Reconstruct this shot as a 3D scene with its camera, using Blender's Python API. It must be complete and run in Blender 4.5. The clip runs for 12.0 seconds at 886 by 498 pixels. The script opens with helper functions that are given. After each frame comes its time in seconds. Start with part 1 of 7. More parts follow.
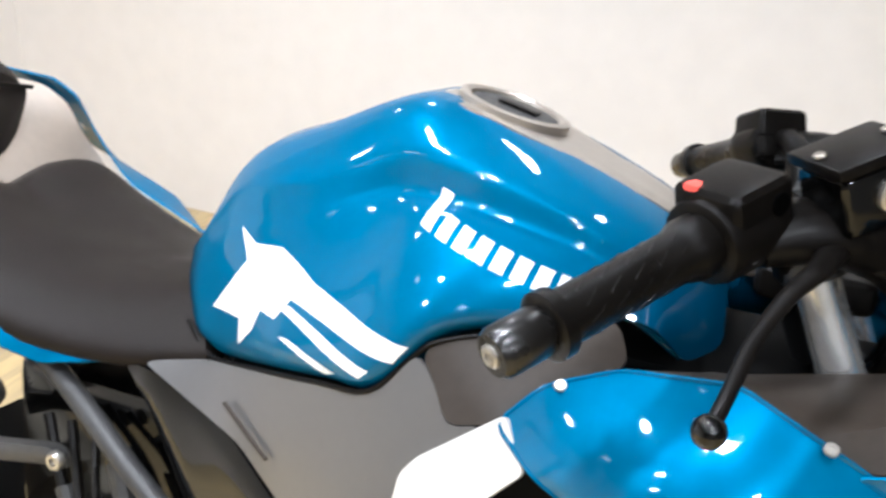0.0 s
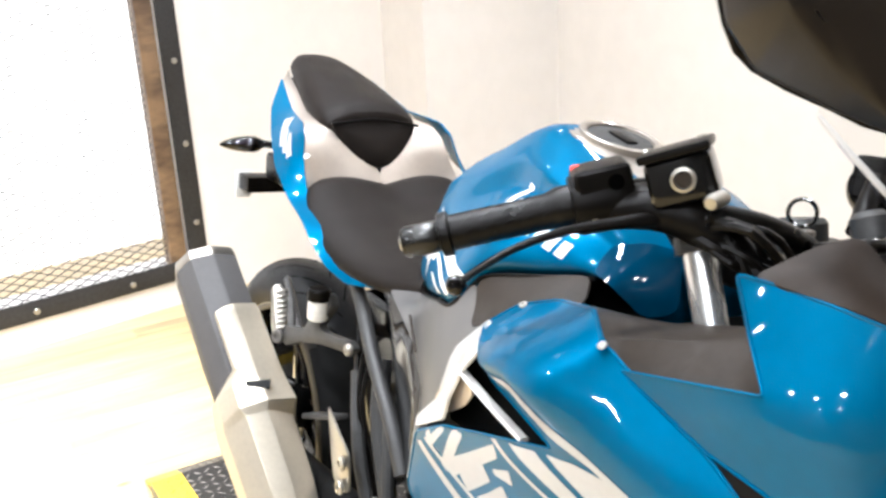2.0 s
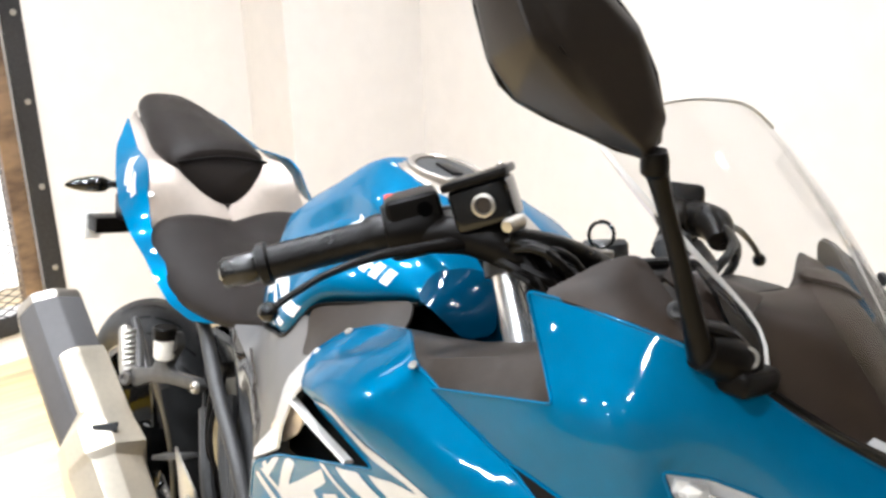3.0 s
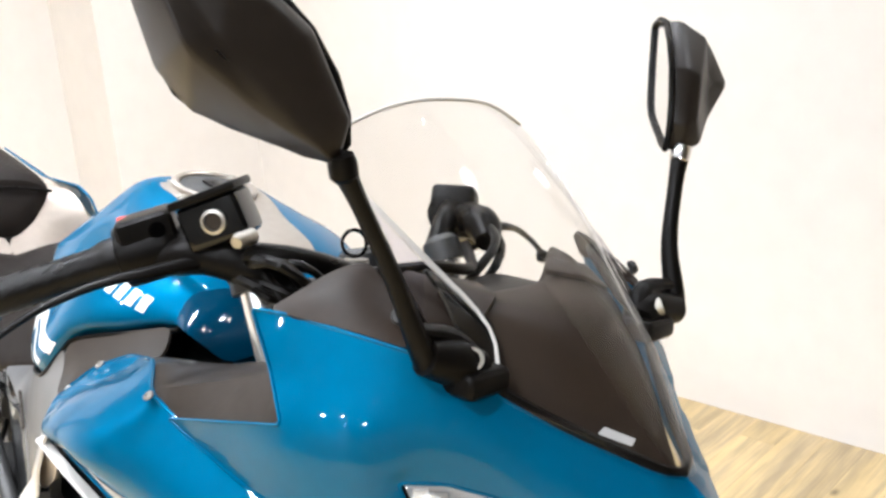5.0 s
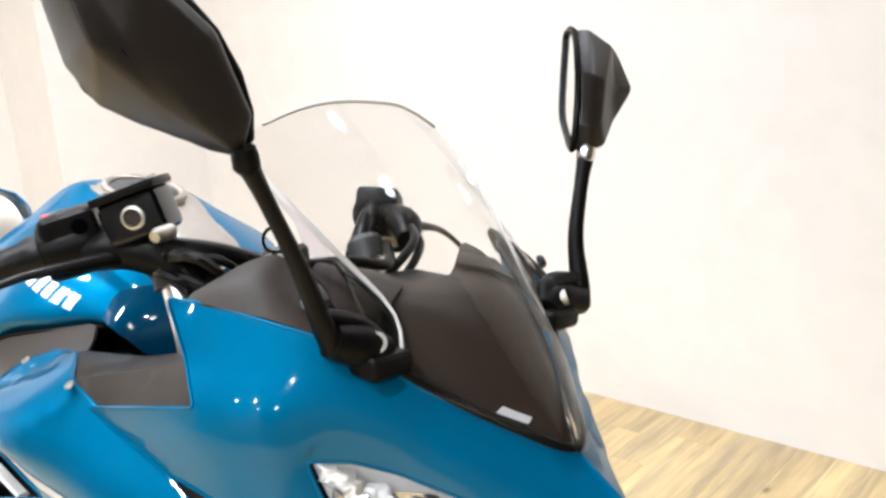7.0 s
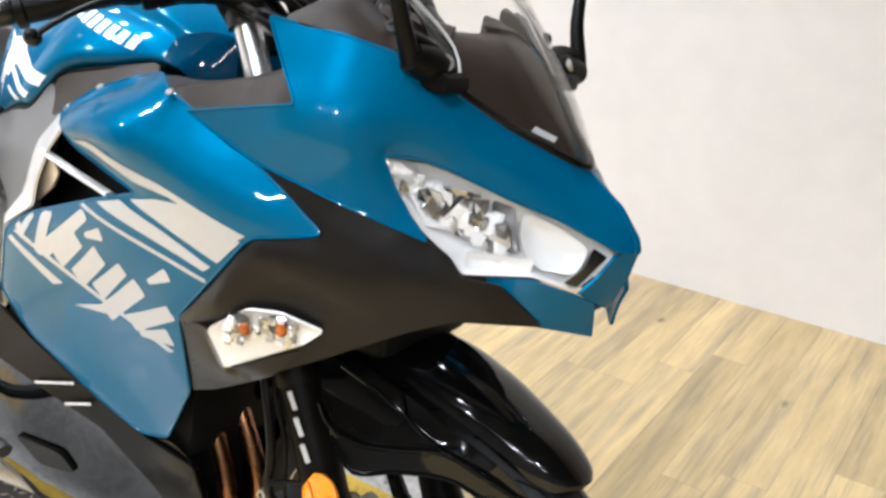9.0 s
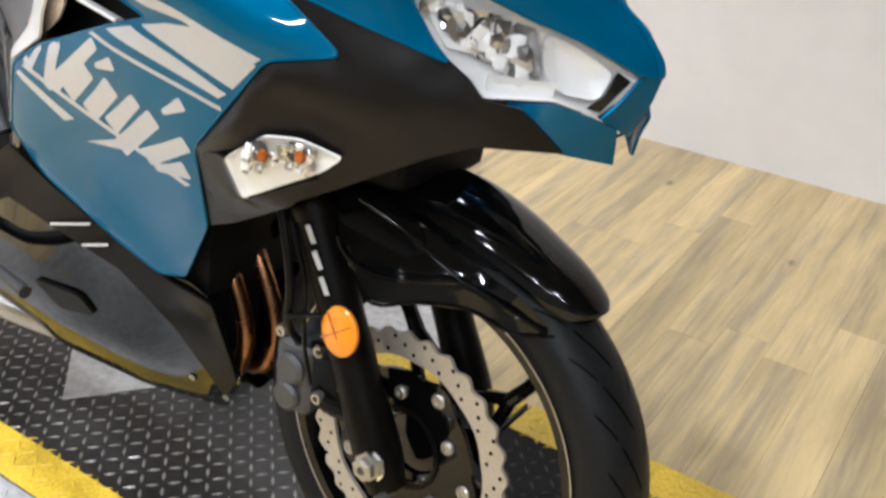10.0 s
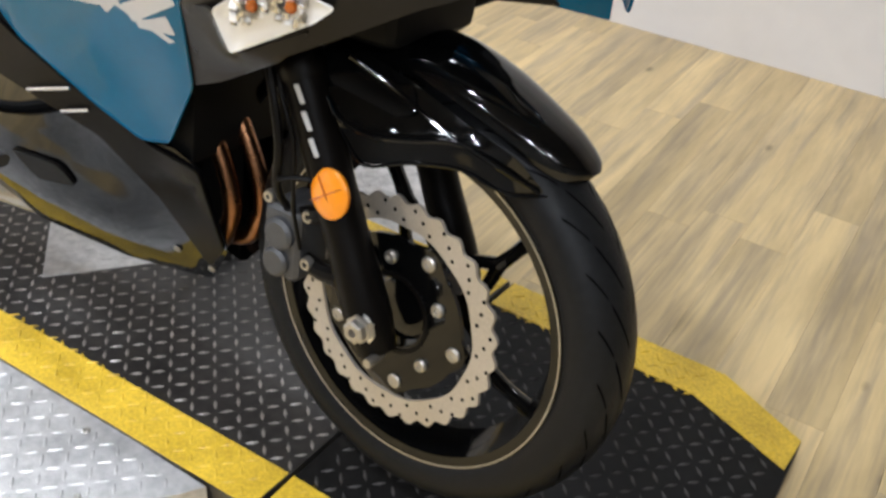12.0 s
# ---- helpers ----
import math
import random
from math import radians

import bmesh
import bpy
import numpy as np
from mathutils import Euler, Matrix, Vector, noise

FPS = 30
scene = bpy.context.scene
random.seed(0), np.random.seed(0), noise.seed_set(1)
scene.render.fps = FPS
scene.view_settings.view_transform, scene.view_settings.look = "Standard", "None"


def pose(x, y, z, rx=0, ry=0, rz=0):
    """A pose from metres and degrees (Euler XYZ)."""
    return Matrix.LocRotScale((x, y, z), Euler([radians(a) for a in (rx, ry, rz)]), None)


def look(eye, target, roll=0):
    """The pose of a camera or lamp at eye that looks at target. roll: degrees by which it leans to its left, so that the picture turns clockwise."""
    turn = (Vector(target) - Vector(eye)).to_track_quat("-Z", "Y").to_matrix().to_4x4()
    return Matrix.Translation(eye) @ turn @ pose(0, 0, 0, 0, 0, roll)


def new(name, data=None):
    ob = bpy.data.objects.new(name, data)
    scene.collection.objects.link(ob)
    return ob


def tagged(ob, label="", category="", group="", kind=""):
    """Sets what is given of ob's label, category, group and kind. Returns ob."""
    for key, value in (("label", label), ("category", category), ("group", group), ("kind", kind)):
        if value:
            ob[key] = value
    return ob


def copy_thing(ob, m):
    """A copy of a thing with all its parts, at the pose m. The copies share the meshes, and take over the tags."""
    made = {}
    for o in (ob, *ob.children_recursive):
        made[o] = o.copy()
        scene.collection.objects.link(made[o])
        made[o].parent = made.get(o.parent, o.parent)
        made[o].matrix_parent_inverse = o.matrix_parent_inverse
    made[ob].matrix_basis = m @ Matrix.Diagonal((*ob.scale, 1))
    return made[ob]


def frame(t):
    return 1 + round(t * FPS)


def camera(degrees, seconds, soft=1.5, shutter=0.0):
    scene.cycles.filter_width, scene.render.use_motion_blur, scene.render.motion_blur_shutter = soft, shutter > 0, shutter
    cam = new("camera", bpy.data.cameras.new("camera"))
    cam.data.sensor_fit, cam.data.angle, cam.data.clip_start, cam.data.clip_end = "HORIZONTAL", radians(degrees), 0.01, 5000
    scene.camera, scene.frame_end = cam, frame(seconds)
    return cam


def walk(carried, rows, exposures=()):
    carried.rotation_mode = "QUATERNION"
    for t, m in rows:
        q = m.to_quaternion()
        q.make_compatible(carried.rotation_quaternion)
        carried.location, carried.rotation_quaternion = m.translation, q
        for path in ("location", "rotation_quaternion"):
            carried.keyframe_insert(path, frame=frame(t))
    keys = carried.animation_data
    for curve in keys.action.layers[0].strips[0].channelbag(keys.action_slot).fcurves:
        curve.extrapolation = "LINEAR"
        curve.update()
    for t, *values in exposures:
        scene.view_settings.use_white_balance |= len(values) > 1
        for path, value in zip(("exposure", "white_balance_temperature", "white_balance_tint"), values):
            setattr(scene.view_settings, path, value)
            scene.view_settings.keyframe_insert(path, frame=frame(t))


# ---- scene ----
cam = camera(51.0, 12.0, 2.8, 0.25)
PATH = [
    (0, (-0.250, -0.586, 1.233), (-0.916, 1.103, 0.394), 2.8),
    (0.5, (-0.195, -0.536, 1.217), (-1.264, 0.926, 0.368), -1.6),
    (1, (-0.059, -0.621, 1.257), (-1.531, 0.573, 0.620), -5.0),
    (1.5, (0.160, -0.599, 1.258), (-1.436, 0.473, 0.706), -3.2),
    (2, (0.338, -0.558, 1.248), (-1.305, 0.383, 0.603), -2.9),
    (2.5, (0.378, -0.551, 1.254), (-1.211, 0.506, 0.655), -2.5),
    (3, (0.401, -0.525, 1.245), (-1.122, 0.635, 0.669), -2.3),
    (5, (0.457, -0.426, 1.231), (-0.884, 0.947, 0.664), -4.1),
    (5.5, (0.467, -0.416, 1.228), (-0.854, 0.980, 0.678), -4.3),
    (6, (0.481, -0.405, 1.223), (-0.816, 1.013, 0.666), -4.4),
    (6.5, (0.503, -0.401, 1.226), (-0.801, 1.020, 0.698), -4.1),
    (8.5, (0.529, -0.665, 1.169), (-0.516, 0.902, 0.498), 0.3),
    (9, (0.532, -0.695, 1.143), (-0.502, 0.833, 0.369), 2.3),
    (9.5, (0.532, -0.708, 1.121), (-0.486, 0.781, 0.258), 2.4),
    (10, (0.528, -0.718, 1.089), (-0.438, 0.721, 0.088), 2.3),
    (10.5, (0.529, -0.730, 1.062), (-0.382, 0.677, -0.029), 3.2),
    (11, (0.529, -0.746, 1.036), (-0.316, 0.643, -0.130), 3.9),
    (11.5, (0.527, -0.755, 1.019), (-0.263, 0.615, -0.206), 5.3),
    (12, (0.520, -0.748, 1.046), (-0.320, 0.638, -0.126), 3.8),
]
EXPOSURE = [(t, e, 5800 if t < 1 or t > 8 else 5950, 9) for t, e in [(0.0, -0.24), (1.0, -0.22), (2.0, -0.08), (3.0, -0.05), (5.0, -0.04), (6.6, -0.05), (8.4, -0.16), (9.0, -0.27), (9.5, -0.42), (10.0, -0.60), (10.5, -0.72), (12.0, -0.72)]]
walk(cam, [(t, look(e, g, r)) for t, e, g, r in PATH], EXPOSURE)

# ---- light ----
FLOOR_Z = -0.07
DECK_Z = -0.022
CEIL_Z = 2.75
world = bpy.data.worlds.new("room_world")
scene.world = world
world.use_nodes = True
world.node_tree.nodes["Background"].inputs[0].default_value = (0.9, 0.95, 1.0, 1)
world.node_tree.nodes["Background"].inputs[1].default_value = 0.3


def lamp(name, where, target, size, watts, colour=(1, 0.95, 0.88), shape="DISK", cone=180):
    data = bpy.data.lights.new(name, "AREA")
    data.shape, data.size, data.energy, data.color = shape, size, watts, colour
    data.spread = radians(cone)
    ob = new(name, data)
    ob.matrix_world = look(where, target)
    return ob


# rows of recessed ceiling spots over the bike and along the far wall
SPOTS = [(-2.5, 1.2), (-1.5, 1.3), (-0.4, 1.35), (0.4, 1.45), (-2.5, 0.1), (-1.45, 0.1), (-0.75, -0.25), (0.15, -1.1), (-1.2, -0.95), (-1.5, -1.85), (0.2, -3.2), (1.2, -2.9), (2.0, -2.1), (2.9, -3.2), (2.0, -4.0), (-2.2, -0.8)]
for sx, sy in SPOTS:
    lamp("downlight_lamp", (sx, sy, CEIL_Z - 0.03), (sx, sy, 0), 0.16, (5 if sx < -2 else (5 if sx > 0 else 9 if sx > -1 else 15)) if sy > 1 else ((40 if sy < 0 else 8) if sx < -2 else (22 if -1.0 < sy < 0.5 and sx < -0.5 else (60 if sy < -1.5 else 30) if sx > 0 else 34)), (1, 0.982, 0.972), "DISK", 70 if sx < -2 and sy < 0 else 140)


# ---- materials ----
def nodes_of(name):
    m = bpy.data.materials.new(name)
    m.use_nodes = True
    return m, m.node_tree.nodes, m.node_tree.links, m.node_tree.nodes["Principled BSDF"]


def mat(name, colour, rough=0.5, metal=0.0, coat=0.0, vary=0.12, scale=30.0, bump=0.0, bump_scale=300.0, spec=0.5):
    """A surface with broad and fine variation of colour and gloss, and fine relief."""
    m, n, l, b = nodes_of(name)
    tc = n.new("ShaderNodeTexCoord")
    big = n.new("ShaderNodeTexNoise")
    big.inputs["Scale"].default_value, big.inputs["Detail"].default_value = scale * 0.25, 6
    fine = n.new("ShaderNodeTexNoise")
    fine.inputs["Scale"].default_value, fine.inputs["Detail"].default_value = scale * 4, 4
    l.new(tc.outputs["Object"], big.inputs["Vector"])
    l.new(tc.outputs["Object"], fine.inputs["Vector"])
    add = n.new("ShaderNodeMath")
    add.operation = "ADD"
    l.new(big.outputs["Fac"], add.inputs[0])
    l.new(fine.outputs["Fac"], add.inputs[1])
    ramp = n.new("ShaderNodeMapRange")
    ramp.inputs["From Min"].default_value, ramp.inputs["From Max"].default_value = 0.7, 1.3
    ramp.inputs["To Min"].default_value, ramp.inputs["To Max"].default_value = 1 - vary, 1 + vary
    l.new(add.outputs[0], ramp.inputs["Value"])
    mul = n.new("ShaderNodeMix")
    mul.data_type, mul.blend_type = "RGBA", "MULTIPLY"
    mul.inputs["Factor"].default_value = 1
    mul.inputs["A"].default_value = (*colour, 1)
    l.new(ramp.outputs[0], mul.inputs["B"])
    l.new(mul.outputs["Result"], b.inputs["Base Color"])
    rr = n.new("ShaderNodeMapRange")
    rr.inputs["From Min"].default_value, rr.inputs["From Max"].default_value = 0.3, 0.7
    rr.inputs["To Min"].default_value, rr.inputs["To Max"].default_value = max(0.02, rough * 0.8), min(1, rough * 1.2 + 0.01)
    l.new(big.outputs["Fac"], rr.inputs["Value"])
    l.new(rr.outputs[0], b.inputs["Roughness"])
    b.inputs["Metallic"].default_value = metal
    b.inputs["Coat Weight"].default_value = coat
    b.inputs["Coat Roughness"].default_value = 0.03
    b.inputs["Specular IOR Level"].default_value = spec
    if bump:
        bn = n.new("ShaderNodeTexNoise")
        bn.inputs["Scale"].default_value = bump_scale
        bn.inputs["Detail"].default_value = 3
        l.new(tc.outputs["Object"], bn.inputs["Vector"])
        bp = n.new("ShaderNodeBump")
        bp.inputs["Strength"].default_value, bp.inputs["Distance"].default_value = bump, 0.002
        l.new(bn.outputs["Fac"], bp.inputs["Height"])
        l.new(bp.outputs[0], b.inputs["Normal"])
    return m


def clear(name, tint, gloss=0.02, strength=0.6):
    """A thin clear sheet: what lies behind shows, with a Fresnel gloss."""
    m, n, l, b = nodes_of(name)
    n.remove(b)
    tr, gl, mx, fr = (n.new("ShaderNode" + k) for k in ("BsdfTransparent", "BsdfGlossy", "MixShader", "LayerWeight"))
    tr.inputs[0].default_value = (*tint, 1)
    gl.inputs["Roughness"].default_value = gloss
    pw, sc = n.new("ShaderNodeMath"), n.new("ShaderNodeMath")
    pw.operation, sc.operation = "POWER", "MULTIPLY_ADD"
    pw.inputs[1].default_value = 4
    sc.inputs[1].default_value, sc.inputs[2].default_value = strength, 0.03
    l.new(fr.outputs["Facing"], pw.inputs[0])
    l.new(pw.outputs[0], sc.inputs[0])
    l.new(sc.outputs[0], mx.inputs[0])
    l.new(tr.outputs[0], mx.inputs[1])
    l.new(gl.outputs[0], mx.inputs[2])
    l.new(mx.outputs[0], n["Material Output"].inputs[0])
    return m


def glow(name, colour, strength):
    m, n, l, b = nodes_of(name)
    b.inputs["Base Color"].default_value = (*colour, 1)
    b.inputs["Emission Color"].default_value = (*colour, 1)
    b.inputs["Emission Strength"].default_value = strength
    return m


BLUE = mat("blue_metallic_paint", (0.0030, 0.101, 0.210), 0.40, 0.30, 0.52, 0.05, 20, spec=0.0)
# The same blue with shade mixed in, for chin underside and tank cover.
BLUE_SHADED = mat("dark_blue_paint", (0.0017, 0.045, 0.100), 0.4, 0.0, 1.0, 0.05, 20, spec=0.0)
SILVER = mat("silver_paint", (0.60, 0.58, 0.55), 0.38, 0.35, 0.3, 0.05, 20)
FILLER = mat("dull_champagne_metal", (0.36, 0.325, 0.285), 0.36, 0.7, 0.2, 0.06, 20)
CHAMPAGNE = mat("champagne_silver_paint", (0.50, 0.435, 0.375), 0.34, 0.5, 0.3, 0.05, 20)
DECAL = mat("silver_decal", (0.47, 0.482, 0.50), 0.40, 0.2, 0.1, 0.04, 30)
DECAL_WHITE = mat("white_decal", (0.80, 0.80, 0.79), 0.35, 0.0, 0.5, 0.03, 30)
GREY = mat("grey_frame_cover_plastic", (0.060, 0.058, 0.058), 0.40, 0.0, 0.15, 0.06, 30, 0.0, 900, spec=1.0)
DARK_GREY = mat("dark_grey_plastic", (0.030, 0.0235, 0.0185), 0.5, 0.0, 0.0, 0.12, 30, 0.15, 900, spec=0.16)
BLACK_MATTE = mat("black_matte_plastic", (0.0036, 0.0030, 0.0026), 0.34, 0.0, 0.0, 0.2, 30, 0.10, 900, spec=0.10)
BELLY_BLACK = mat("black_belly_paint", (0.0020, 0.0020, 0.0021), 0.05, 0.0, 0.0, 0.2, 20, spec=0.42)
COWL_BLACK = mat("brown_black_cowl_plastic", (0.0225, 0.0152, 0.0108), 0.48, 0.0, 0.0, 0.12, 30, 0.05, 900, spec=0.16)
FAIRING_BLACK = mat("black_fairing_plastic", (0.0058, 0.0047, 0.0040), 0.33, 0.0, 0.0, 0.12, 30, 0.06, 900, spec=0.24)
BLACK_GLOSS = mat("black_gloss_plastic", (0.0018, 0.0018, 0.0018), 0.07, 0.0, 0.0, 0.2, 20, spec=0.38)
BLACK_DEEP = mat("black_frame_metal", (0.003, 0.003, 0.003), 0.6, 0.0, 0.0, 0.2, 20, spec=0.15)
VINYL = mat("black_seat_vinyl", (0.0095, 0.0068, 0.0054), 0.46, 0.0, 0.0, 0.12, 40, 0.35, 700, spec=0.13)
RUBBER = mat("tyre_rubber", (0.0085, 0.0086, 0.0090), 0.40, 0.0, 0.0, 0.25, 25, 0.3, 500, spec=0.14)
GROOVE = mat("tyre_groove", (0.0015, 0.0015, 0.0015), 0.9, spec=0.0)
GRIP = mat("grip_rubber", (0.0032, 0.0027, 0.0023), 0.3, 0.0, 0.0, 0.2, 60, 0.15, 900, spec=0.16)
BAR_END_BLACK = mat("anodised_black", (0.004, 0.0036, 0.0033), 0.24, 0.0, 0.0, 0.1, 30)
STEEL = mat("brushed_steel", (0.42, 0.40, 0.36), 0.34, 0.9, 0.0, 0.12, 60, 0.1, 500)
DISC_STEEL = mat("brake_disc_steel", (0.50, 0.46, 0.40), 0.45, 0.7, 0.0, 0.10, 60, 0.15, 600)
CHROME = mat("chrome", (0.78, 0.78, 0.78), 0.14, 1.0, 0.0, 0.03, 20)
FORK_CHROME = mat("polished_fork_steel", (0.82, 0.82, 0.81), 0.26, 0.85, 0.0, 0.03, 20)
ALU = mat("cast_aluminium", (0.20, 0.19, 0.18), 0.42, 0.7, 0.0, 0.12, 40, 0.25, 500)
CAST_DARK = mat("dark_cast_metal", (0.05, 0.05, 0.05), 0.5, 0.5, 0.0, 0.15, 40, 0.3, 500)
CALIPER_GREY = mat("grey_caliper_paint", (0.06, 0.06, 0.062), 0.4, 0.3, 0.0, 0.12, 40, 0.2, 500)
COPPER = mat("heat_tinted_steel", (0.26, 0.125, 0.060), 0.28, 1.0, 0.0, 0.2, 20)
BRACKET = mat("grey_cast_bracket", (0.065, 0.063, 0.061), 0.45, 0.4, 0.0, 0.12, 40, 0.25, 500)
MUFFLER = mat("muffler_grey", (0.060, 0.0575, 0.058), 0.72, 0.0, 0.0, 0.08, 30, 0.1, 600)
LAMP_SILVER = mat("lamp_reflector", (0.90, 0.89, 0.87), 0.22, 0.0, 1.0, 0.08, 60)
SHIELD = mat("champagne_heat_shield", (0.52, 0.47, 0.38), 0.35, 0.6, 0.0, 0.06, 30)
ORANGE = mat("orange_reflector", (0.78, 0.255, 0.003), 0.25, 0.0, 0.15, 0.05, 30)
AMBER_BULB = mat("amber_bulb_glass", (0.42, 0.105, 0.012), 0.2, 0.2, 0.6, 0.5, 160)
RED = mat("red_plastic", (0.75, 0.07, 0.05), 0.4)
WHITE_PLASTIC = mat("white_plastic", (0.75, 0.75, 0.73), 0.4)
CLEAR = clear("clear_lens", (0.97, 0.97, 0.97), 0.02)
SCREEN = clear("windscreen", (0.965, 0.965, 0.962), 0.03, 0.5)
FLANGE = clear("acrylic_flange", (0.90, 0.90, 0.94), 0.08, 1.6)
MIRROR_BLACK = mat("satin_black_mirror_shell", (0.0150, 0.0118, 0.0095), 0.36, 0.0, 0.0, 0.12, 30, 0.06, 900, spec=0.3)
MIRROR = mat("mirror_glass", (0.9, 0.9, 0.9), 0.02, 1.0, 0.0, 0.0)
PLATE_DARK = mat("worn_dark_deck", (0.026, 0.0235, 0.021), 0.36, 0.3, 0.0, 0.5, 14, 0.25, 250)
PLATE_BLACK = mat("black_painted_deck", (0.0055, 0.005, 0.0046), 0.5, 0.0, 0.0, 0.5, 14, 0.25, 250, spec=0.14)
TREAD_BLACK = mat("painted_tread_crests", (0.040, 0.037, 0.034), 0.42, 0.2, 0.0, 0.6, 20, 0.2, 250)
PLATE_TREAD = mat("worn_tread_crests", (0.30, 0.28, 0.255), 0.32, 0.6, 0.0, 0.4, 20, 0.2, 250)
PLATE_SILVER = mat("bright_tread_plate", (0.47, 0.462, 0.45), 0.33, 0.5, 0.0, 0.3, 14, 0.2, 250)
YELLOW = mat("yellow_edge_paint", (0.58, 0.385, 0.022), 0.42, 0.0, 0.1, 0.3, 45, 0.3, 250)
# Unseen walls: shade put into the colour so reflections stay dim.
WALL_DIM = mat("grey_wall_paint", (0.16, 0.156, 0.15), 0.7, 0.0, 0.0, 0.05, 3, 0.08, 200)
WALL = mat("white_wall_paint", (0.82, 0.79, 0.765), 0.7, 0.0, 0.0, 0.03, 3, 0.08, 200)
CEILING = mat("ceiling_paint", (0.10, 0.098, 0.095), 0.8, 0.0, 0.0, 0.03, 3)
IRON = mat("black_iron", (0.03, 0.03, 0.032), 0.5, 0.3, 0.0, 0.3, 20, 0.3, 200)
LAMP_GLOW = glow("lamp_glow", (1, 0.96, 0.9), 14)
BACKDROP_GLOW = glow("bright_room_beyond", (1, 0.98, 0.96), 1.7)


def wood(name, light, dark, grain=1.0):
    """Long wood grain along local y with knots; each plank has its own tone."""
    m, n, l, b = nodes_of(name)
    tc, mp, info = n.new("ShaderNodeTexCoord"), n.new("ShaderNodeMapping"), n.new("ShaderNodeObjectInfo")
    off = n.new("ShaderNodeVectorMath")
    off.operation = "SCALE"
    off.inputs[0].default_value = (37, 91, 13)
    l.new(info.outputs["Random"], off.inputs["Scale"])
    l.new(off.outputs[0], mp.inputs["Location"])
    mp.inputs["Scale"].default_value = (15 * grain, 0.75 * grain, 4)
    l.new(tc.outputs["Object"], mp.inputs["Vector"])
    a, f = n.new("ShaderNodeTexNoise"), n.new("ShaderNodeTexNoise")
    a.inputs["Scale"].default_value, a.inputs["Detail"].default_value, a.inputs["Distortion"].default_value = 1.4, 7, 0.6
    f.inputs["Scale"].default_value, f.inputs["Detail"].default_value = 9, 8
    l.new(mp.outputs[0], a.inputs["Vector"])
    l.new(mp.outputs[0], f.inputs["Vector"])
    mixf = n.new("ShaderNodeMix")
    mixf.inputs["Factor"].default_value = 0.35
    l.new(a.outputs["Fac"], mixf.inputs["A"])
    l.new(f.outputs["Fac"], mixf.inputs["B"])
    ramp = n.new("ShaderNodeValToRGB")
    ramp.color_ramp.elements[0].position, ramp.color_ramp.elements[0].color = 0.37, (*dark, 1)
    ramp.color_ramp.elements[1].position, ramp.color_ramp.elements[1].color = 0.56, (*light, 1)
    l.new(mixf.outputs["Result"], ramp.inputs["Fac"])
    tone = n.new("ShaderNodeMapRange")
    tone.inputs["To Min"].default_value, tone.inputs["To Max"].default_value = 0.84, 1.12
    l.new(info.outputs["Random"], tone.inputs["Value"])
    # uneven darker patches and small knots
    geo = n.new("ShaderNodeTexNoise")
    mp2 = n.new("ShaderNodeMapping")
    mp2.inputs["Scale"].default_value = (5 * grain, 1.1 * grain, 4)
    l.new(off.outputs[0], mp2.inputs["Location"])
    l.new(tc.outputs["Object"], mp2.inputs["Vector"])
    geo.inputs["Scale"].default_value, geo.inputs["Detail"].default_value, geo.inputs["Distortion"].default_value = 1.5, 7, 0.7
    l.new(mp2.outputs[0], geo.inputs["Vector"])
    patch = n.new("ShaderNodeMapRange")
    patch.inputs["From Min"].default_value, patch.inputs["From Max"].default_value = 0.34, 0.62
    patch.inputs["To Min"].default_value, patch.inputs["To Max"].default_value = 0.86, 1.05
    l.new(geo.outputs["Fac"], patch.inputs["Value"])
    vor = n.new("ShaderNodeTexVoronoi")
    vor.inputs["Scale"].default_value = 1.0
    mp3 = n.new("ShaderNodeMapping")
    mp3.inputs["Scale"].default_value = (4.5 * grain, 2.2 * grain, 1)
    l.new(off.outputs[0], mp3.inputs["Location"])
    l.new(tc.outputs["Object"], mp3.inputs["Vector"])
    l.new(mp3.outputs[0], vor.inputs["Vector"])
    knot = n.new("ShaderNodeMapRange")
    knot.inputs["From Min"].default_value, knot.inputs["From Max"].default_value = 0.012, 0.055
    knot.inputs["To Min"].default_value, knot.inputs["To Max"].default_value = 0.35, 1.0
    l.new(vor.outputs["Distance"], knot.inputs["Value"])
    # cloudy grey wear, wider than the grain
    wear, wear_r = n.new("ShaderNodeTexNoise"), n.new("ShaderNodeMapRange")
    mp4 = n.new("ShaderNodeMapping")
    mp4.inputs["Scale"].default_value = (24 * grain, 3.5 * grain, 4)
    l.new(off.outputs[0], mp4.inputs["Location"])
    l.new(tc.outputs["Object"], mp4.inputs["Vector"])
    wear.inputs["Scale"].default_value, wear.inputs["Detail"].default_value, wear.inputs["Roughness"].default_value = 1.3, 8, 0.62
    l.new(mp4.outputs[0], wear.inputs["Vector"])
    wear_r.inputs["From Min"].default_value, wear_r.inputs["From Max"].default_value = 0.36, 0.60
    wear_r.inputs["To Min"].default_value, wear_r.inputs["To Max"].default_value = 0.88, 1.05
    l.new(wear.outputs["Fac"], wear_r.inputs["Value"])
    t2, t3, t4 = n.new("ShaderNodeMath"), n.new("ShaderNodeMath"), n.new("ShaderNodeMath")
    t2.operation = t3.operation = t4.operation = "MULTIPLY"
    l.new(wear_r.outputs[0], t4.inputs[1])
    l.new(tone.outputs[0], t2.inputs[0])
    l.new(patch.outputs[0], t2.inputs[1])
    l.new(t2.outputs[0], t3.inputs[0])
    l.new(knot.outputs[0], t3.inputs[1])
    mul = n.new("ShaderNodeMix")
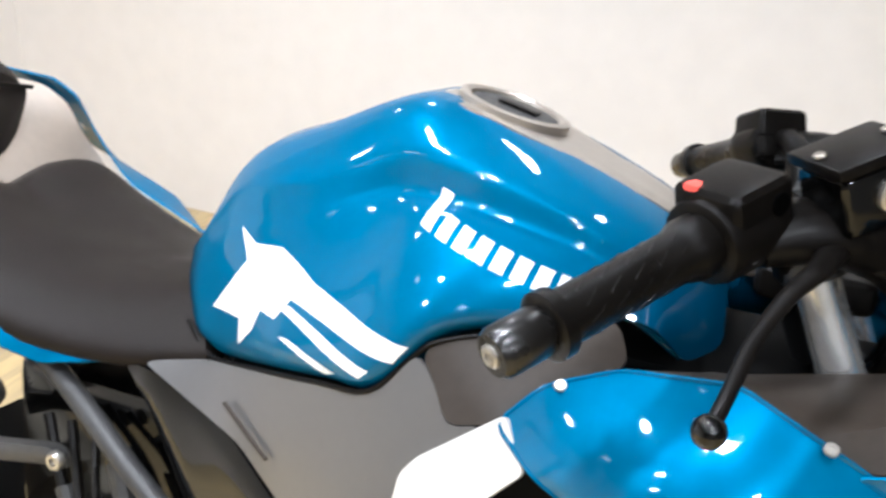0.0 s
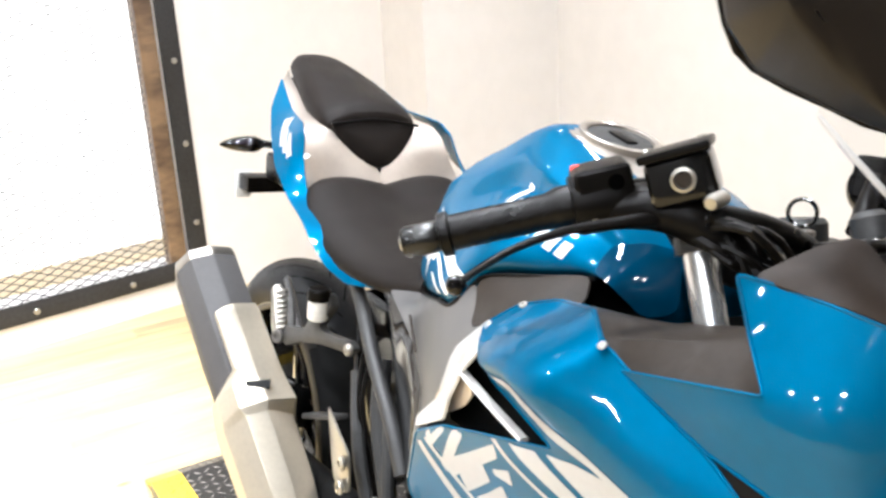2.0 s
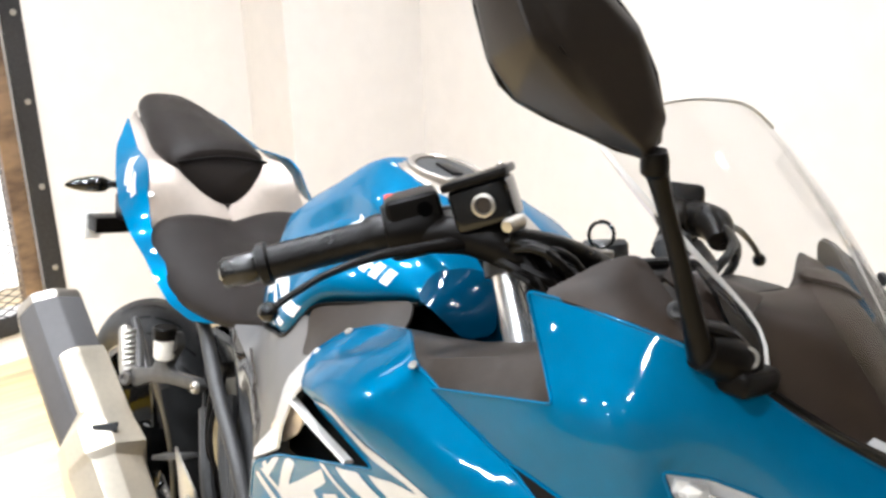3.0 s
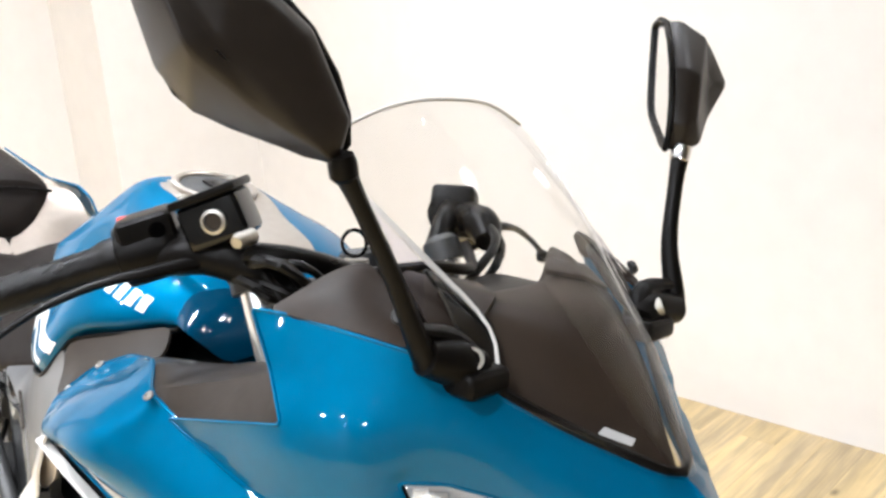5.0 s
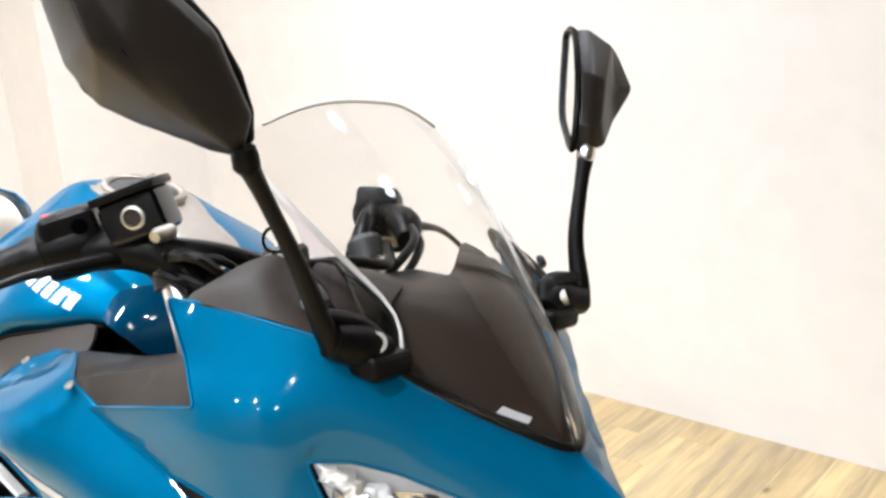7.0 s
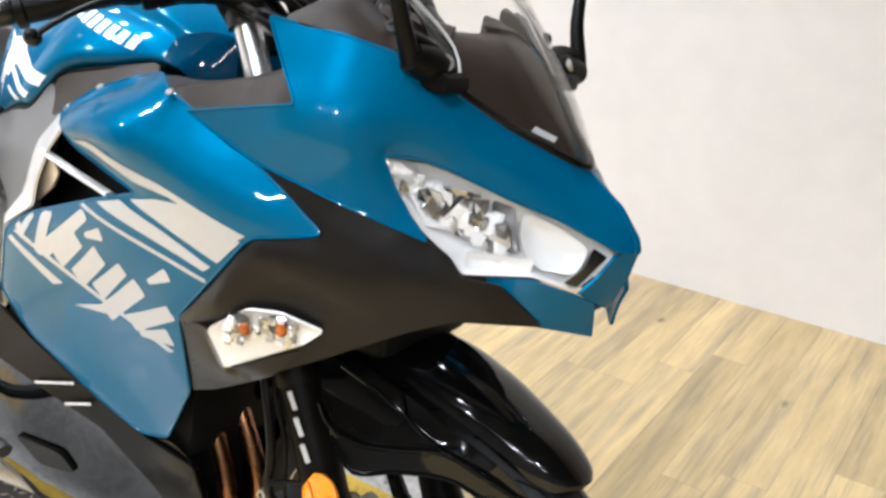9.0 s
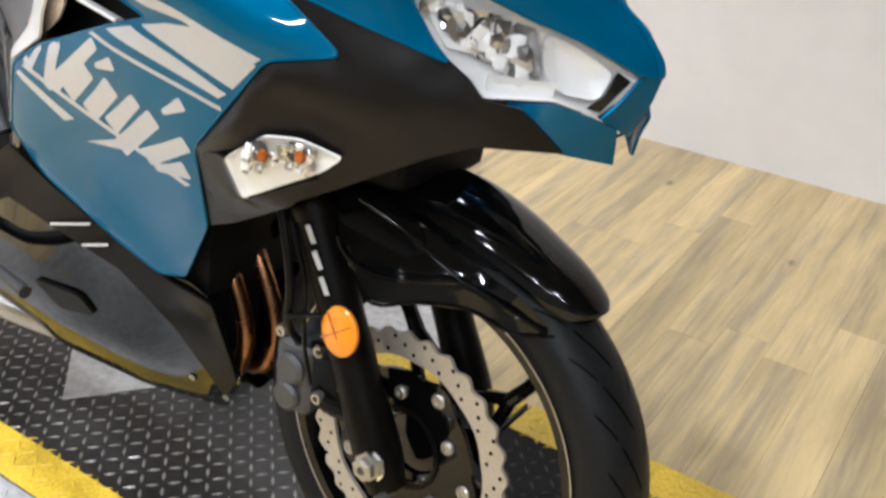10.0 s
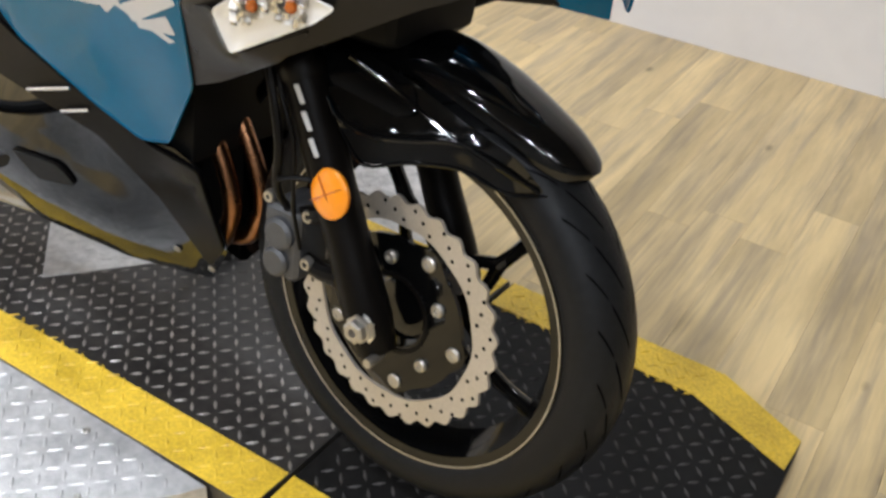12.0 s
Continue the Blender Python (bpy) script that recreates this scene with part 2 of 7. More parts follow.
    mul.data_type, mul.blend_type = "RGBA", "MULTIPLY"
    mul.inputs["Factor"].default_value = 1
    l.new(ramp.outputs[0], mul.inputs["A"])
    l.new(t3.outputs[0], t4.inputs[0])
    l.new(t4.outputs[0], mul.inputs["B"])
    l.new(mul.outputs["Result"], b.inputs["Base Color"])
    b.inputs["Roughness"].default_value = 0.34
    bp = n.new("ShaderNodeBump")
    bp.inputs["Strength"].default_value, bp.inputs["Distance"].default_value = 0.2, 0.001
    l.new(f.outputs["Fac"], bp.inputs["Height"])
    l.new(bp.outputs[0], b.inputs["Normal"])
    return m


PLANK = wood("pale_oak_plank", (0.60, 0.450, 0.222), (0.385, 0.300, 0.178))
STILE_WOOD = wood("weathered_brown_wood", (0.26, 0.17, 0.10), (0.08, 0.05, 0.035), 2.0)


# ---- mesh tools ----
from mathutils.bvhtree import BVHTree
from mathutils.geometry import delaunay_2d_cdt


def finish(name, verts, faces, material, parent=None, label="", smooth=True, sharp=35):
    me = bpy.data.meshes.new(name)
    me.from_pydata([tuple(v) for v in verts], [], [tuple(f) for f in faces])
    me.materials.append(material)
    me.update()
    if smooth:
        me.shade_smooth()
        me.set_sharp_from_angle(angle=radians(sharp))
    ob = new(name, me)
    if parent is not None:
        ob.parent = parent
    if label:
        tagged(ob, label)
    return ob


def part(name, bm, material, parent=None, label="", smooth=True, sharp=35):
    """Links a bmesh as one mesh object under a thing or a part."""
    bm.normal_update()
    me = bpy.data.meshes.new(name)
    bm.to_mesh(me)
    bm.free()
    me.materials.append(material)
    if smooth:
        me.shade_smooth()
        me.set_sharp_from_angle(angle=radians(sharp))
    ob = new(name, me)
    if parent is not None:
        ob.parent = parent
    if label:
        tagged(ob, label)
    return ob


def flip(ob, parent=None):
    """The same part on the other side of the bike."""
    me = ob.data.copy()
    me.transform(Matrix.Diagonal((1, -1, 1, 1)))
    me.flip_normals()
    me.update()
    twin = new(ob.name.split(".")[0], me)
    twin.parent = parent or ob.parent
    if "label" in ob:
        tagged(twin, ob["label"])
    return twin


def box_bm(lo, hi, bevel=0.0, seg=2):
    bm = bmesh.new()
    bmesh.ops.create_cube(bm, size=1)
    for v in bm.verts:
        v.co = [lo[i] + (v.co[i] + 0.5) * (hi[i] - lo[i]) for i in range(3)]
    if bevel:
        bmesh.ops.bevel(bm, geom=bm.edges[:], offset=bevel, segments=seg, profile=0.6, affect="EDGES")
    return bm


def catmull(pts, n):
    """Points along a smooth curve through pts, n to a span."""
    p = [Vector(q) for q in pts]
    p = [p[0] * 2 - p[1]] + p + [p[-1] * 2 - p[-2]]
    out = []
    for i in range(1, len(p) - 2):
        for k in range(n):
            t = k / n
            out.append(0.5 * (2 * p[i] + (p[i + 1] - p[i - 1]) * t + (2 * p[i - 1] - 5 * p[i] + 4 * p[i + 1] - p[i + 2]) * t * t
                              + (3 * p[i] - p[i - 1] - 3 * p[i + 1] + p[i + 2]) * t ** 3))
    out.append(p[-2].copy())
    return out


def sweep(path, radius, sides=12, smooth=4, squash=1.0, caps=True):
    """A tube along a path; radius is a number or one for each path point."""
    rad = radius if isinstance(radius, (list, tuple)) else [radius] * len(path)
    if smooth > 1 and len(path) > 2:
        curve = catmull(path, smooth)
        rr = [v.x for v in catmull([(r, 0, 0) for r in rad], smooth)]
    else:
        curve, rr = [Vector(p) for p in path], rad
    bm = bmesh.new()
    rings, ref = [], Vector((0.01, 0.02, 1)).normalized()
    for i, c in enumerate(curve):
        d = (curve[min(i + 1, len(curve) - 1)] - curve[max(i - 1, 0)]).normalized()
        if abs(d.dot(ref)) > 0.95:
            ref = Vector((1, 0.1, 0)).normalized()
        a = d.cross(ref).normalized()
        b = a.cross(d).normalized()
        ref = b
        rings.append([bm.verts.new(c + rr[i] * (a * math.cos(k * 2 * math.pi / sides) + b * squash * math.sin(k * 2 * math.pi / sides))) for k in range(sides)])
    for r, s in zip(rings, rings[1:]):
        for k in range(sides):
            bm.faces.new((r[k], r[(k + 1) % sides], s[(k + 1) % sides], s[k]))
    if caps:
        bm.faces.new(rings[0][::-1])
        bm.faces.new(rings[-1])
    bmesh.ops.recalc_face_normals(bm, faces=bm.faces[:])
    return bm


def lathe(profile, centre, axis, sides=48, closed=False):
    """Turns a profile of (radius, along) about an axis through centre."""
    axis = Vector(axis).normalized()
    a = axis.orthogonal().normalized()
    b = axis.cross(a)
    bm = bmesh.new()
    rows = []
    for r, h in profile:
        rows.append([bm.verts.new(Vector(centre) + axis * h + r * (a * math.cos(k * 2 * math.pi / sides) + b * math.sin(k * 2 * math.pi / sides))) for k in range(sides)])
    pairs = list(zip(rows, rows[1:])) + ([(rows[-1], rows[0])] if closed else [])
    for r, s in pairs:
        for k in range(sides):
            bm.faces.new((r[k], r[(k + 1) % sides], s[(k + 1) % sides], s[k]))
    if not closed:
        for row in (rows[0], rows[-1]):
            bm.faces.new(row)
    bmesh.ops.remove_doubles(bm, verts=bm.verts[:], dist=1e-6)
    bmesh.ops.recalc_face_normals(bm, faces=bm.faces[:])
    return bm


def inside(p, poly):
    hit, j = False, len(poly) - 1
    for i in range(len(poly)):
        a, b = poly[i], poly[j]
        if (a[1] > p[1]) != (b[1] > p[1]) and p[0] < (b[0] - a[0]) * (p[1] - a[1]) / (b[1] - a[1]) + a[0]:
            hit = not hit
        j = i
    return hit


def rounded(pts, cut):
    """The closed outline with each corner cut twice, so that it reads as rounded."""
    for share in (cut, cut * 0.6):
        out, n = [], len(pts)
        for i in range(n):
            p, a, b = pts[i], pts[i - 1], pts[(i + 1) % n]
            out += [p + (a - p) * min(0.3, share / max((a - p).length, 1e-6)), p + (b - p) * min(0.3, share / max((b - p).length, 1e-6))]
        pts = out
    return pts


def step_along(pts, res, closed=True):
    out, n = [], len(pts)
    for i in range(n if closed else n - 1):
        a, b = pts[i], pts[(i + 1) % n]
        k = max(1, round((b - a).length / res))
        out += [a.lerp(b, s / k) for s in range(k)]
    if not closed:
        out.append(pts[-1])
    return out


def sheet(outline, ridges=(), bulge=0.0, reach=0.03, res=0.011, out=(0, -1, 0), cut=0.006, fair=False):
    """A skin over a closed outline in space, pulled through ridge lines and bulged outwards from its rim."""
    pts = [Vector(p) for p in outline]
    if cut:
        pts = rounded(pts, cut)
    rim = step_along(pts, res)
    lines = [step_along([Vector(p) for p in r], res, False) for r in ridges]
    c = sum(rim, Vector()) / len(rim)
    n = Vector()
    for i in range(len(rim)):
        n += (rim[i] - c).cross(rim[(i + 1) % len(rim)] - c)
    n.normalize()
    if n.dot(Vector(out)) < 0:
        n = -n
    e1 = n.orthogonal().normalized()
    e2 = n.cross(e1)
    flat = lambda p: Vector(((p - c).dot(e1), (p - c).dot(e2)))
    poly = [flat(p) for p in rim]
    v2, hs, edges = list(poly), [(p - c).dot(n) for p in rim], []
    for ln in lines:
        for i, p in enumerate(ln):
            if inside(flat(p), poly):
                v2.append(flat(p))
                hs.append((p - c).dot(n))
    fixed = len(v2)
    P2 = np.array([tuple(p) for p in v2])
    lo, hi = P2.min(0), P2.max(0)
    k = 0
    y = lo[1]
    while y < hi[1]:
        x = lo[0] + (res / 2 if k % 2 else 0)
        while x < hi[0]:
            if inside((x, y), poly) and np.min(np.hypot(P2[:, 0] - x, P2[:, 1] - y)) > 0.6 * res:
                v2.append(Vector((x, y)))
                hs.append(0.0)
            x += res
        y += res * 0.87
        k += 1
    loop = list(range(len(poly)))
    V, E, F, ov, oe, of = delaunay_2d_cdt(v2, [], [loop], 1, 1e-7)
    near = [set() for _ in V]
    for f in F:
        for i in range(len(f)):
            near[f[i]].add(f[(i + 1) % len(f)])
            near[f[(i + 1) % len(f)]].add(f[i])
    h = np.zeros(len(V))
    free = np.ones(len(V), bool)
    for i, o in enumerate(ov):
        src = [q for q in o if q < fixed]
        if src:
            h[i], free[i] = hs[src[0]], False
    if free.any():
        h[free] = h[~free].mean()
        ia = np.array([i for i in range(len(V)) for _ in near[i]], int)
        ja = np.array([j for i in range(len(V)) for j in near[i]], int)
        deg = np.maximum(1, np.bincount(ia, minlength=len(V)))
        for _ in range(400):
            h = np.where(free, np.bincount(ia, weights=h[ja], minlength=len(V)) / deg, h)
    if fair and free.any():
        # thin-plate skin held at the rim and, more softly, along the ridges
        m = len(V)
        hold = np.zeros(m)
        for i, o in enumerate(ov):
            src = [q for q in o if q < fixed]
            if src:
                hold[i] = 20.0 if src[0] < len(poly) else 0.5
        wt = 1 / deg[ia]

        def plate(x):
            y = x - np.bincount(ia, weights=x[ja] * wt, minlength=m)
            return y - np.bincount(ja, weights=y[ia] * wt, minlength=m) + (hold + 1e-7) * x

        pre = 1 / (1.2 + hold)
        r = hold * h - plate(h)
        zr = pre * r
        p = zr.copy()
        for _ in range(900):
            ap = plate(p)
            al = (r @ zr) / max(p @ ap, 1e-30)
            h = h + al * p
            r2 = r - al * ap
            if np.abs(r2).max() < 1e-9:
                break
            z2 = pre * r2
            p = z2 + p * ((r2 @ z2) / max(r @ zr, 1e-30))
            r, zr = r2, z2
    if bulge:
        q = np.array([tuple(p) for p in V])
        a = np.array([tuple(p) for p in poly])
        b = np.roll(a, -1, 0)
        d = np.full(len(V), 9.0)
        for s, t in zip(a, b):
            ab = t - s
            u = np.clip(((q - s) @ ab) / max(ab @ ab, 1e-12), 0, 1)
            d = np.minimum(d, np.hypot(*(q - s - u[:, None] * ab).T))
        w = np.clip(d / reach, 0, 1)
        h = h + bulge * (1 - (1 - w) ** 2)
    co = [c + e1 * V[i][0] + e2 * V[i][1] + n * float(h[i]) for i in range(len(V))]
    faces = []
    for f in F:
        a, b, d = (co[f[i]] for i in range(3))
        faces.append(tuple(f) if (b - a).cross(d - a).dot(n) > 0 else tuple(reversed(f)))
    return co, faces, n


def shell(name, outline, material, parent, label="", thick=0.003, **kw):
    """A moulded panel: a sheet with thickness and a rim."""
    co, faces, n = sheet(outline, **kw)
    m = len(co)
    edge = {}
    for f in faces:
        for i in range(3):
            e = (f[i], f[(i + 1) % 3])
            edge[e] = edge.get(e, 0) + 1
    rim = [e for e in edge if (e[1], e[0]) not in edge]
    verts = co + [p - n * thick for p in co]
    allf = list(faces) + [tuple(i + m for i in reversed(f)) for f in faces] + [(a, a + m, b + m, b) for a, b in rim]
    allf = [f if len(f) == 3 else tuple(reversed(f)) for f in allf]
    return finish(name, verts, allf, material, parent, label)


def rolled_rim(outline, material, parent, r=0.0016, cut=0.004):
    """The rounded edge of a moulded panel, run along its outline on both sides of the bike."""
    pts = rounded([Vector(p) for p in outline], cut)
    rim = part("rim", sweep([tuple(p) for p in pts + pts[:1]], r, 6, 1, caps=False), material, parent)
    return rim, flip(rim)


def polish(ob, rounds=14, sides=2):
    """Evens out the shading of a moulded panel's faces, as moulding and paint do."""
    me = ob.data
    half = len(me.vertices) // 2 if sides == 2 else 0
    nor = np.zeros((len(me.vertices), 3))
    pairs = set()
    for p in me.polygons:
        low = [i < half for i in p.vertices]
        if all(low) or not any(low):
            for i in p.vertices:
                nor[i] += np.array(p.normal) * p.area
            vs = list(p.vertices)
            for i in range(len(vs)):
                pairs.add((vs[i], vs[(i + 1) % len(vs)]))
                pairs.add((vs[(i + 1) % len(vs)], vs[i]))
    ia = np.array([a for a, b in pairs])
    ja = np.array([b for a, b in pairs])
    nor /= np.maximum(1e-12, np.linalg.norm(nor, axis=1))[:, None]
    for _ in range(rounds):
        acc = nor.copy()
        np.add.at(acc, ia, nor[ja])
        nor = acc / np.maximum(1e-12, np.linalg.norm(acc, axis=1))[:, None]
    loops = [None] * len(me.loops)
    for p in me.polygons:
        low = [i < half for i in p.vertices]
        same = all(low) or not any(low)
        for k in p.loop_indices:
            loops[k] = tuple(nor[me.loops[k].vertex_index]) if same else tuple(p.normal)
    me.normals_split_custom_set(loops)


def decal(name, host, outline, material, parent, label="", lift=0.0007, axis="y", res=0.008, cut=0.0):
    """A thin graphic laid on a panel, its outline given in the side view (x, z)."""
    tree = BVHTree.FromPolygons([v.co for v in host.data.vertices], [tuple(p.vertices) for p in host.data.polygons])
    co, faces, n = sheet([(x, 0, z) for x, z in outline], res=res, cut=cut)
    verts, ok = [], set()
    for i, p in enumerate(co):
        hit, nor, _, _ = tree.ray_cast(Vector((p.x, -0.6, p.z)), Vector((0, 1, 0)))
        if hit is not None and hit.y < 0.02:
            ok.add(i)
            verts.append(hit + (nor if nor.y < 0 else -nor) * lift)
        else:
            verts.append(p)
    keep = [f for f in faces if all(i in ok for i in f)]
    used = sorted({i for f in keep for i in f})
    at = {v: k for k, v in enumerate(used)}
    return finish(name, [verts[i] for i in used], [tuple(at[i] for i in f) for f in keep], material, parent, label)


def loft(name, stations, material, parent, label="", nu=5, nv=5, mirror=True, sharp=60, crease=()):
    """A body through cross sections, each from its crown down its right side."""
    cuts = [0, *crease, len(stations[0]) - 1]
    rows = []
    for s in stations:
        row = [Vector(s[0])]
        for a, b in zip(cuts, cuts[1:]):
            row += catmull(s[a:b + 1], nv)[1:]
        rows.append(row)
    cols = [catmull([r[j] for r in rows], nu) for j in range(len(rows[0]))]
    grid = [[cols[j][i] for j in range(len(cols))] for i in range(len(cols[0]))]
    if mirror:
        grid = [[Vector((p.x, -p.y, p.z)) for p in reversed(r[1:])] + r for r in grid]
    w = len(grid[0])
    verts = [p for r in grid for p in r]
    faces = [(i * w + j, i * w + j + 1, (i + 1) * w + j + 1, (i + 1) * w + j) for i in range(len(grid) - 1) for j in range(w - 1)]
    faces += [tuple(range(w)), tuple((len(grid) - 1) * w + j for j in reversed(range(w)))]
    if mirror:
        faces += [((i + 1) * w, (i + 1) * w + w - 1, i * w + w - 1, i * w) for i in range(len(grid) - 1)]
    bm = bmesh.new()
    vs = [bm.verts.new(p) for p in verts]
    for f in faces:
        bm.faces.new([vs[i] for i in f])
    bmesh.ops.remove_doubles(bm, verts=bm.verts[:], dist=1e-5)
    bmesh.ops.recalc_face_normals(bm, faces=bm.faces[:])
    return part(name, bm, material, parent, label, sharp=sharp)


def bolt(name, at, axis, r, material, parent, head=0.005):
    """A round-headed screw with a hex socket ring."""
    return part(name, lathe([(r, 0), (r, head * 0.6), (r * 0.8, head), (r * 0.45, head), (r * 0.42, head * 0.5), (0.0004, head * 0.5)], at, axis, 16), material, parent)


def empty(name, m=None):
    ob = new(name)
    if m is not None:
        ob.matrix_world = m
    return ob


# ---- the room ----
def slab(name, lo, hi, material, label, category="wall"):
    return tagged(part(name, box_bm(lo, hi), material, None, "", False), label, category, kind="structure")


WALL_Y = 1.93
slab("wall_left", (-4.6, WALL_Y, FLOOR_Z), (4.0, WALL_Y + 0.15, CEIL_Z), WALL, "plain white painted showroom wall")
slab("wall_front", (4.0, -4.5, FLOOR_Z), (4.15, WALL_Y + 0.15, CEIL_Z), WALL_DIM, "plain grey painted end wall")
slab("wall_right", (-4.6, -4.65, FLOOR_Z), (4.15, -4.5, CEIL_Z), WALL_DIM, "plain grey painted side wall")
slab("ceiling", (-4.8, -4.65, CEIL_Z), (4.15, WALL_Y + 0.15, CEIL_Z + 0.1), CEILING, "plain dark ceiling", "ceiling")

# the back wall stands slightly askew and is pierced by the grille opening
BACK = pose(-3.06, 0, 0, 0, 0, 9.65)
OPEN_Y0, OPEN_Y1, OPEN_Z0, OPEN_Z1 = -0.95, 0.30, 0.085, 2.05


def back_piece(lo, hi):
    ob = tagged(part("wall_back", box_bm(lo, hi), WALL, None, "", False), "white painted wall round the grille opening", "wall", kind="structure")
    ob.matrix_world = BACK
    return ob


back_piece((-0.15, -5.0, FLOOR_Z - 0.0), (0, OPEN_Y0, CEIL_Z))
back_piece((-0.15, OPEN_Y1, FLOOR_Z), (0, 2.6, CEIL_Z))
back_piece((-0.15, OPEN_Y0, FLOOR_Z), (0, OPEN_Y1, OPEN_Z0))
back_piece((-0.15, OPEN_Y0, OPEN_Z1), (0, OPEN_Y1, CEIL_Z))
slab("column", (-3.6, 1.27, FLOOR_Z), (-2.92, WALL_Y, CEIL_Z), WALL, "white boxed column in the room corner", "column")
# One added panel glows in place of the lit room behind the mesh.
ob = tagged(part("backdrop", box_bm((-0.9, -2.2, -0.2), (-0.88, 1.4, 2.6)), BACKDROP_GLOW, None, "", False), "glowing white panel standing in for the lit room beyond the grille", "backdrop", kind="structure")
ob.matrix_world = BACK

# wire grille: iron border, timber stiles, expanded mesh
grille = tagged(empty("grille_door", BACK), "black iron framed expanded metal grille with brown timber stiles", "grille")
FW = 0.062
for lo, hi in (((0.002, OPEN_Y1 - 0.012, 0.03), (0.012, OPEN_Y1 + FW, 2.12)), ((0.002, OPEN_Y0 - FW, 0.03), (0.012, OPEN_Y0 + 0.012, 2.12)),
               ((0.002, OPEN_Y0 + 0.012, 0.03), (0.0115, OPEN_Y1 - 0.012, 0.03 + FW + 0.01)), ((0.002, OPEN_Y0 + 0.012, 2.05), (0.0115, OPEN_Y1 - 0.012, 2.12))):
    part("border", box_bm(lo, hi, 0.0015), IRON, grille, "black flat iron border")
for y in (OPEN_Y1 - 0.05, OPEN_Y0 + 0.05):
    part("timber_stile", box_bm((-0.06, y - 0.033, OPEN_Z0 + 0.002), (-0.004, y + 0.033, OPEN_Z1 - 0.002), 0.004), STILE_WOOD, grille, "rough brown timber stile")
for z in [0.15 + 0.307 * k for k in range(7)]:
    for y in (OPEN_Y1 + 0.032, OPEN_Y0 - 0.032):
        bolt("bolt", (0.012, y, z + 0.09), (1, 0, 0), 0.011, STEEL, grille, 0.006)
for y in (-0.75, -0.3, 0.05):
    bolt("bolt", (0.012, y, 0.062), (1, 0, 0), 0.011, STEEL, grille, 0.006)
verts, faces = [], []
CELL_Y, CELL_Z = 0.032, 0.014


def strand(a, b, w):
    """One flat twisted strand of the mesh."""
    d = (Vector(b) - Vector(a)).normalized()
    s = d.cross(Vector((1, 0, 0))) * w
    k = len(verts)
    for p in (a, b):
        for q in (s + Vector((0.0015, 0, 0)), s - Vector((0.0015, 0, 0)), -s - Vector((0.0015, 0, 0)), -s + Vector((0.0015, 0, 0))):
            verts.append(Vector(p) + q)
    faces.extend([(k + i, k + (i + 1) % 4, k + 4 + (i + 1) % 4, k + 4 + i) for i in range(4)])


ny, nz = int((OPEN_Y1 - OPEN_Y0 - 0.16) / CELL_Y), int((OPEN_Z1 - OPEN_Z0) / CELL_Z)
for i in range(ny + 1):
    for j in range(nz):
        y, z = OPEN_Y0 + 0.085 + i * CELL_Y, OPEN_Z0 + j * CELL_Z
        s = 1 if (i + j) % 2 == 0 else -1
        strand((-0.03, y, z + (CELL_Z if s < 0 else 0)), (-0.03, y + CELL_Y, z + (0 if s < 0 else CELL_Z)), 0.0015)
tagged(finish("wire_mesh", verts, faces, IRON, grille, "dark expanded metal mesh", False), kind="stuff")

# downlights and light panels in the ceiling
first = None
for sx, sy in SPOTS:
    if first is None:
        first = tagged(empty("downlight"), "small round recessed ceiling downlight", "downlight", "ceiling downlights")
        part("bezel", lathe([(0.082, 0.0), (0.102, 0.0), (0.102, 0.012), (0.082, 0.012)], (0, 0, -0.012), (0, 0, 1), 32, True), WHITE_PLASTIC, first)
        part("diffuser", lathe([(0.078, 0), (0.078, 0.004)], (0, 0, -0.006), (0, 0, 1), 32), LAMP_GLOW, first, "glowing lamp face")
        first.matrix_world = pose(sx, sy, CEIL_Z)
        first.matrix_basis = pose(sx, sy, CEIL_Z)
    else:
        copy_thing(first, pose(sx, sy, CEIL_Z))
for ob in [o for o in scene.objects if o.name.startswith("diffuser")]:
    ob.visible_shadow = False
# ---- the lift deck under the bike ----
lift = tagged(empty("motorcycle_lift", pose(0, 0, DECK_Z)), "worn dark tread plate lift deck edged with yellow paint", "lift")
DX0, DX1, DY0, DY1 = -1.80, 0.485, -0.165, 0.505
SPLAY = 0.047
CH = 0.15


def deck_slab(name, outline, z0, z1, material, label="", bevel=0.003):
    bm = bmesh.new()
    f = bm.faces.new([bm.verts.new((x, y, z1)) for x, y in outline])
    r = bmesh.ops.extrude_face_region(bm, geom=[f])
    for v in r["geom"]:
        if isinstance(v, bmesh.types.BMVert):
            v.co.z = z0
    bmesh.ops.recalc_face_normals(bm, faces=bm.faces[:])
    return part(name, bm, material, lift, label, False)


GAP_X = -0.118
deck_slab("deck_rear", [(DX0, DY0 - SPLAY), (GAP_X, DY0), (GAP_X + 0.03, DY1), (DX0, DY1)], -0.045, 0, PLATE_DARK, "dark scuffed tread plate")
deck_slab("deck_front", [(GAP_X + 0.007, DY0), (DX1, DY0), (DX1, DY1 - 0.075), (DX1 - CH, DY1), (GAP_X + 0.037, DY1)], -0.045, 0, PLATE_BLACK, "dark scuffed tread plate")
SW = 0.078
for a, b, out in ((DX0 + 0.002, GAP_X - 0.003, SPLAY), (GAP_X + 0.010, DX1 - 0.01, 0)):
    deck_slab("edge_stripe", [(a, DY0 - out), (b, DY0), (b + 0.004, DY0 + SW), (a, DY0 + SW - out)], 0.0, 0.0012, YELLOW, "chipped yellow edge paint")
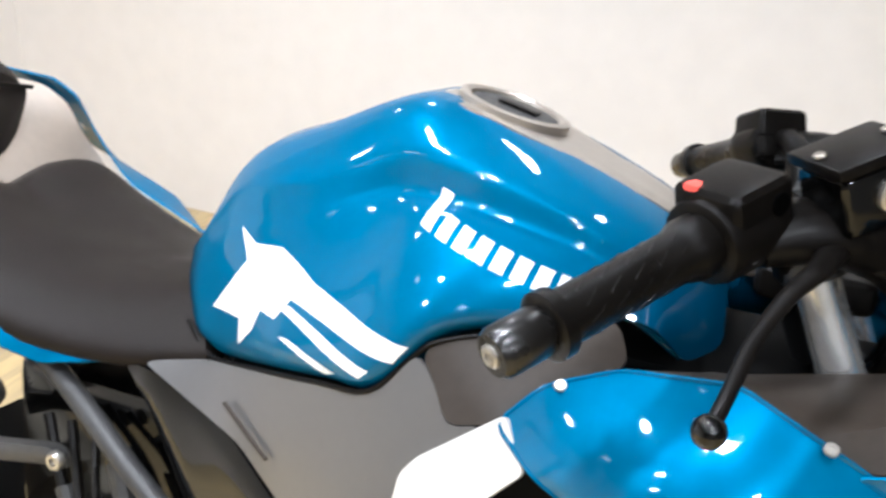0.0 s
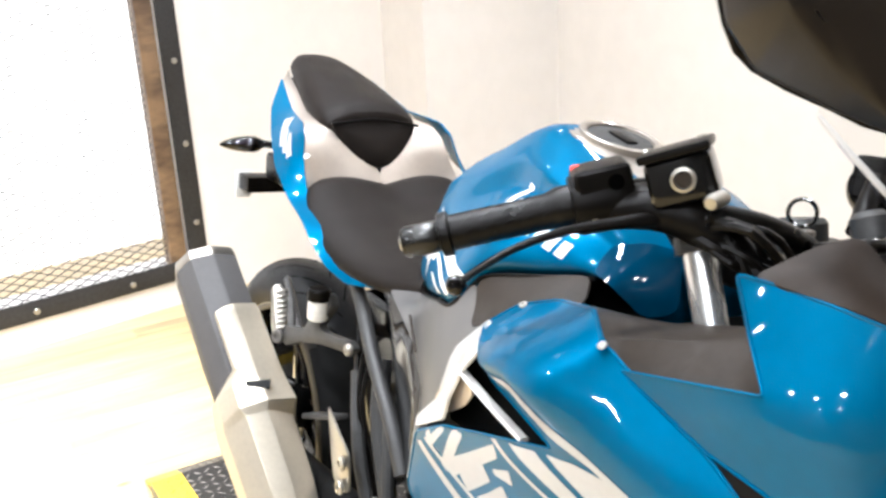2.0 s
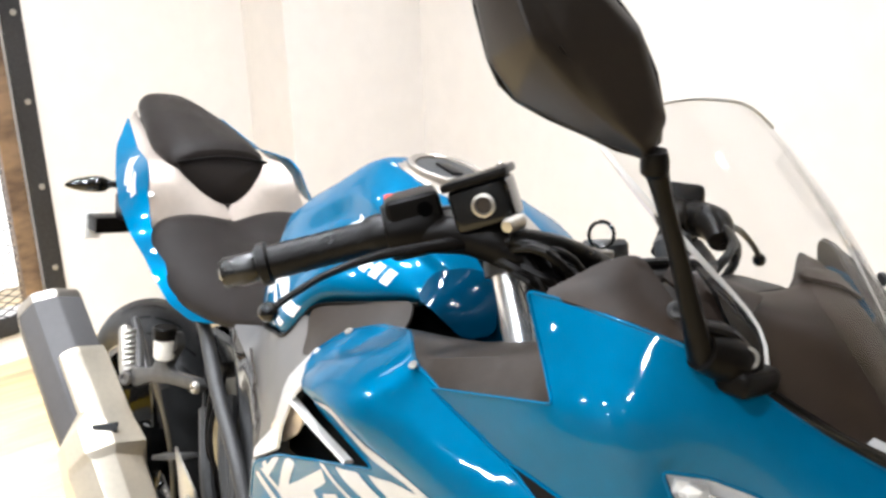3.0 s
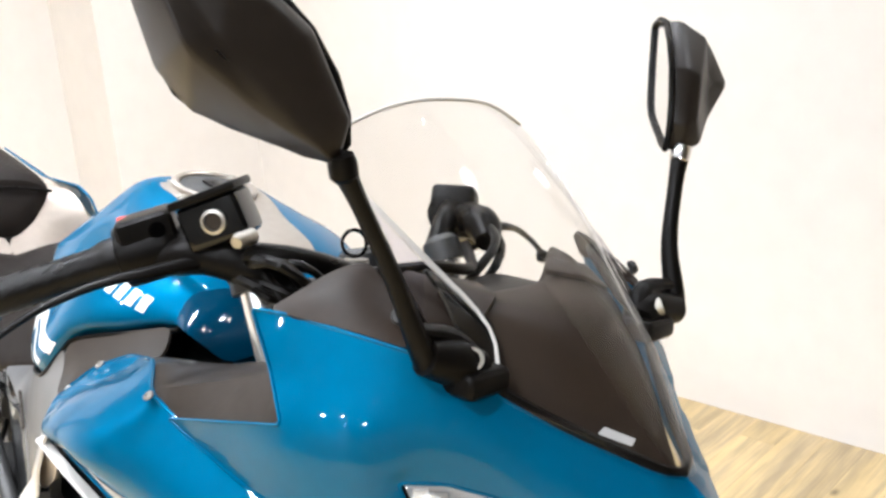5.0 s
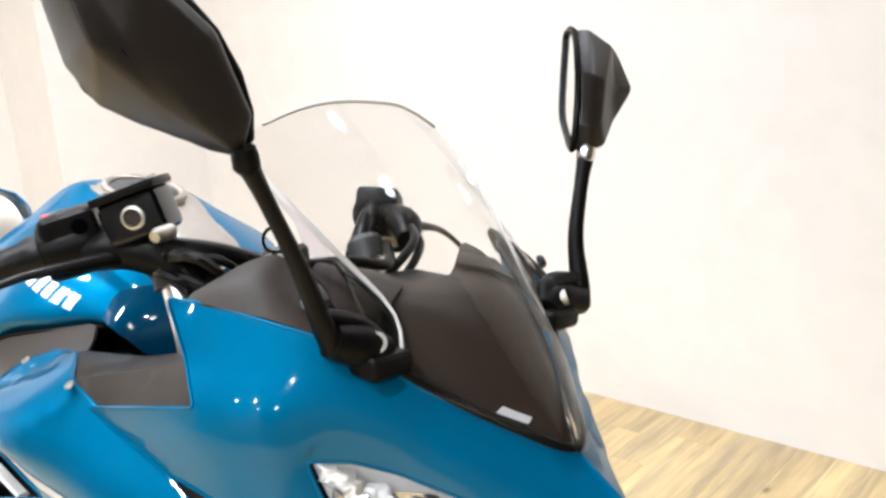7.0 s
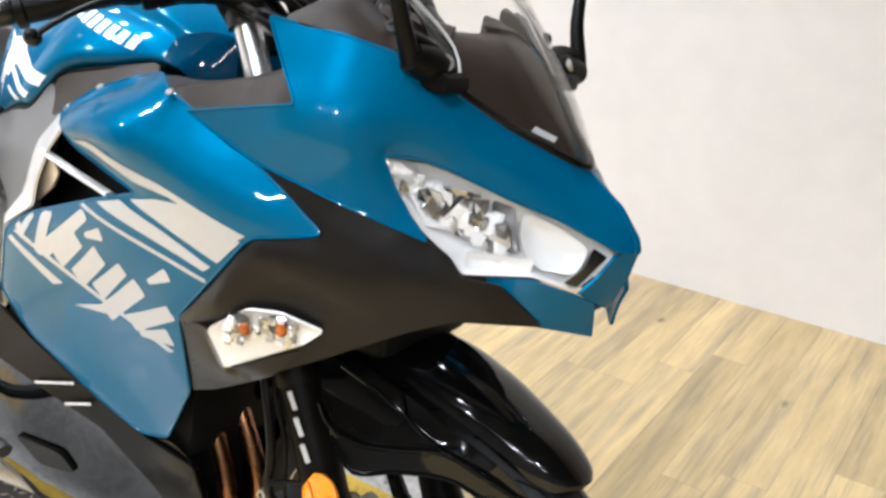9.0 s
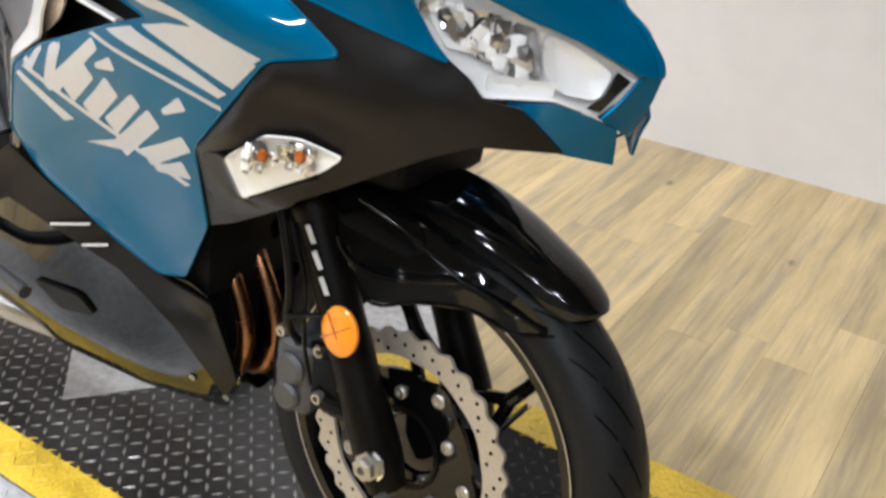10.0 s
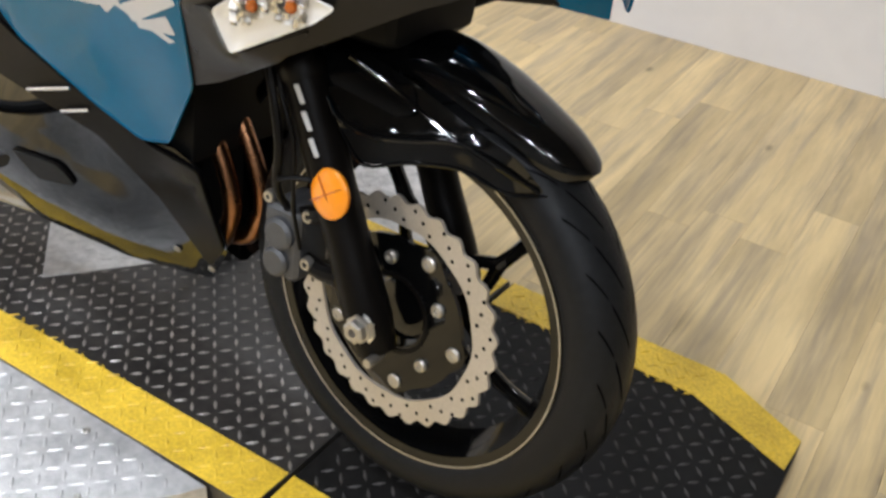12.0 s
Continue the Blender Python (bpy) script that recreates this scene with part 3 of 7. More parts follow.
# the rear end bends down as a short ramp
RAMP = 0.075
for name, y0, y1, material in (("rear_ramp", DY0 - SPLAY + SW, DY1, PLATE_DARK), ("ramp_stripe", DY0 - SPLAY, DY0 - SPLAY + SW, YELLOW)):
    slab = deck_slab(name, [(DX0 - RAMP, y0), (DX0, y0), (DX0, y1), (DX0 - RAMP, y1)], -0.012, 0, material, "bent-down tread plate end")
    for v in slab.data.vertices:
        if v.co.x < DX0 - 0.01:
            v.co.z -= 0.030
deck_slab("edge_stripe", [(DX0 + 0.002, DY1 - SW), (GAP_X + 0.02, DY1 - SW), (GAP_X + 0.027, DY1), (DX0 + 0.002, DY1)], 0.0, 0.0012, YELLOW, "chipped yellow edge paint")
deck_slab("edge_stripe", [(GAP_X + 0.035, DY1 - SW), (DX1 - CH - 0.03, DY1 - SW), (DX1 - 0.005, DY1 - SW - 0.072), (DX1, DY1 - 0.075), (DX1 - CH, DY1), (GAP_X + 0.04, DY1)], 0.0, 0.0012, YELLOW, "chipped yellow edge paint")
deck_slab("inset_plate", [(-1.02, 0.22), (-0.774, -0.005), (-0.62, 0.18), (-0.80, 0.36)], 0.0, 0.0016, PLATE_SILVER, "bright tread plate inset")


def tread(name, keep, material, pitch=0.025, length=0.0112, width=0.0031, height=0.0019, z=0.0, parent=None):
    """Raised lozenges in crossing rows, as on tread plate, in one mesh."""
    vs, fs = [], []
    rnd = random.Random(5)
    i0, i1, j0, j1 = int(-2.0 / pitch), int(0.6 / pitch), int(-0.75 / pitch), int(1.2 / pitch)
    for i in range(i0, i1):
        for j in range(j0, j1):
            x, y = i * pitch, j * pitch
            if not keep(x, y):
                continue
            a = radians(45 if (i + j) % 2 else -45)
            ca, sa, k = math.cos(a), math.sin(a), len(vs)
            hh = height * rnd.uniform(0.7, 1.1)
            for u, v, w in ((-length, 0, 0), (0, -width, 0), (length, 0, 0), (0, width, 0), (-length * 0.5, 0, hh), (length * 0.5, 0, hh)):
                vs.append((x + u * ca - v * sa, y + u * sa + v * ca, z + w))
            fs += [(k, k + 1, k + 5, k + 4), (k + 1, k + 2, k + 5), (k + 2, k + 3, k + 4, k + 5), (k + 3, k, k + 4)]
    return tagged(finish(name, vs, fs, material, parent, "raised worn tread lozenges", False), kind="stuff")


def near_edge(x):
    return DY0 - SPLAY * max(0, GAP_X - x) / (GAP_X - DX0)


def on_stripe(x, y):
    return y < near_edge(x) + SW + 0.004 or y > DY1 - SW - 0.004 or (x > DX1 - CH - 0.03 and y > DY1 - SW - (x - DX1 + CH) * 0.5)


def in_inset(x, y):
    return inside((x, y), [(-1.02, 0.22), (-0.774, -0.005), (-0.62, 0.18), (-0.80, 0.36)])


def on_deck(x, y):
    return DX0 + 0.006 < x < DX1 - 0.015 and near_edge(x) + 0.012 < y < DY1 - 0.012 and abs(x - GAP_X - 0.01 - (y - DY0) * 0.045) > 0.02


tread("tread_pattern", lambda x, y: x < GAP_X and on_deck(x, y) and not on_stripe(x, y) and not in_inset(x, y), PLATE_TREAD, parent=lift)
tread("tread_pattern", lambda x, y: x >= GAP_X and on_deck(x, y) and not on_stripe(x, y), TREAD_BLACK, parent=lift)
tread("tread_pattern", lambda x, y: on_deck(x, y) and on_stripe(x, y) and not (x > DX1 - CH - 0.02 and y > DY1 - 0.09), YELLOW, z=0.0011, height=0.0021, parent=lift)
tread("tread_pattern", lambda x, y: in_inset(x, y), PLATE_SILVER, z=0.0015, parent=lift)
ramp_tread = tread("tread_pattern", lambda x, y: DX0 - RAMP + 0.012 < x < DX0 - 0.004 and DY0 - SPLAY + SW < y < DY1 - 0.012, PLATE_TREAD, pitch=0.0185, length=0.009, parent=lift)
for v in ramp_tread.data.vertices:
    v.co.z -= (DX0 - v.co.x) * 0.030 / RAMP
for x in (GAP_X - 0.012, GAP_X + 0.02):
    bolt("hinge_bolt", (x, DY0 - 0.004, -0.02), (0, -1, 0), 0.008, STEEL, lift, 0.004)

# bright side wings beside the deck
NEAR = [(-0.2, DY0 - 0.006), (-0.222, -0.205), (-0.29, -0.285), (-0.37, -0.362), (-0.48, -0.44), (-0.62, -0.50), (-0.8, -0.54), (-1.5, -0.54), (-1.5, DY0 - 0.006)]
FAR = [(x, DY0 + DY1 - y) for x, y in reversed(NEAR)]
for edge in (NEAR, FAR):
    wing = tagged(empty("lift_wing", pose(0, 0, DECK_Z)), "bright aluminium tread plate wing with a rounded edge", "lift wing", "lift wings")
    bm = bmesh.new()
    f = bm.faces.new([bm.verts.new((x, y, -0.006)) for x, y in edge])
    r = bmesh.ops.extrude_face_region(bm, geom=[f])
    for v in r["geom"]:
        if isinstance(v, bmesh.types.BMVert):
            v.co.z = -0.046
    bmesh.ops.recalc_face_normals(bm, faces=bm.faces[:])
    part("plate", bm, PLATE_SILVER, wing, "", False)
    tread("tread_pattern", lambda x, y: inside((x, y), edge) and inside((x + 0.015, y - 0.01), edge) and inside((x + 0.015, y + 0.01), edge), PLATE_SILVER, z=-0.006, parent=wing)
    for x, y in ((-0.42, -0.2), (-0.33, -0.29), (-0.9, -0.2)):
        yy = y if edge is NEAR else DY0 + DY1 - y
        bolt("rivet", (x, yy, -0.006), (0, 0, 1), 0.006, STEEL, wing, 0.003)


# ---- the motorcycle, in its own upright frame, leaning on its side stand ----
LEAN = pose(0, 0, 0, -9, 0, 0)
bike = tagged(empty("motorcycle", LEAN), "metallic blue faired sport motorcycle with black trim on its stand", "motorcycle")

WX, WZ, DISC_Y = 0.016, 0.295, -0.065


def polar(cx, cz, r, deg, y=0.0):
    return Vector((cx + r * math.cos(radians(deg)), y, cz + r * math.sin(radians(deg))))


def tyre(name, cx, cz, R, half, rim_r, parent, label):
    prof = []
    n = 16
    for k in range(n + 1):
        a = -math.pi / 2 + math.pi * k / n
        y = half * math.sin(a)
        r = R - (R - rim_r - 0.022) * (1 - math.cos(a)) * 0.86
        prof.append((r, y))
    prof = [(rim_r - 0.004, -half * 0.78), (rim_r + 0.012, -half * 0.97)] + prof + [(rim_r + 0.012, half * 0.97), (rim_r - 0.004, half * 0.78)]
    ob = part(name, lathe(prof, (cx, 0, cz), (0, 1, 0), 96, True), RUBBER, parent, label, sharp=60)
    tree = BVHTree.FromPolygons([v.co for v in ob.data.vertices], [tuple(p.vertices) for p in ob.data.polygons])
    # sipes: slanted shallow cuts laid over the crown
    vs, fs = [], []

    def cut(points, w):
        base, m = len(vs), len(points)
        for a, y in points:
            d = polar(0, 0, 1, a)
            o = Vector((cx, y, cz)) + d * (R + 0.1)
            hit, nor, _, _ = tree.ray_cast(o, -d)
            if hit is None:
                hit, nor = o, d
            side = Vector((-d.z, 0, d.x))
            vs.append(hit + nor * 0.0010 + side * w)
            vs.append(hit + nor * 0.0010 - side * w)
        for i in range(m - 1):
            fs.append((base + 2 * i, base + 2 * i + 1, base + 2 * i + 3, base + 2 * i + 2))

    for k in range(26):
        a0 = k * 360 / 26
        for s in (-1, 1):
            aa = a0 + (0 if s < 0 else 7)
            cut([(aa + 11 * q, s * half * (0.12 + 0.40 * q)) for q in (0, 0.25, 0.5, 0.75, 1.0)], 0.0032)
            cut([(aa + 13 + 7 * q, s * half * (0.58 + 0.26 * q)) for q in (0, 0.33, 0.66, 1.0)], 0.0024)
    g = finish("tread_relief", vs, fs, GROOVE, ob, "dark tread grooves", False)
    tagged(g, kind="stuff")
    return ob


def wheel(name, cx, cz, R, half, rim_r, label, spokes, first):
    # cast rim: the wheel's own mesh is its rim barrel
    w = half * 0.74
    rim = part(name, lathe([(rim_r, -w), (rim_r + 0.006, -w - 0.004), (rim_r + 0.004, -w - 0.008), (rim_r - 0.012, -w - 0.006), (rim_r - 0.02, -w * 0.55), (rim_r - 0.032, 0), (rim_r - 0.02, w * 0.55), (rim_r - 0.012, w + 0.006), (rim_r + 0.004, w + 0.008), (rim_r + 0.006, w + 0.004), (rim_r, w), (rim_r - 0.012, 0)], (cx, 0, cz), (0, 1, 0), 96, True), BLACK_GLOSS, bike, label)
    # Steel ring paints in the pale line that the glossy lip reflects.
    part("rim_tape", lathe([(rim_r + 0.0022, -w - 0.0085), (rim_r, -w - 0.0082), (rim_r, -w - 0.0087), (rim_r + 0.0022, -w - 0.009)], (cx, 0, cz), (0, 1, 0), 96, True), STEEL, rim, "thin grey line for the reflection on the rim lip")
    # each spoke leaves the rim as one stem and forks towards the hub
    for k in range(spokes):
        a = first + k * 360 / spokes
        fork = polar(cx, cz, 0.132, a - 4, 0)
        stem = part("spoke", sweep([polar(cx, cz, rim_r - 0.020, a, 0), polar(cx, cz, 0.165, a - 2, 0), fork], [0.0135, 0.0105, 0.0115], 10, 4, 0.85), BLACK_GLOSS, rim)
        for turn in (-26, 22):
            part("spoke_leg", sweep([fork, polar(cx, cz, 0.088, a - 4 + turn * 0.55, 0.004), polar(cx, cz, 0.044, a - 4 + turn * 1.5, 0.006)], [0.0105, 0.0095, 0.012], 10, 4, 0.85), BLACK_GLOSS, stem)
    part("hub", lathe([(0.02, -0.06), (0.04, -0.055), (0.05, -0.03), (0.044, 0), (0.05, 0.03), (0.04, 0.055), (0.02, 0.06)], (cx, 0, cz), (0, 1, 0), 40), BLACK_GLOSS, rim)
    tyre("tyre", cx, cz, R, half, rim_r, rim, "black road tyre with slanted grooves")
    return rim


front = wheel("front_wheel", WX + 0.003, WZ, 0.2885, 0.050, 0.222, "black cast front wheel", 5, 47)
rear = wheel("rear_wheel", WX - 1.37, 0.315, 0.314, 0.075, 0.222, "black cast rear wheel", 5, 40)


def ring(cx, y, cz, outer, inner, t, sides, holes=()):
    """A flat annulus whose outer radius is a function of the angle."""
    bm = bmesh.new()
    a, b, c, d = [], [], [], []
    for k in range(sides):
        deg = k * 360 / sides
        for lst, r, yy in ((a, outer(deg), y - t), (b, outer(deg), y + t), (c, inner(deg), y + t), (d, inner(deg), y - t)):
            lst.append(bm.verts.new(polar(cx, cz, r, deg, yy)))
    for r, s in ((a, b), (b, c), (c, d), (d, a)):
        for k in range(sides):
            bm.faces.new((r[k], r[(k + 1) % sides], s[(k + 1) % sides], s[k]))
    bmesh.ops.recalc_face_normals(bm, faces=bm.faces[:])
    return bm


disc = part("brake_disc", ring(WX, DISC_Y, WZ, lambda d: 0.1525 + 0.0035 * math.cos(radians(d * 30)), lambda d: 0.121 + 0.001 * math.cos(radians(d * 10)), 0.0024, 360), DISC_STEEL, front, "petal-edged drilled steel brake disc")
vs, fs = [], []
for k in range(60):
    r = (0.129, 0.138, 0.1465)[k % 3]
    c, b = polar(WX, WZ, r, k * 6 + 1, DISC_Y - 0.0027), len(vs)
    for q in range(8):
        vs.append(c + Vector((math.cos(q * math.pi / 4), 0, math.sin(q * math.pi / 4))) * 0.0028)
    fs.append(tuple(range(b, b + 8)))
tagged(finish("disc_drilling", vs, fs, GROOVE, disc, "", False), kind="stuff")
carrier = part("disc_carrier", ring(WX, DISC_Y + 0.001, WZ, lambda d: 0.104 + 0.011 * max(0, math.cos(radians((d - 64) * 5))) ** 2, lambda d: 0.047, 0.003, 180), BLACK_GLOSS, disc, "black disc carrier")
for k in range(5):
    a = polar(WX, WZ, 0.098, 64 + 72 * k, DISC_Y - 0.002)
    bolt("rivet", a, (0, -1, 0), 0.0098, STEEL, disc, 0.004)
    bolt("disc_bolt", polar(WX, WZ, 0.075, 28 + 72 * k, DISC_Y - 0.002), (0, -1, 0), 0.0088, STEEL, disc, 0.006)
part("abs_ring", ring(WX, DISC_Y - 0.001, WZ, lambda d: 0.056 - 0.002 * (int(d / 3.6) % 2), lambda d: 0.050, 0.0035, 200), BLACK_MATTE, disc)

# the bars are turned a little to the right
front.matrix_basis = Matrix.Translation((WX, 0.003, WZ)) @ pose(0, 0, 0, 0, 0, -4.7) @ Matrix.Translation((-WX, 0, -WZ))

# fork legs on the steering axis
RAKE = math.tan(radians(24.7))


def on_fork(z, y=-0.104):
    return Vector((WX - 0.012 - (z - WZ) * RAKE, y, z))


def on_top(z, y=-0.126):
    return Vector((-0.196 - (z - 0.9) * RAKE, y, z))


for s in (1, -1):
    leg = part("fork_leg", sweep([on_fork(0.262, -0.104 * s), on_fork(0.30, -0.104 * s), on_fork(0.36, -0.104 * s), on_fork(0.40, -0.104 * s), on_fork(0.575, -0.104 * s)], [0.024, 0.030, 0.0285, 0.027, 0.027], 20, 3), BLACK_MATTE, bike, "black fork lower leg")
    part("dust_seal", sweep([on_fork(0.57, -0.104 * s), on_fork(0.585, -0.104 * s), on_fork(0.60, -0.104 * s)], [0.030, 0.031, 0.026], 20, 2), GRIP, leg)
    part("fork_tube", sweep([on_fork(0.59, -0.104 * s), on_fork(0.64, -0.106 * s), on_top(0.78, -0.126 * s), on_top(0.90, -0.126 * s), on_top(0.965, -0.126 * s)], 0.0155, 24, 3), FORK_CHROME, leg, "polished fork tube")
    part("fork_cap", sweep([on_top(0.96, -0.126 * s), on_top(0.98, -0.126 * s), on_top(0.986, -0.126 * s)], [0.022, 0.021, 0.014], 12, 1), CAST_DARK, leg)
axle = part("axle_nut", lathe([(0.019, 0), (0.019, 0.006), (0.015, 0.007), (0.015, 0.016), (0.012, 0.018), (0.006, 0.018), (0.005, 0.010), (0.0005, 0.010)], (WX - 0.008, -0.128, WZ + 0.006), (0, -1, 0), 6), STEEL, bike, "bright hex axle nut")
part("washer", lathe([(0.021, 0), (0.021, 0.003)], (WX - 0.008, -0.126, WZ + 0.006), (0, -1, 0), 24), CHROME, axle)
part("pinch_bolt", sweep([(WX + 0.014, -0.11, WZ - 0.03), (WX + 0.014, -0.14, WZ - 0.03)], 0.006, 10, 1), STEEL, axle)
refl = part("side_reflector", lathe([(0.029, 0), (0.030, 0.002), (0.030, 0.005), (0.026, 0.008), (0.012, 0.0105), (0.0005, 0.011)], (-0.052, -0.128, 0.456), (-0.15, -1, 0.1), 32), ORANGE, bike, "round orange fork reflector")
for a in (35, 125):
    d = Vector((math.cos(radians(a)), 0, math.sin(radians(a)))) * 0.025
    part("lens_rib", sweep([Vector((-0.0535, -0.1375, 0.457)) + d, Vector((-0.0538, -0.1395, 0.4572)), Vector((-0.0535, -0.1375, 0.457)) - d], 0.0011, 6, 2), AMBER_BULB, refl, "darker moulded rib")
part("bracket", box_bm((-0.075, -0.127, 0.44), (-0.05, -0.115, 0.475), 0.002), BLACK_MATTE, refl)
# caution tag down the fork
for k in range(3):
    z = 0.56 - 0.028 * k
    p = on_fork(z, -0.1045)
    tag = part("fork_label", box_bm((-0.0032, -0.0012, -0.0115), (0.0032, 0.0, 0.0115), 0.0004, 1), DECAL, bike, "plain pale label strip on the fork")
    tag.matrix_basis = Matrix.Translation(p + Vector((0.012, -0.0275, 0))) @ pose(0, 0, 0, 0, -24.7, 20)
# brake caliper behind the fork
cal = part("brake_caliper", box_bm((-0.168, -0.112, 0.30), (-0.108, -0.035, 0.40), 0.014, 3), CALIPER_GREY, bike, "dark grey front brake caliper")
part("piston_cover", lathe([(0.022, 0), (0.022, 0.006), (0.017, 0.010), (0.0005, 0.010)], (-0.137, -0.111, 0.365), (0, -1, 0), 24), CALIPER_GREY, cal)
part("piston_cover", lathe([(0.020, 0), (0.020, 0.006), (0.016, 0.010), (0.0005, 0.010)], (-0.14, -0.111, 0.325), (0, -1, 0), 24), CALIPER_GREY, cal)
for p in ((-0.10, -0.10, 0.40), (-0.098, -0.10, 0.335), (-0.162, -0.10, 0.405)):
    bolt("caliper_bolt", p, (0, -1, 0), 0.009, STEEL, cal, 0.010)
part("caliper_arm", sweep([(-0.055, -0.10, 0.42), (-0.09, -0.10, 0.405), (-0.12, -0.09, 0.39)], [0.014, 0.012, 0.012], 10), BLACK_MATTE, cal)
part("caliper_arm", sweep([(-0.03, -0.10, 0.34), (-0.07, -0.10, 0.33), (-0.12, -0.09, 0.33)], [0.014, 0.012, 0.012], 10), BLACK_MATTE, cal)
part("brake_hose", sweep([(-0.135, -0.105, 0.40), (-0.128, -0.135, 0.44), (-0.125, -0.14, 0.50), (-0.15, -0.135, 0.58), (-0.18, -0.13, 0.66), (-0.2, -0.1, 0.76)], 0.0055, 10), GRIP, bike, "black brake hose")
part("speed_sensor_wire", sweep([(-0.10, -0.118, 0.36), (-0.105, -0.13, 0.42), (-0.11, -0.132, 0.5), (-0.135, -0.13, 0.56), (-0.17, -0.12, 0.66)], 0.003, 8), GRIP, bike)
part("hose_guide", sweep([(-0.12, -0.145, 0.455), (-0.10, -0.135, 0.46), (-0.075, -0.12, 0.462)], 0.004, 8), BLACK_MATTE, bike)

# front mudguard
stations = []
for deg, w, r in ((51.5, 0.016, 0.308), (54, 0.036, 0.3125), (61, 0.050, 0.315), (71, 0.058, 0.3165), (80, 0.063, 0.3235), (92, 0.068, 0.336), (104, 0.070, 0.345), (118, 0.072, 0.349), (132, 0.068, 0.348), (140, 0.064, 0.346)):
    sec = []
    for q in range(5):
        a = q / 4
        sec.append(polar(WX, WZ, r - 0.034 * a ** 2.2 * min(1, w / 0.05), deg, -w * math.sin(a * math.pi / 2 * 0.98)))
    for q in (3, 1):
        a = q / 4
        sec.append(polar(WX, WZ, r - 0.004 - 0.034 * a ** 2.2 * min(1, w / 0.05), deg, -(w - 0.004) * math.sin(a * math.pi / 2 * 0.98)))
    stations.append(sec)
guard = loft("front_mudguard", stations, BLACK_GLOSS, bike, "glossy black front mudguard", 4, 4)
wing = shell("mudguard_wing", [(-0.075, -0.118, 0.56), (-0.055, -0.121, 0.533), (-0.016, -0.125, 0.504), (0.03, -0.108, 0.517), (0.085, -0.086, 0.522), (0.135, -0.072, 0.508), (0.175, -0.050, 0.512), (0.14, -0.068, 0.548), (0.079, -0.076, 0.570), (0.02, -0.080, 0.592), (-0.05, -0.090, 0.61), (-0.10, -0.10, 0.61)], BLACK_GLOSS, guard, "",
             ridges=[[(-0.055, -0.122, 0.545), (0.0, -0.113, 0.543), (0.079, -0.086, 0.556), (0.15, -0.064, 0.525)]], res=0.009)
flip(wing)
brace = shell("mudguard_panel", [(-0.09, -0.112, 0.585), (-0.045, -0.108, 0.555), (-0.012, -0.104, 0.555), (0.028, -0.098, 0.57), (0.01, -0.085, 0.598), (-0.06, -0.094, 0.62)], BLACK_GLOSS, guard, "", bulge=0.004, res=0.009)
part("guard_rib", sweep([(-0.078, -0.118, 0.562), (-0.055, -0.124, 0.545), (-0.012, -0.121, 0.538), (0.035, -0.108, 0.545), (0.079, -0.092, 0.552), (0.125, -0.078, 0.536), (0.168, -0.058, 0.516)], 0.0030, 8, 4), BLACK_GLOSS, guard)
part("guard_rib", sweep([(-0.06, -0.108, 0.612), (-0.01, -0.098, 0.592), (0.035, -0.096, 0.572), (0.079, -0.092, 0.552)], 0.0026, 8, 4), BLACK_GLOSS, guard)
part("guard_lip", sweep([(-0.055, -0.121, 0.533), (-0.016, -0.125, 0.504), (0.03, -0.109, 0.517), (0.085, -0.087, 0.522), (0.135, -0.073, 0.508), (0.175, -0.051, 0.512)], 0.0022, 8, 4), BLACK_GLOSS, guard)

# ---- fairing ----
SIDE = [(-0.366, -0.254, 0.829), (-0.329, -0.260, 0.814), (-0.238, -0.252, 0.783), (-0.285, -0.254, 0.769), (-0.441, -0.238, 0.714), (-0.505, -0.232, 0.678), (-0.545, -0.213, 0.585), (-0.509, -0.192, 0.526), (-0.416, -0.154, 0.456), (-0.362, -0.130, 0.420), (-0.315, -0.126, 0.430), (-0.228, -0.173, 0.540), (-0.204, -0.218, 0.651), (-0.093, -0.232, 0.769), (-0.018, -0.211, 0.787), (-0.103, -0.221, 0.841), (-0.135, -0.226, 0.853), (-0.180, -0.238, 0.882), (-0.205, -0.243, 0.895), (-0.255, -0.212, 0.905), (-0.33, -0.192, 0.888), (-0.378, -0.203, 0.868), (-0.402, -0.224, 0.842)]
side = shell("side_fairing", SIDE, BLUE, bike, "glossy metallic blue side fairing", bulge=0.003, reach=0.02, res=0.0075, fair=True,
             ridges=[[(-0.372, -0.252, 0.848), (-0.30, -0.264, 0.868), (-0.225, -0.258, 0.880), (-0.15, -0.244, 0.848), (-0.06, -0.222, 0.80)],
                     [(-0.30, -0.266, 0.83), (-0.24, -0.262, 0.81), (-0.16, -0.248, 0.79)]])
for half_panel in (side, flip(side)):
    polish(half_panel, 7)
rolled_rim(SIDE, BLUE, side, 0.0017, 0.006)
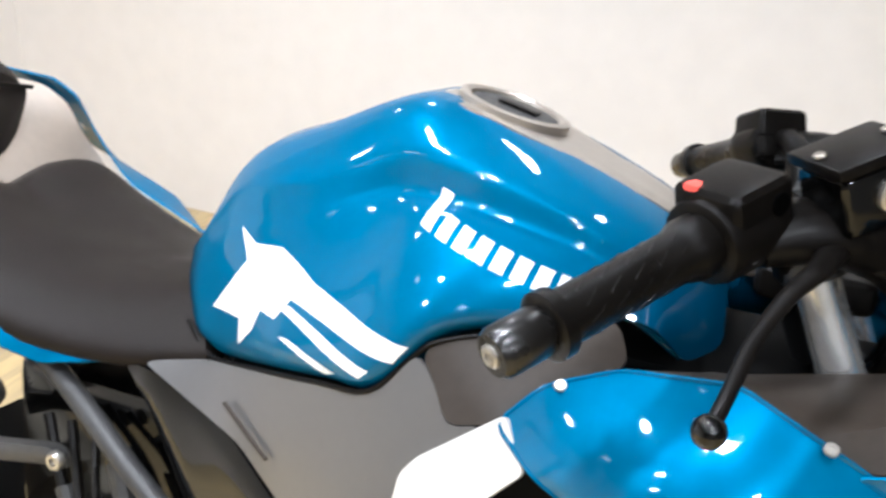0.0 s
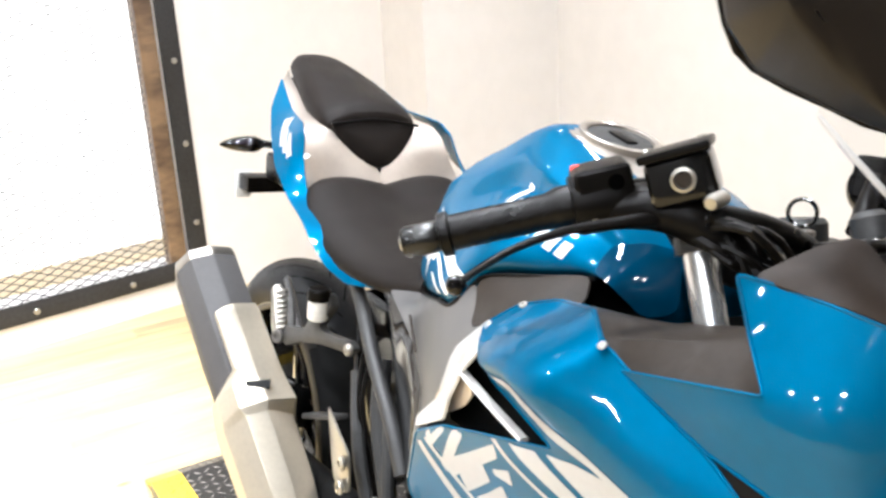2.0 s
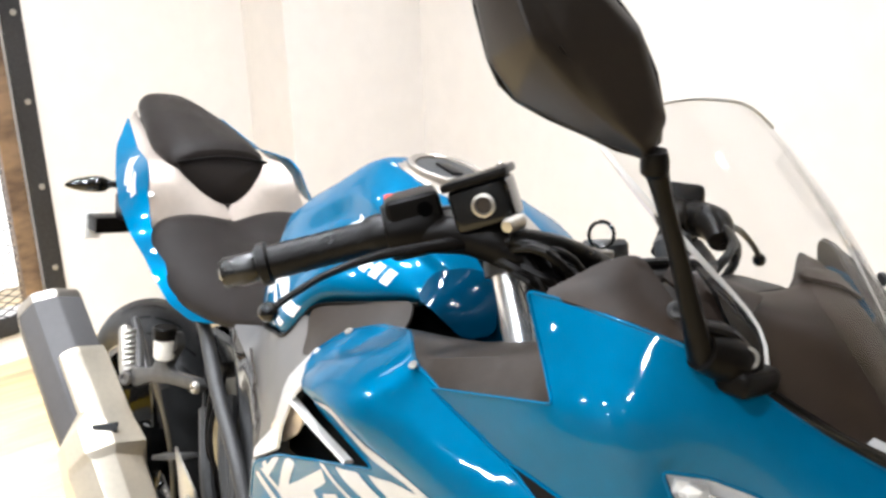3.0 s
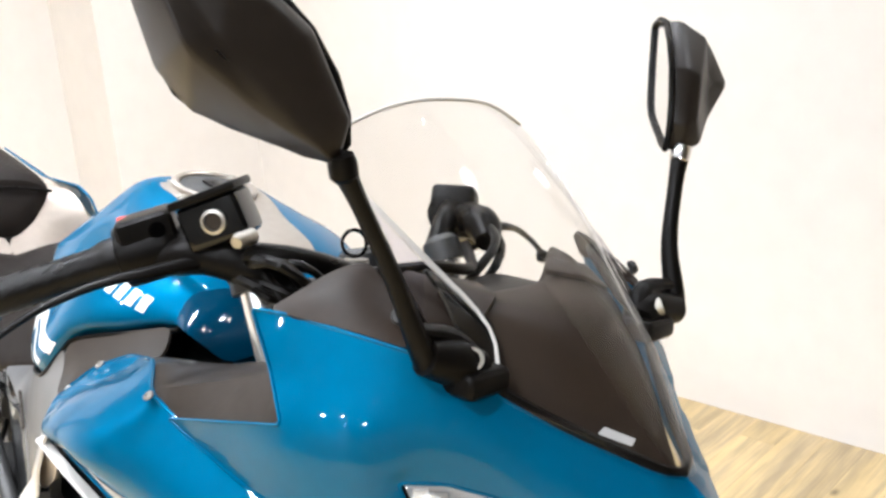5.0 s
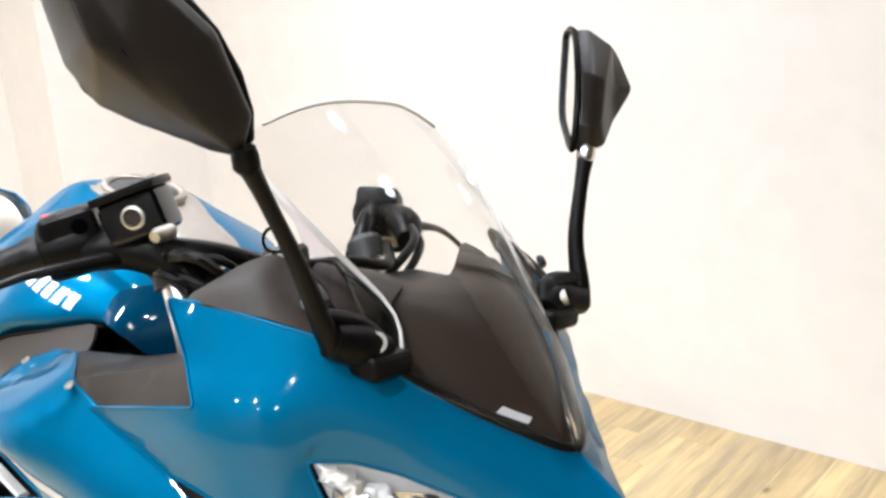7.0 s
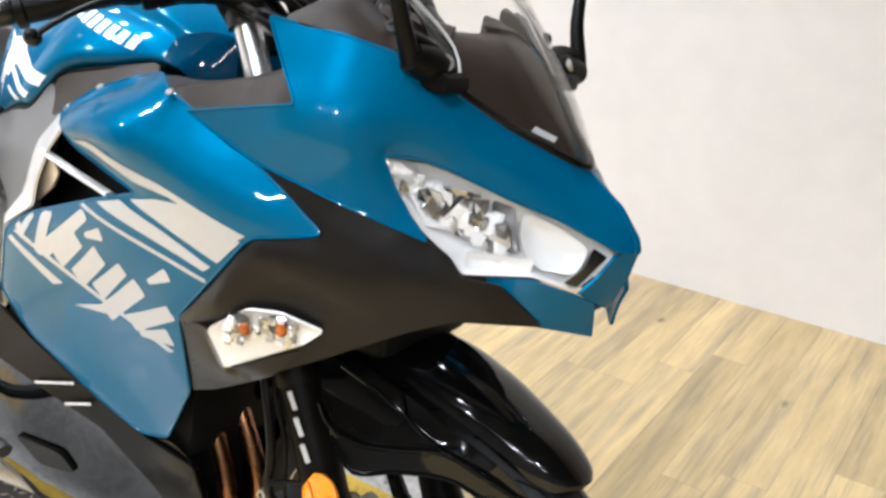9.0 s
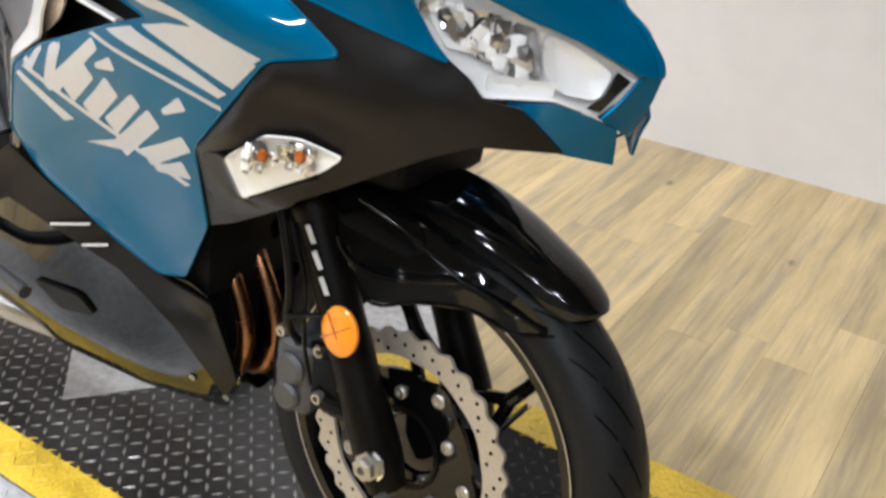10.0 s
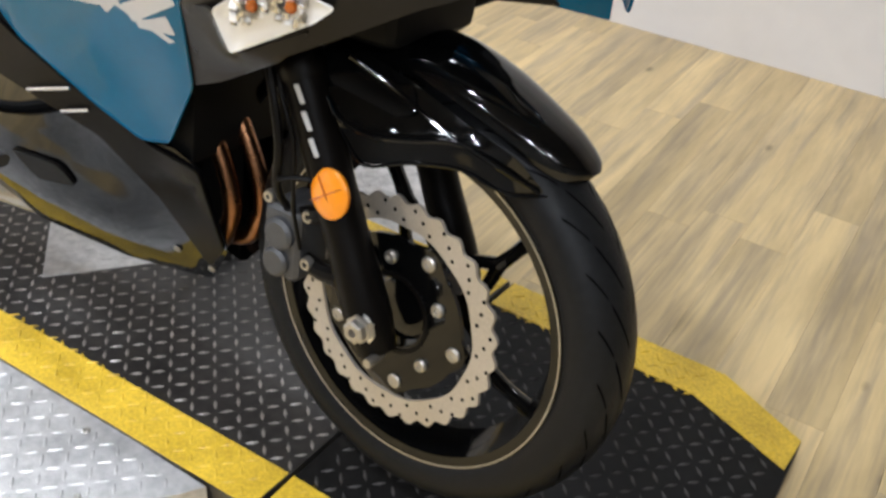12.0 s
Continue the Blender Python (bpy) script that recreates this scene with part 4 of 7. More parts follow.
GRAPHICS = {
    "long_stripe": [(-0.336, 0.749), (-0.327, 0.752), (-0.149, 0.706), (-0.157, 0.703)],
    "band": [(-0.302, 0.760), (-0.262, 0.771), (-0.200, 0.747), (-0.146, 0.724), (-0.157, 0.717)],
    "band_b": [(-0.246, 0.775), (-0.209, 0.784), (-0.170, 0.787), (-0.104, 0.762), (-0.137, 0.731), (-0.190, 0.751)],
    "band_c": [(-0.322, 0.825), (-0.300, 0.827), (-0.195, 0.803), (-0.097, 0.770), (-0.107, 0.763), (-0.187, 0.791), (-0.235, 0.797)],
    "low_stripe": [(-0.500, 0.668), (-0.490, 0.673), (-0.407, 0.631), (-0.428, 0.624)],
    "low_stripe_b": [(-0.484, 0.680), (-0.475, 0.684), (-0.228, 0.597), (-0.238, 0.592)],
}
# plain slanted brush strokes stand for the painted name: foot, head, half width at each
STROKES = (((-0.474, 0.681), (-0.440, 0.716), 0.009, 0.007), ((-0.442, 0.662), (-0.402, 0.728), 0.007, 0.010), ((-0.430, 0.668), (-0.326, 0.740), 0.010, 0.007),
           ((-0.403, 0.663), (-0.350, 0.705), 0.010, 0.011), ((-0.334, 0.713), (-0.302, 0.722), 0.003, 0.008), ((-0.373, 0.648), (-0.314, 0.694), 0.012, 0.012),
           ((-0.340, 0.640), (-0.278, 0.687), 0.011, 0.008), ((-0.338, 0.612), (-0.256, 0.671), 0.011, 0.011), ((-0.240, 0.682), (-0.208, 0.699), 0.003, 0.008),
           ((-0.294, 0.613), (-0.213, 0.652), 0.011, 0.009), ((-0.284, 0.602), (-0.226, 0.616), 0.004, 0.011))
for i, (foot, head, wf, wh) in enumerate(STROKES):
    d = (Vector(head) - Vector(foot)).normalized()
    side_w = Vector((-d.y, d.x))
    GRAPHICS["stroke_%d" % i] = [tuple(Vector(foot) + side_w * wf), tuple(Vector(foot).lerp(Vector(head), 0.5) + side_w * (wf + wh) * 0.46), tuple(Vector(head) + side_w * wh), tuple(Vector(head) - side_w * wh), tuple(Vector(foot) - side_w * wf)]
GRAPHICS["stroke_under"] = [(-0.400, 0.604), (-0.340, 0.623), (-0.287, 0.634), (-0.341, 0.610)]
for key, outline in GRAPHICS.items():
    d = decal("graphic", side, outline, DECAL, side, "silver slanted block" if key.startswith("stroke") else "silver stripe", cut=0.002 if key.startswith("stroke") else 0)
    flip(d)
for p in ((-0.200, -0.247, 0.894), (-0.366, -0.205, 0.872)):
    bolt("fairing_screw", p, (0, -0.6, 0.8), 0.0045, STEEL, side, 0.002)

NOSE = [(-0.104, -0.216, 0.981), (-0.081, -0.196, 0.977), (-0.032, -0.184, 0.972), (0.006, -0.162, 0.963), (0.030, -0.127, 0.944), (0.054, -0.099, 0.922), (0.085, -0.069, 0.900), (0.113, -0.043, 0.884), (0.138, -0.020, 0.871), (0.146, 0.0, 0.866), (0.187, 0.002, 0.838), (0.210, 0.004, 0.810), (0.214, 0.004, 0.795), (0.198, -0.018, 0.797), (0.178, -0.033, 0.808), (0.147, -0.053, 0.822), (0.105, -0.084, 0.837), (0.059, -0.121, 0.858), (0.036, -0.146, 0.867), (0.012, -0.172, 0.868), (0.025, -0.166, 0.840), (0.043, -0.158, 0.813), (0.061, -0.150, 0.792), (-0.010, -0.203, 0.820), (-0.103, -0.222, 0.842), (-0.183, -0.240, 0.878), (-0.054, -0.226, 0.906), (-0.086, -0.212, 0.938)]
nose = shell("nose_cowl", NOSE, BLUE, bike, "glossy metallic blue nose cowl", out=(0.3, -1, 0.4), bulge=0.002, reach=0.02, res=0.010, cut=0.003, fair=True,
             ridges=[[(-0.054, -0.225, 0.907), (-0.012, -0.209, 0.896), (0.018, -0.180, 0.886)], [(-0.03, -0.198, 0.94), (0.04, -0.142, 0.918), (0.11, -0.072, 0.872), (0.17, -0.028, 0.835)],
                     [(-0.1, -0.226, 0.86), (-0.02, -0.208, 0.855), (0.02, -0.178, 0.85)]])
for half_panel in (nose, flip(nose)):
    polish(half_panel, 6)
rolled_rim(NOSE, BLUE, nose, 0.0015, 0.003)
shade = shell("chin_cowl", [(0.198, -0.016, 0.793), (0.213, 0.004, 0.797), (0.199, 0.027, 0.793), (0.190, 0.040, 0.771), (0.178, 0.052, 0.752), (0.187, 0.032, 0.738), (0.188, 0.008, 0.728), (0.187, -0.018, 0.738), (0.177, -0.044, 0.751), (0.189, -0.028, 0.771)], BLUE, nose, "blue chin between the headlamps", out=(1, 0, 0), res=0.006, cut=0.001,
             ridges=[[(0.212, 0.004, 0.794), (0.207, 0.005, 0.772), (0.192, 0.007, 0.735)]])
for s, c in ((1, 0.0), (-1, 0.040)):
    fang = shell("chin_fang", [(0.100, c - 0.100 * s, 0.757), (0.144, c - 0.080 * s, 0.762), (0.174, c - 0.046 * s, 0.750), (0.187, c - 0.024 * s, 0.740), (0.184, c - 0.012 * s, 0.722), (0.183, c - 0.006 * s, 0.699), (0.147, c - 0.062 * s, 0.711), (0.118, c - 0.094 * s, 0.735)], BLUE, nose, "blue pointed chin lip", out=(0.5, -s, -0.1), bulge=0.002, res=0.007, thick=0.004, cut=0.0015)
strip = shell("chin_underlip", [(0.184, -0.020, 0.730), (0.184, 0.045, 0.730), (0.160, 0.055, 0.722), (0.160, -0.030, 0.722)], BLUE_SHADED, nose, "", out=(0, 0, -1), res=0.01)

BLK = [(-0.105, -0.219, 0.841), (-0.010, -0.200, 0.819), (0.061, -0.148, 0.790), (0.084, -0.137, 0.772), (0.093, -0.133, 0.762), (0.121, -0.106, 0.756), (0.152, -0.063, 0.713), (0.121, -0.098, 0.714), (0.088, -0.129, 0.714), (0.050, -0.149, 0.696), (0.008, -0.164, 0.671), (-0.037, -0.178, 0.644), (-0.087, -0.190, 0.616), (-0.180, -0.178, 0.561), (-0.226, -0.171, 0.542), (-0.203, -0.216, 0.651), (-0.092, -0.230, 0.767), (-0.022, -0.210, 0.783)]
blk = shell("inner_fairing", BLK, FAIRING_BLACK, bike, "matte black fairing panel round the turn signal", res=0.010, cut=0.002,
            ridges=[[(-0.10, -0.220, 0.834), (-0.015, -0.209, 0.796), (0.06, -0.162, 0.752), (0.12, -0.110, 0.735)], [(-0.094, -0.238, 0.765), (-0.03, -0.221, 0.747), (0.03, -0.184, 0.731)], [(-0.075, -0.216, 0.722), (-0.035, -0.198, 0.716), (0.005, -0.180, 0.708)], [(-0.195, -0.225, 0.65), (-0.13, -0.238, 0.69), (-0.094, -0.236, 0.764)]])
for half_panel in (blk, flip(blk)):
    polish(half_panel, 2)
lipL = shell("turn_signal_step", [(-0.21, -0.215, 0.646), (-0.145, -0.232, 0.66), (-0.142, -0.204, 0.606), (-0.05, -0.190, 0.655), (-0.087, -0.188, 0.612), (-0.180, -0.177, 0.561), (-0.226, -0.171, 0.545)], FAIRING_BLACK, blk, "", res=0.01)
flip(lipL)

# headlamps: clear cover over chrome bowls
LENS = [(0.014, -0.170, 0.865), (0.026, -0.164, 0.840), (0.044, -0.156, 0.811), (0.061, -0.148, 0.794), (0.082, -0.137, 0.778), (0.094, -0.132, 0.763), (0.144, -0.081, 0.765), (0.175, -0.045, 0.752), (0.189, -0.030, 0.771), (0.199, -0.019, 0.790), (0.196, -0.021, 0.797), (0.147, -0.053, 0.820), (0.094, -0.090, 0.841), (0.054, -0.125, 0.861)]


def headlamp(sign):
    def at(p, depth=0.0):
        v = Vector(p) - Vector((0.55, -0.65, 0.1)).normalized() * depth
        return (v.x, v.y * sign, v.z)

    outv = (0.55, -0.65 * sign, 0.1)
    lamp_ob = shell("headlamp", [at(p, 0.002) for p in LENS], CLEAR, bike, "clear headlamp cover over chrome reflectors", out=outv, bulge=0.008, reach=0.04, res=0.009, thick=0.0015, cut=0.002)
    lamp_ob.visible_shadow = False
    shell("bowl", [at(p, 0.012) for p in LENS], LAMP_SILVER, lamp_ob, "chrome reflector bowl", out=outv, bulge=-0.018, reach=0.03, res=0.009, cut=0.002)
    # inner reflector blades
    rnd = random.Random(4)
    for a, b, c, d, m in (((0.03, -0.158, 0.845), (0.055, -0.128, 0.848), (0.075, -0.125, 0.80), (0.055, -0.148, 0.805), LAMP_SILVER),
                          ((0.06, -0.128, 0.842), (0.085, -0.10, 0.838), (0.10, -0.105, 0.79), (0.078, -0.128, 0.797), CHROME),
                          ((0.095, -0.092, 0.833), (0.112, -0.078, 0.828), (0.128, -0.085, 0.785), (0.106, -0.104, 0.787), ALU),
                          ((0.092, -0.125, 0.785), (0.142, -0.078, 0.782), (0.142, -0.08, 0.767), (0.095, -0.128, 0.768), LAMP_SILVER)):
        shell("reflector_blade", [at(q, 0.014 + rnd.uniform(-0.002, 0.004)) for q in (a, b, c, d)], m, lamp_ob, "", out=outv, bulge=-0.004, reach=0.012, res=0.008, cut=0.002)
    shell("low_beam_bowl", [at(q, 0.010) for q in ((0.118, -0.074, 0.826), (0.150, -0.052, 0.814), (0.180, -0.034, 0.795), (0.172, -0.044, 0.767), (0.145, -0.074, 0.772), (0.128, -0.084, 0.79))], LAMP_SILVER, lamp_ob, "pale low beam bowl", out=outv, bulge=-0.010, reach=0.02, res=0.008)
    shell("position_lamp", [at(q, 0.007) for q in ((0.183, -0.034, 0.798), (0.194, -0.024, 0.790), (0.176, -0.044, 0.757), (0.166, -0.054, 0.760), (0.178, -0.042, 0.775))], BLACK_GLOSS, lamp_ob, "dark corner reflector", out=outv, bulge=0.002, res=0.006, cut=0.001)
    for k, (x, y, z) in enumerate(((0.062, -0.133, 0.822), (0.088, -0.112, 0.815), (0.112, -0.095, 0.806), (0.048, -0.146, 0.834))):
        p = Vector(at((x, y, z), 0.016))
        part("lamp_prism", lathe([(0.010, 0), (0.008, 0.008), (0.0005, 0.012)], p, outv, 5), CHROME if k % 2 else ALU, lamp_ob, "", False)
    # small moulded facets of the reflector
    for k in range(34):
        f = k / 33
        x = 0.026 + 0.085 * f
        zt, zb = 0.862 - 0.032 * f, 0.842 - 0.068 * min(1, f * 1.25)
        z = zb + (zt - zb) * (0.2 + 0.6 * rnd.random())
        p = Vector(at((x, -0.164 + 0.080 * f * (0.8 + 0.3 * (z - zb) / (zt - zb)), z), 0.011))
        d = Vector(outv) + Vector((rnd.uniform(-0.3, 0.3), rnd.uniform(-0.3, 0.3), rnd.uniform(-0.3, 0.3)))
        r = rnd.uniform(0.006, 0.015)
        part("facet", lathe([(r, -0.002), (r * 0.92, 0.0005), (0.0004, 0.0016)], p, tuple(d), 4 + k % 3), (LAMP_SILVER, SILVER, LAMP_SILVER, CHROME, SILVER, LAMP_SILVER, STEEL)[k % 7], lamp_ob, "", False)
    return lamp_ob


headlamp(1)
headlamp(-1)

# front turn signals
TS = [(-0.145, -0.228, 0.658), (-0.141, -0.203, 0.609), (-0.044, -0.192, 0.664), (-0.023, -0.187, 0.683), (-0.060, -0.211, 0.697), (-0.094, -0.224, 0.694)]
hop = random.Random(8)
for s in (1, -1):
    o = (0.25, -s, 0.05)
    up = lambda p, k: (p[0] + 0.25 * k, (p[1] - k) * s, p[2])
    ts = shell("turn_signal", [up(p, 0.010) for p in TS], CLEAR, bike, "clear front turn signal with amber bulbs", out=o, bulge=0.006, reach=0.02, res=0.008, thick=0.0015, cut=0.003)
    ts.visible_shadow = False
    shell("housing", [up(p, 0.004) for p in TS], LAMP_SILVER, ts, "silver reflector", out=o, bulge=-0.004, reach=0.01, res=0.008, cut=0.003)
    for x, y, z in ((-0.098, -0.222, 0.676), (-0.062, -0.207, 0.682)):
        part("bulb", lathe([(0.0055, 0), (0.007, 0.003), (0.005, 0.006), (0.0005, 0.007)], up((x + 0.004, y, z - 0.002), 0.006), o, 9), AMBER_BULB, ts, "amber bulb", False)
        for k in range(26):
            e, h = hop.uniform(-0.020, 0.014), hop.uniform(-0.022, 0.007)
            q = Vector(up((x + e, y + 0.42 * e - 0.35 * h, z + h + 0.25 * e), 0.004))
            part("facet", lathe([(0.0062, 0), (0.0042, 0.0016), (0.0004, 0.002)], q, (o[0] + hop.uniform(-0.5, 0.5), o[1], hop.uniform(-0.5, 0.5)), 4), (LAMP_SILVER, CHROME, STEEL, CHROME)[k % 4], ts, "", False)
        part("bulb_seat", lathe([(0.0105, 0), (0.011, 0.002), (0.0075, 0.003), (0.0005, 0.003)], up((x - 0.004, y, z + 0.001), 0.0045), o, 20), CAST_DARK, ts, "dark bulb seat")

# grey inner covers between the fairing and the steering head
cover = shell("inner_cover", [(-0.205, -0.243, 0.893), (-0.182, -0.237, 0.880), (-0.058, -0.217, 0.901), (-0.068, -0.210, 0.926), (-0.090, -0.188, 0.943), (-0.13, -0.155, 0.925), (-0.25, -0.135, 0.885), (-0.335, -0.155, 0.872), (-0.345, -0.185, 0.882), (-0.255, -0.211, 0.903)], DARK_GREY, bike, "dark grey inner fairing cover", out=(0, -0.3, 1), bulge=0.003, res=0.011,
              ridges=[[(-0.2, -0.235, 0.897), (-0.13, -0.205, 0.915), (-0.07, -0.2, 0.925)]])
flip(cover)

# windscreen and the dark cowl under it
WS = [[(0.152, 0, 0.869), (0.146, -0.014, 0.871), (0.120, -0.040, 0.884), (0.090, -0.066, 0.900)],
      [(0.112, 0, 0.925), (0.106, -0.035, 0.924), (0.085, -0.068, 0.918), (0.047, -0.106, 0.929)],
      [(0.058, 0, 0.990), (0.052, -0.048, 0.987), (0.036, -0.078, 0.980), (0.024, -0.092, 0.972)],
      [(-0.004, 0, 1.052), (-0.008, -0.058, 1.048), (-0.020, -0.092, 1.034), (-0.026, -0.112, 1.019)],
      [(-0.062, 0, 1.104), (-0.065, -0.058, 1.100), (-0.078, -0.100, 1.080), (-0.080, -0.130, 1.064)],
      [(-0.098, 0, 1.130), (-0.101, -0.05, 1.127), (-0.112, -0.092, 1.118), (-0.118, -0.138, 1.096)],
      [(-0.109, 0, 1.138), (-0.111, -0.042, 1.136), (-0.116, -0.078, 1.128), (-0.120, -0.112, 1.115)]]


def skin(name, rows, material, parent, label, thick=0.003, nu=6, nv=5):
    r2 = [catmull(r, nv) for r in rows]
    cols = [catmull([r[j] for r in r2], nu) for j in range(len(r2[0]))]
    grid = [[cols[j][i] for j in range(len(cols))] for i in range(len(cols[0]))]
    grid = [[Vector((p.x, -p.y, p.z)) for p in reversed(r[1:])] + r for r in grid]
    bm = bmesh.new()
    vs = [[bm.verts.new(p) for p in r] for r in grid]
    for i in range(len(vs) - 1):
        for j in range(len(vs[0]) - 1):
            bm.faces.new((vs[i][j], vs[i][j + 1], vs[i + 1][j + 1], vs[i + 1][j]))
    bmesh.ops.recalc_face_normals(bm, faces=bm.faces[:])
    if sum(f.normal.x for f in bm.faces) < 0:
        bmesh.ops.reverse_faces(bm, faces=bm.faces[:])
    bm.normal_update()
    bmesh.ops.solidify(bm, geom=bm.faces[:], thickness=thick)
    return part(name, bm, material, parent, label, sharp=50)


screen = skin("windscreen", WS, SCREEN, bike, "clear acrylic windscreen with a smoked foot")
screen.visible_shadow = False
edge = sweep([(p[0], p[1], p[2]) for p in [WS[6][3], WS[6][2], WS[6][1], WS[6][0]]] + [(p[0], -p[1], p[2]) for p in [WS[6][1], WS[6][2], WS[6][3]]], 0.0016, 8)
part("top_edge", edge, SILVER, screen, "pale polished top edge")
for s in (1, -1):
    # Silver strip paints in the light caught along the clear acrylic edge.
    part("side_edge", sweep([(r[3][0], r[3][1] * s, r[3][2]) for r in WS[1:6]], [0.0024, 0.0014, 0.0028, 0.0028, 0.0018], 8, 4, 0.6), SILVER, screen, "side edge painted silver for the light it reflects")
    # the clear flange that turns down beside the mirror foot
    flange = shell("screen_flange", [(-0.100, -0.138 * s, 1.080), (-0.052, -0.120 * s, 1.040), (-0.022, -0.118 * s, 1.016), (-0.004, -0.134 * s, 0.984), (0.008, -0.150 * s, 0.966), (-0.002, -0.154 * s, 0.968), (-0.022, -0.136 * s, 1.000), (-0.056, -0.128 * s, 1.040)], FLANGE, screen, "pale clear flange of the windscreen", out=(0.3, -s, 0.3), bulge=0.002, res=0.007, thick=0.002, cut=0.002)
    flange.visible_shadow = False
    bolt("screen_bolt", (-0.008, -0.154 * s, 0.984), (0.5, -0.8 * s, 0.4), 0.007, CAST_DARK, screen, 0.005)
    # dark plate under the screen's edge, from the mirror foot to the cowl
    shell("screen_stay", [(0.040, -0.104 * s, 0.946), (0.030, -0.118 * s, 0.956), (-0.004, -0.116 * s, 0.998), (-0.030, -0.110 * s, 1.012), (-0.016, -0.094 * s, 1.004), (0.022, -0.084 * s, 0.972)], BLACK_GLOSS, screen, "dark stay under the screen edge", out=(0.5, -s, 0.6), res=0.007, thick=0.003, cut=0.003)
COWL = [[(0.138, 0, 0.862), (0.130, -0.016, 0.864), (0.106, -0.040, 0.876), (0.080, -0.068, 0.894)],
        [(0.098, 0, 0.915), (0.090, -0.035, 0.914), (0.070, -0.068, 0.909), (0.045, -0.098, 0.918)],
        [(0.044, 0, 0.972), (0.038, -0.048, 0.970), (0.018, -0.086, 0.962), (-0.004, -0.118, 0.962)],
        [(-0.012, 0, 0.984), (-0.016, -0.055, 0.986), (-0.030, -0.088, 0.996), (-0.036, -0.112, 0.986)],
        [(-0.036, 0, 0.976), (-0.040, -0.050, 0.978), (-0.060, -0.092, 1.002), (-0.056, -0.112, 0.996)]]
cowl = skin("dash_cowl", COWL, COWL_BLACK, bike, "dark grey cowl behind the windscreen")
sidec = shell("dash_side_cover", [(-0.100, -0.205, 0.979), (-0.03, -0.183, 0.974), (0.010, -0.160, 0.964), (0.004, -0.146, 0.970), (-0.030, -0.140, 0.994), (-0.061, -0.139, 1.016), (-0.078, -0.158, 1.008)], COWL_BLACK, cowl, "dark grey side cover of the dash", out=(0, -1, 0.5), bulge=0.006, res=0.009)
flip(sidec)
for s in (1, -1):
    shell("cowl_fold", [(-0.024, -0.100 * s, 0.992), (0.012, -0.088 * s, 0.976), (0.004, -0.060 * s, 0.990), (-0.030, -0.046 * s, 0.992), (-0.046, -0.070 * s, 0.998)], COWL_BLACK, cowl, "folded rim of the cowl", out=(0.3, 0, 1), bulge=0.003, res=0.008, thick=0.004, cut=0.003)
seam = part("cowl_seam", sweep([(p[0] - 0.001, p[1] + 0.002, p[2] + 0.004) for p in NOSE[4:10]], [0.0030, 0.0042, 0.0046, 0.0046, 0.0044, 0.0036], 8, 4), BLACK_MATTE, cowl, "dark rubber lip along the screen foot")
flip(seam)
gauge = part("instrument_panel", box_bm((-0.130, -0.100, 0.925), (-0.062, 0.100, 0.968), 0.012, 3), BLACK_MATTE, bike, "black instrument panel")
part("display", box_bm((-0.1325, -0.07, 0.932), (-0.1295, 0.07, 0.962), 0.001, 1), BLACK_GLOSS, gauge, "dark glossy display")
badge = decal("screen_mark", screen, [(0.102, 0.902), (0.104, 0.907), (0.121, 0.898), (0.120, 0.893)], DECAL, screen, "plain pale mark on the windscreen foot")

